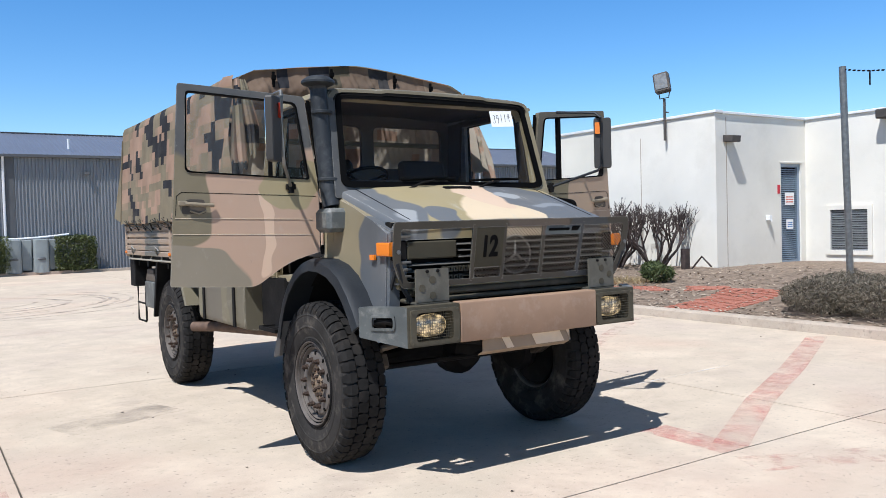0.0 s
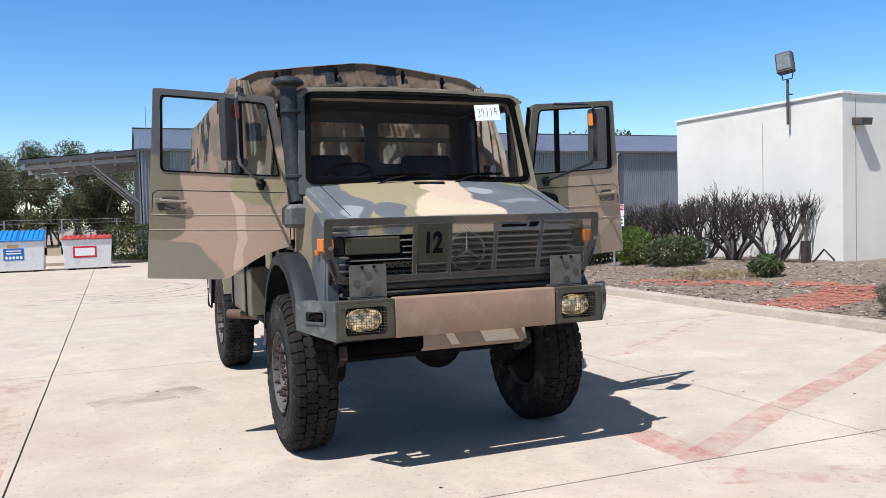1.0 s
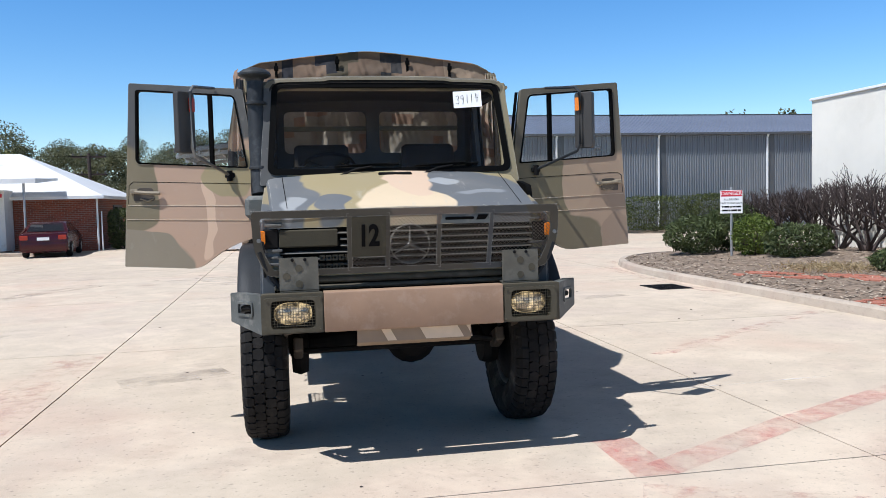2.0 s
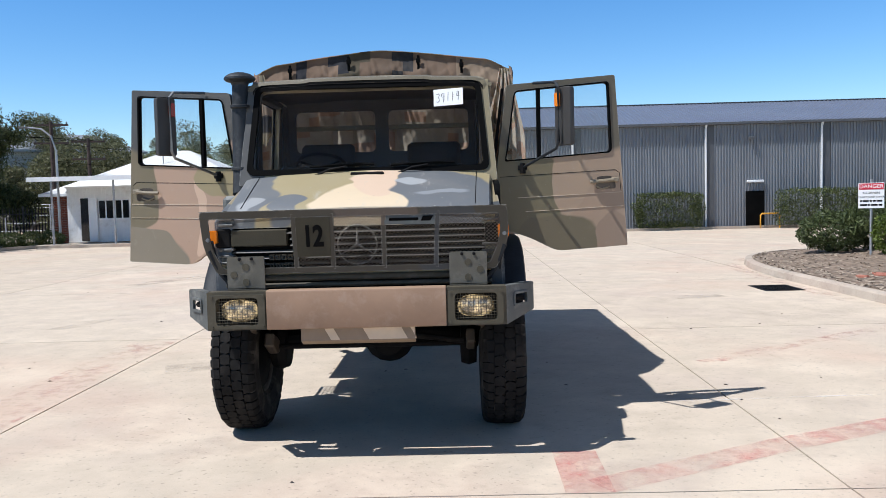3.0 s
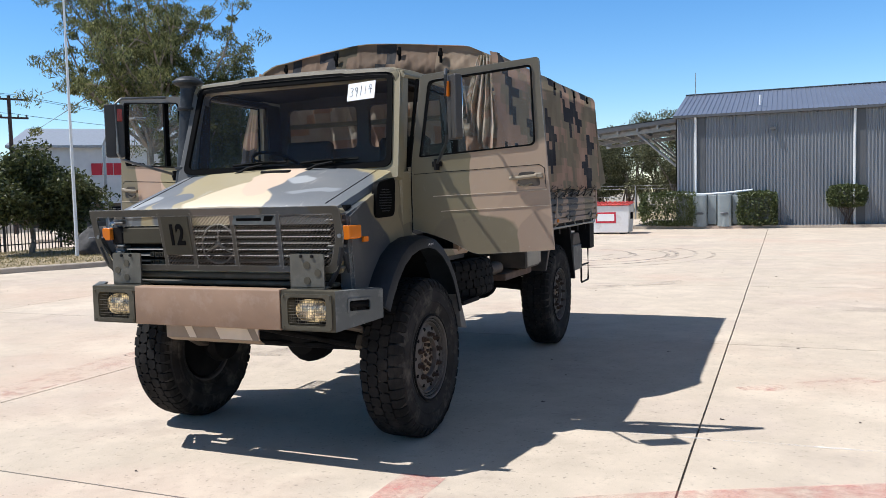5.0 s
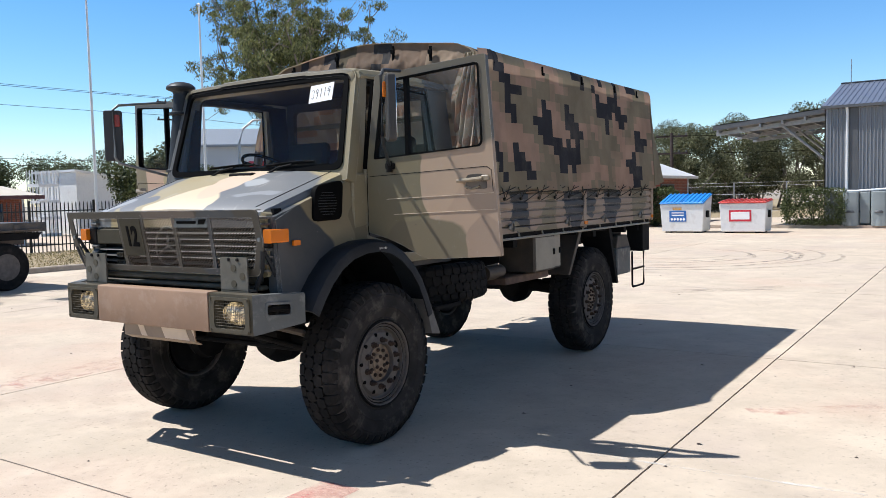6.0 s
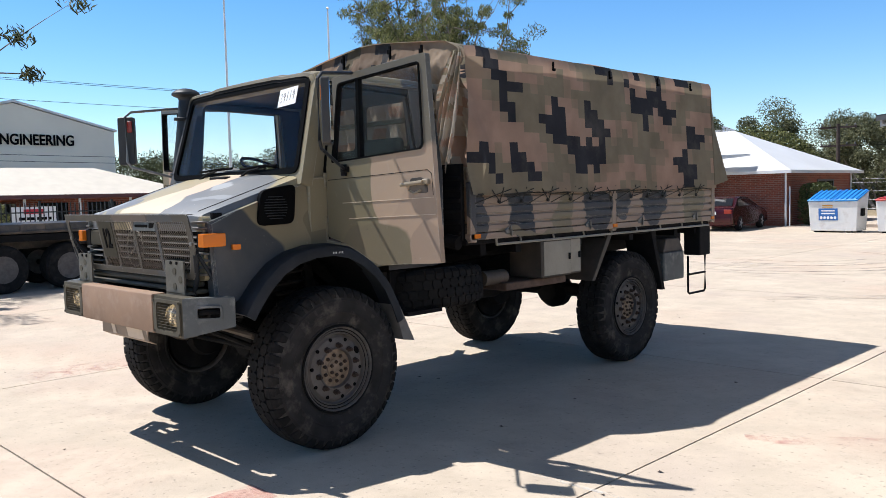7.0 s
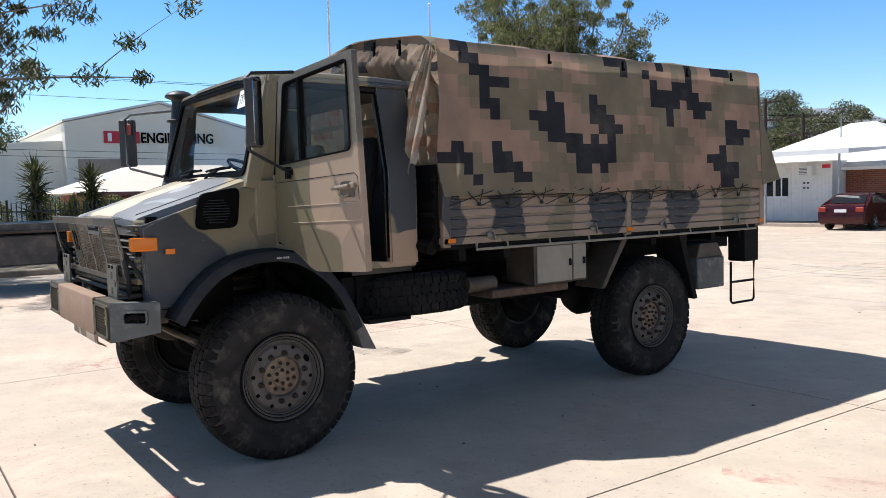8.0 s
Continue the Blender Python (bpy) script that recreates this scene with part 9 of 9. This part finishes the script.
part("logo_shape", bm, M_PAPER, lg)
lettering("wall_lettering", "ENGINEERING", 1.22, M_INK, Matrix.Translation((-66.1, 21.5, 7.2)) @ pose(0, 0, 0, 90, 0, 90) @ Matrix.Diagonal((0.82, 1, 1, 1)), fa, 0.03, "black wall lettering", bold=0.03)

f2 = thing("factory_block", "white works building with a lettered wall and brown office front", "building", (-47.2, 51.2, 0))
f2.rotation_euler = (0, 0, radians(43))
bm = bmesh.new()
box(bm, -10.5, 26, 0, 30, 1.9, 6.6)
part("upper_wall", bm, mat("white_factory_wall", (0.66, 0.66, 0.66), 0.6, var=0.05), f2, smooth=0)
bm = bmesh.new()
box(bm, -10.5, 26, 0.5, 28, 0, 1.9)
part("office_front", bm, mat("brown_office_wall", (0.17, 0.135, 0.10), 0.7, var=0.15), f2, smooth=0)
for k in range(3, 9):
    bm = bmesh.new()
    box(bm, -24 + k * 5.2, -22.2 + k * 5.2, 0.44, 0.5, 0.5, 1.6)
    part("window", bm, M_CARGLASS, f2)
bm = bmesh.new()
prism(bm, [(-0.6, 6.6), (-0.6, 6.8), (14, 9.4), (30, 6.8), (30, 6.6)], "x", -11.0, 26.5)
part("roof", bm, M_GALV, f2, smooth=0)
bm = bmesh.new()
for k in range(3):
    box(bm, -4.65 + 0.88 * k, -3.83 + 0.88 * k, -0.06, 0, 4.3, 5.3)
part("logo_panel", bm, M_SIGNRED, f2, "red sign panel with white shapes")
lettering("wall_lettering", "ENGINEERING", 1.25, M_INK, Matrix.Translation((2.25, -0.05, 4.78)) @ pose(0, 0, 0, 90, 0, 0) @ Matrix.Diagonal((0.85, 1, 1, 1)), f2, 0.03, "black wall lettering", bold=0.03)
ws_ = thing("white_shed", "small white steel shed with a lean-to roof", "shed", (-42, 26.5, 0))
bm = bmesh.new()
prism(bm, [(-2, 0), (2.2, 0), (2.2, 3.2), (-2, 3.7)], "x", -2, 2)
part("shed_body", bm, M_BINW, ws_, smooth=0)
bm = bmesh.new()
prism(bm, [(-2.2, 3.72), (2.4, 3.2), (2.4, 3.3), (-2.2, 3.85)], "x", -2.2, 2.2)
part("shed_roof", bm, M_ROOFW, ws_, smooth=0)
tank2 = thing("crate_stack", "stack of pale wire crates by the white shed", "crates", (-40.6, 22.8, 0))
bm = bmesh.new()
for k in range(4):
    box(bm, -0.6, 0.6, -0.6, 0.6, 0.0 + k * 0.95, 0.16 + k * 0.95)
    for s in (-1, 1):
        for q in range(5):
            tube(bm, [(0.6 * s, -0.6 + 0.3 * q, 0.1 + k * 0.95), (0.6 * s, -0.6 + 0.3 * q, 0.95 + k * 0.95)], 0.03, 4)
            tube(bm, [(-0.6 + 0.3 * q, 0.6 * s, 0.1 + k * 0.95), (-0.6 + 0.3 * q, 0.6 * s, 0.95 + k * 0.95)], 0.03, 4)
part("crate", bm, M_WHITEM, tank2)


# ---- power poles and wires ----
def power_pole(x, y, h, label, arm_yaw=20):
    p = thing("power_pole", label, "power pole", (x, y, 0))
    bm = bmesh.new()
    tube(bm, [(0, 0, 0), (0, 0, h)], 0.16, 10, r_end=0.11)
    part("pole", bm, M_TWIG, p)
    for z in (h - 0.3, h - 1.5):
        bm = bmesh.new()
        box(bm, -1.1, 1.1, -0.06, 0.06, z, z + 0.12, 0, Matrix.Rotation(radians(arm_yaw), 4, "Z"))
        ca = part("crossarm", bm, M_TWIG, p)
        for u in (-1.0, -0.5, 0.5, 1.0):
            bm = bmesh.new()
            lathe(bm, [(0.05, z + 0.12), (0.06, z + 0.22), (0.0, z + 0.3)], 8, Matrix.Rotation(radians(arm_yaw), 4, "Z") @ Matrix.Translation((u, 0, 0)), "z")
            part("insulator", bm, M_SHEDDK, ca)
    return p


power_pole(-42.8, 33.9, 9.0, "timber power pole with crossarms", 60)
power_pole(-26.2, 48.6, 7.6, "timber power pole with crossarms", 10)
power_pole(-24.6, 50.5, 6.6, "timber power pole with crossarms", 10)
power_pole(-13.9, 53.9, 5.8, "timber power pole with crossarms", 10)


def wire(name, p, q, sag, label):
    bm = bmesh.new()
    p, q = Vector(p), Vector(q)
    tube(bm, [p.lerp(q, k / 16) - Vector((0, 0, sag * 4 * (k / 16) * (1 - k / 16))) for k in range(17)], 0.013, 4)
    ob = part(name, bm, M_SEAL, None)
    return tagged(ob, label, "power line", group="overhead wires")


for k, (z, o) in enumerate(((9.0, 0.0), (9.0, 1.0), (7.8, 0.6), (4.6, 0.0), (4.2, 0.4))):
    wire("overhead_wire", (-56 + o, -40, z + 3.2), (-42.8 + o * 0.6, 33.9, z), 0.8, "thin black overhead power line")
    if z > 5:
        wire("overhead_wire", (-42.8 + o * 0.6, 33.9, z), (-24.6, 50.5 + o, 6.5), 0.6, "thin black overhead power line")
for z, o in ((6.2, 0.0), (5.0, 0.5)):
    wire("overhead_wire", (-26.2, 48.6 + o, z), (-13.9, 53.9 + o, z - 0.6), 0.3, "thin black overhead power line")
    wire("overhead_wire", (-13.9, 53.9 + o, z - 0.6), (10, 60 + o, z), 0.4, "thin black overhead power line")

# ---- trees ----
gum_tree("gum_tree", -27.3, 30.2, 15.8, 6.0, "tall eucalyptus with a pale leaning trunk and an open crown", 80000, 0.052, L_GUM, 0.37, (-0.9, -0.3), 0.30, seeds=46, stout=0.0125, long=4.2, droop=0.75)
gum_tree("dense_tree", -22.6, 34.4, 7.6, 2.3, "dense dark-leaved eucalyptus behind the fence", 60000, 0.058, L_DARK, 0.16, (0, 0), 0.95, seeds=11)
gum_tree("dense_tree", -24.7, 33.2, 9.0, 2.6, "tall dark-leaved eucalyptus behind the fence", 60000, 0.058, L_DARK, 0.14, (0, 0), 0.95, seeds=14)
gum_tree("dense_tree", -26.9, 33.0, 10.2, 2.7, "tall dark-leaved eucalyptus behind the fence", 56000, 0.058, L_DARK, 0.14, (0, 0), 0.95, seeds=13)
gum_tree("small_tree", -20.9, 16.3, 4.9, 2.4, "small dark round-crowned tree on the grass island", 30000, 0.08, L_DARK, 0.26, (0, 0), 0.9, z0=0.1, droop=0.2, long=2.0, seeds=11)
gum_tree("gum_tree", -20.0, -2.6, 11.5, 5.7, "eucalyptus with drooping leafy branches", 40000, 0.050, L_DROOP, 0.41, (1.6, 2.4), 0.24, seeds=34, long=4.6, droop=0.75, stout=0.012)


def yucca(x, y, h, label):
    t = thing("yucca", label, "yucca plant", (x, y, 0))
    bm = bmesh.new()
    tube(bm, [(0, 0, 0), (0, 0, h * 0.8)], 0.12, 8)
    part("trunk", bm, M_TWIG, t)
    bm = bmesh.new()
    for k in range(420):
        zz = h * rng.uniform(0.25, 0.8)
        a, e = rng.uniform(0, math.tau), rng.uniform(-0.9, 1.2) if zz < h * 0.7 else rng.uniform(0.1, 1.5)
        d = Vector((math.cos(a) * math.cos(e), math.sin(a) * math.cos(e), math.sin(e)))
        s_ = d.cross(Vector((0, 0, 1))).normalized() * 0.035
        b = Vector((0, 0, zz))
        l = rng.uniform(0.55, 0.85)
        bm.faces.new([bm.verts.new(p) for p in (b - s_ * 0.6, b + d * l * 0.5 - s_ + Vector((0, 0, 0.03)), b + d * l, b + d * l * 0.5 + s_ + Vector((0, 0, 0.03)), b + s_ * 0.6)])
    part("leaf_rosette", bm, L_DARK, t, smooth=0)


yucca(-25.6, 3.6, 3.7, "tall spiky yucca behind the fence")
yucca(-25.2, 5.4, 3.4, "tall spiky yucca behind the fence")
yucca(-26.5, 5.0, 2.0, "small spiky yucca behind the fence")
for x, y in ((-27, 2.2), (-27.5, 4.4), (-27, 6.5), (-26.8, 0.6)):
    shrub("garden_bush", x, y, 0, 0.9, 0.9, 1.05, "yellow-green bush behind the fence", 2200, 0.07, L_GUM)
for x, y in ((-18.5, 32.6), (-19.3, 32.3), (-20.1, 31.9), (-20.9, 31.4), (-21.7, 30.7)):
    shrub("strappy_plant", x, y, 0, 0.62, 0.55, 0.38, "strappy green plants by the hut", 1200, 0.03, L_GREEN, long=9.0, stems=False)


def woodland(name, spots, label, leaf, size, per):
    """Far trees as one stretch of leaves with bare stems."""
    pts, bm = [], bmesh.new()
    for x, y, h, r in spots:
        n = int(rng.integers(9, 14))
        for k in range(n):
            a = rng.uniform(0, math.tau)
            e = r * math.sqrt(rng.random())
            c = np.array([x + e * math.cos(a), y + e * math.sin(a), h * (rng.uniform(0.22, 0.92) if name != "scrub" else rng.uniform(0.03, 0.92)) * (1 - 0.25 * (e / r) ** 2)])
            q = rng.normal(size=(per, 3))
            q /= np.linalg.norm(q, axis=1)[:, None]
            pts.append(c + q * (rng.random(per) ** 0.5)[:, None] * rng.uniform(0.35, 0.62) * r * np.array([1, 1, 0.8]))
            if k < 7:
                tube(bm, [(x + rng.uniform(-1, 1), y + rng.uniform(-1, 1), 0), (x + 0.3 * (c[0] - x), y + 0.3 * (c[1] - y), h * 0.3), tuple(c)], 0.11, 5, r_end=0.03)
    root = tagged(new(name), label, "trees", kind="stuff")
    part("stems", bm, M_BARK, root)
    leaf_mesh("leaves", np.concatenate(pts), size, 2.2, 0.35, leaf, root)


spots = []
for k in range(46):
    x = -52 + 1.55 * k + rng.uniform(-1, 1)
    top = 11.2 if x < -31 else 7.6 if x < -22.5 else 10.2 if x < -17 else 9.2
    spots.append((x, 70 + rng.uniform(-7, 7) - 0.18 * max(0, -x - 20), top * rng.uniform(0.84, 1.06), rng.uniform(2.2, 3.4)))
woodland("woodland", spots, "belt of dusty eucalyptus woodland behind the yard", L_FAR, 0.085, 1150)
spots = [(-55 + 1.9 * k + rng.uniform(-1, 1), 58 + rng.uniform(-3, 3) + (3 if k > 14 else 0), rng.uniform(4.5, 6.5), rng.uniform(1.8, 2.6)) for k in range(24)]
woodland("scrub", spots, "lower scrub in front of the woodland", L_FAR, 0.10, 900)
spots = [(-96 + rng.uniform(-6, 6), -30 + 4.2 * k, rng.uniform(7, 10.5), rng.uniform(3.0, 4.6)) for k in range(26)]
woodland("far_woodland", spots, "distant tree line beyond the works", L_DARK, 0.14, 620)
spots = [(36 + 3.0 * k, 66 + rng.uniform(-3, 3), rng.uniform(9, 10.8), 2.6) for k in range(5)]
woodland("far_tree", spots, "tree tops beyond the shed roof", L_FAR, 0.25, 110)
shrub("green_tree", -21.0, 58.0, 0.0, 4.2, 3.0, 3.2, "bright green tree behind the brick building", 16000, 0.12, L_GUM, category="tree")
shrub("green_tree", -28.0, 57.0, 0.0, 4.5, 3.0, 3.6, "olive-green tree behind the brick building", 16000, 0.12, L_FAR, category="tree")
# boundary wall and sheds behind the camera's back
bk = thing("boundary_wall", "long plain rendered wall closing the yard", "wall", (0, -32, 0))
bm = bmesh.new()
box(bm, -60, 40, -0.3, 0, 0, 3.2)
part("wall", bm, M_RENDER, bk, smooth=0)
# wire fence at the back of the yard
wf = thing("wire_fence", "galvanised wire fence before the woodland", "fence", (0, 47.5, 0))
for k in range(20):
    bm = bmesh.new()
    tube(bm, [(-50 + 3 * k, 0, 0), (-50 + 3 * k, 0, 2.1)], 0.04, 6)
    part("post", bm, M_GALV, wf)
for z in (0.4, 0.9, 1.4, 1.9, 2.1):
    bm = bmesh.new()
    tube(bm, [(-50, 0, z), (7, 0, z)], 0.008, 4)
    part("wire", bm, M_GALV, wf)
bm = bmesh.new()
box(bm, -44.4, 60, 47.5, 130, -0.005, 0.006)
tagged(part("dry_field", bm, M_DRYGRASS, None, smooth=0), "dry grass paddock under the trees", "field", kind="structure")
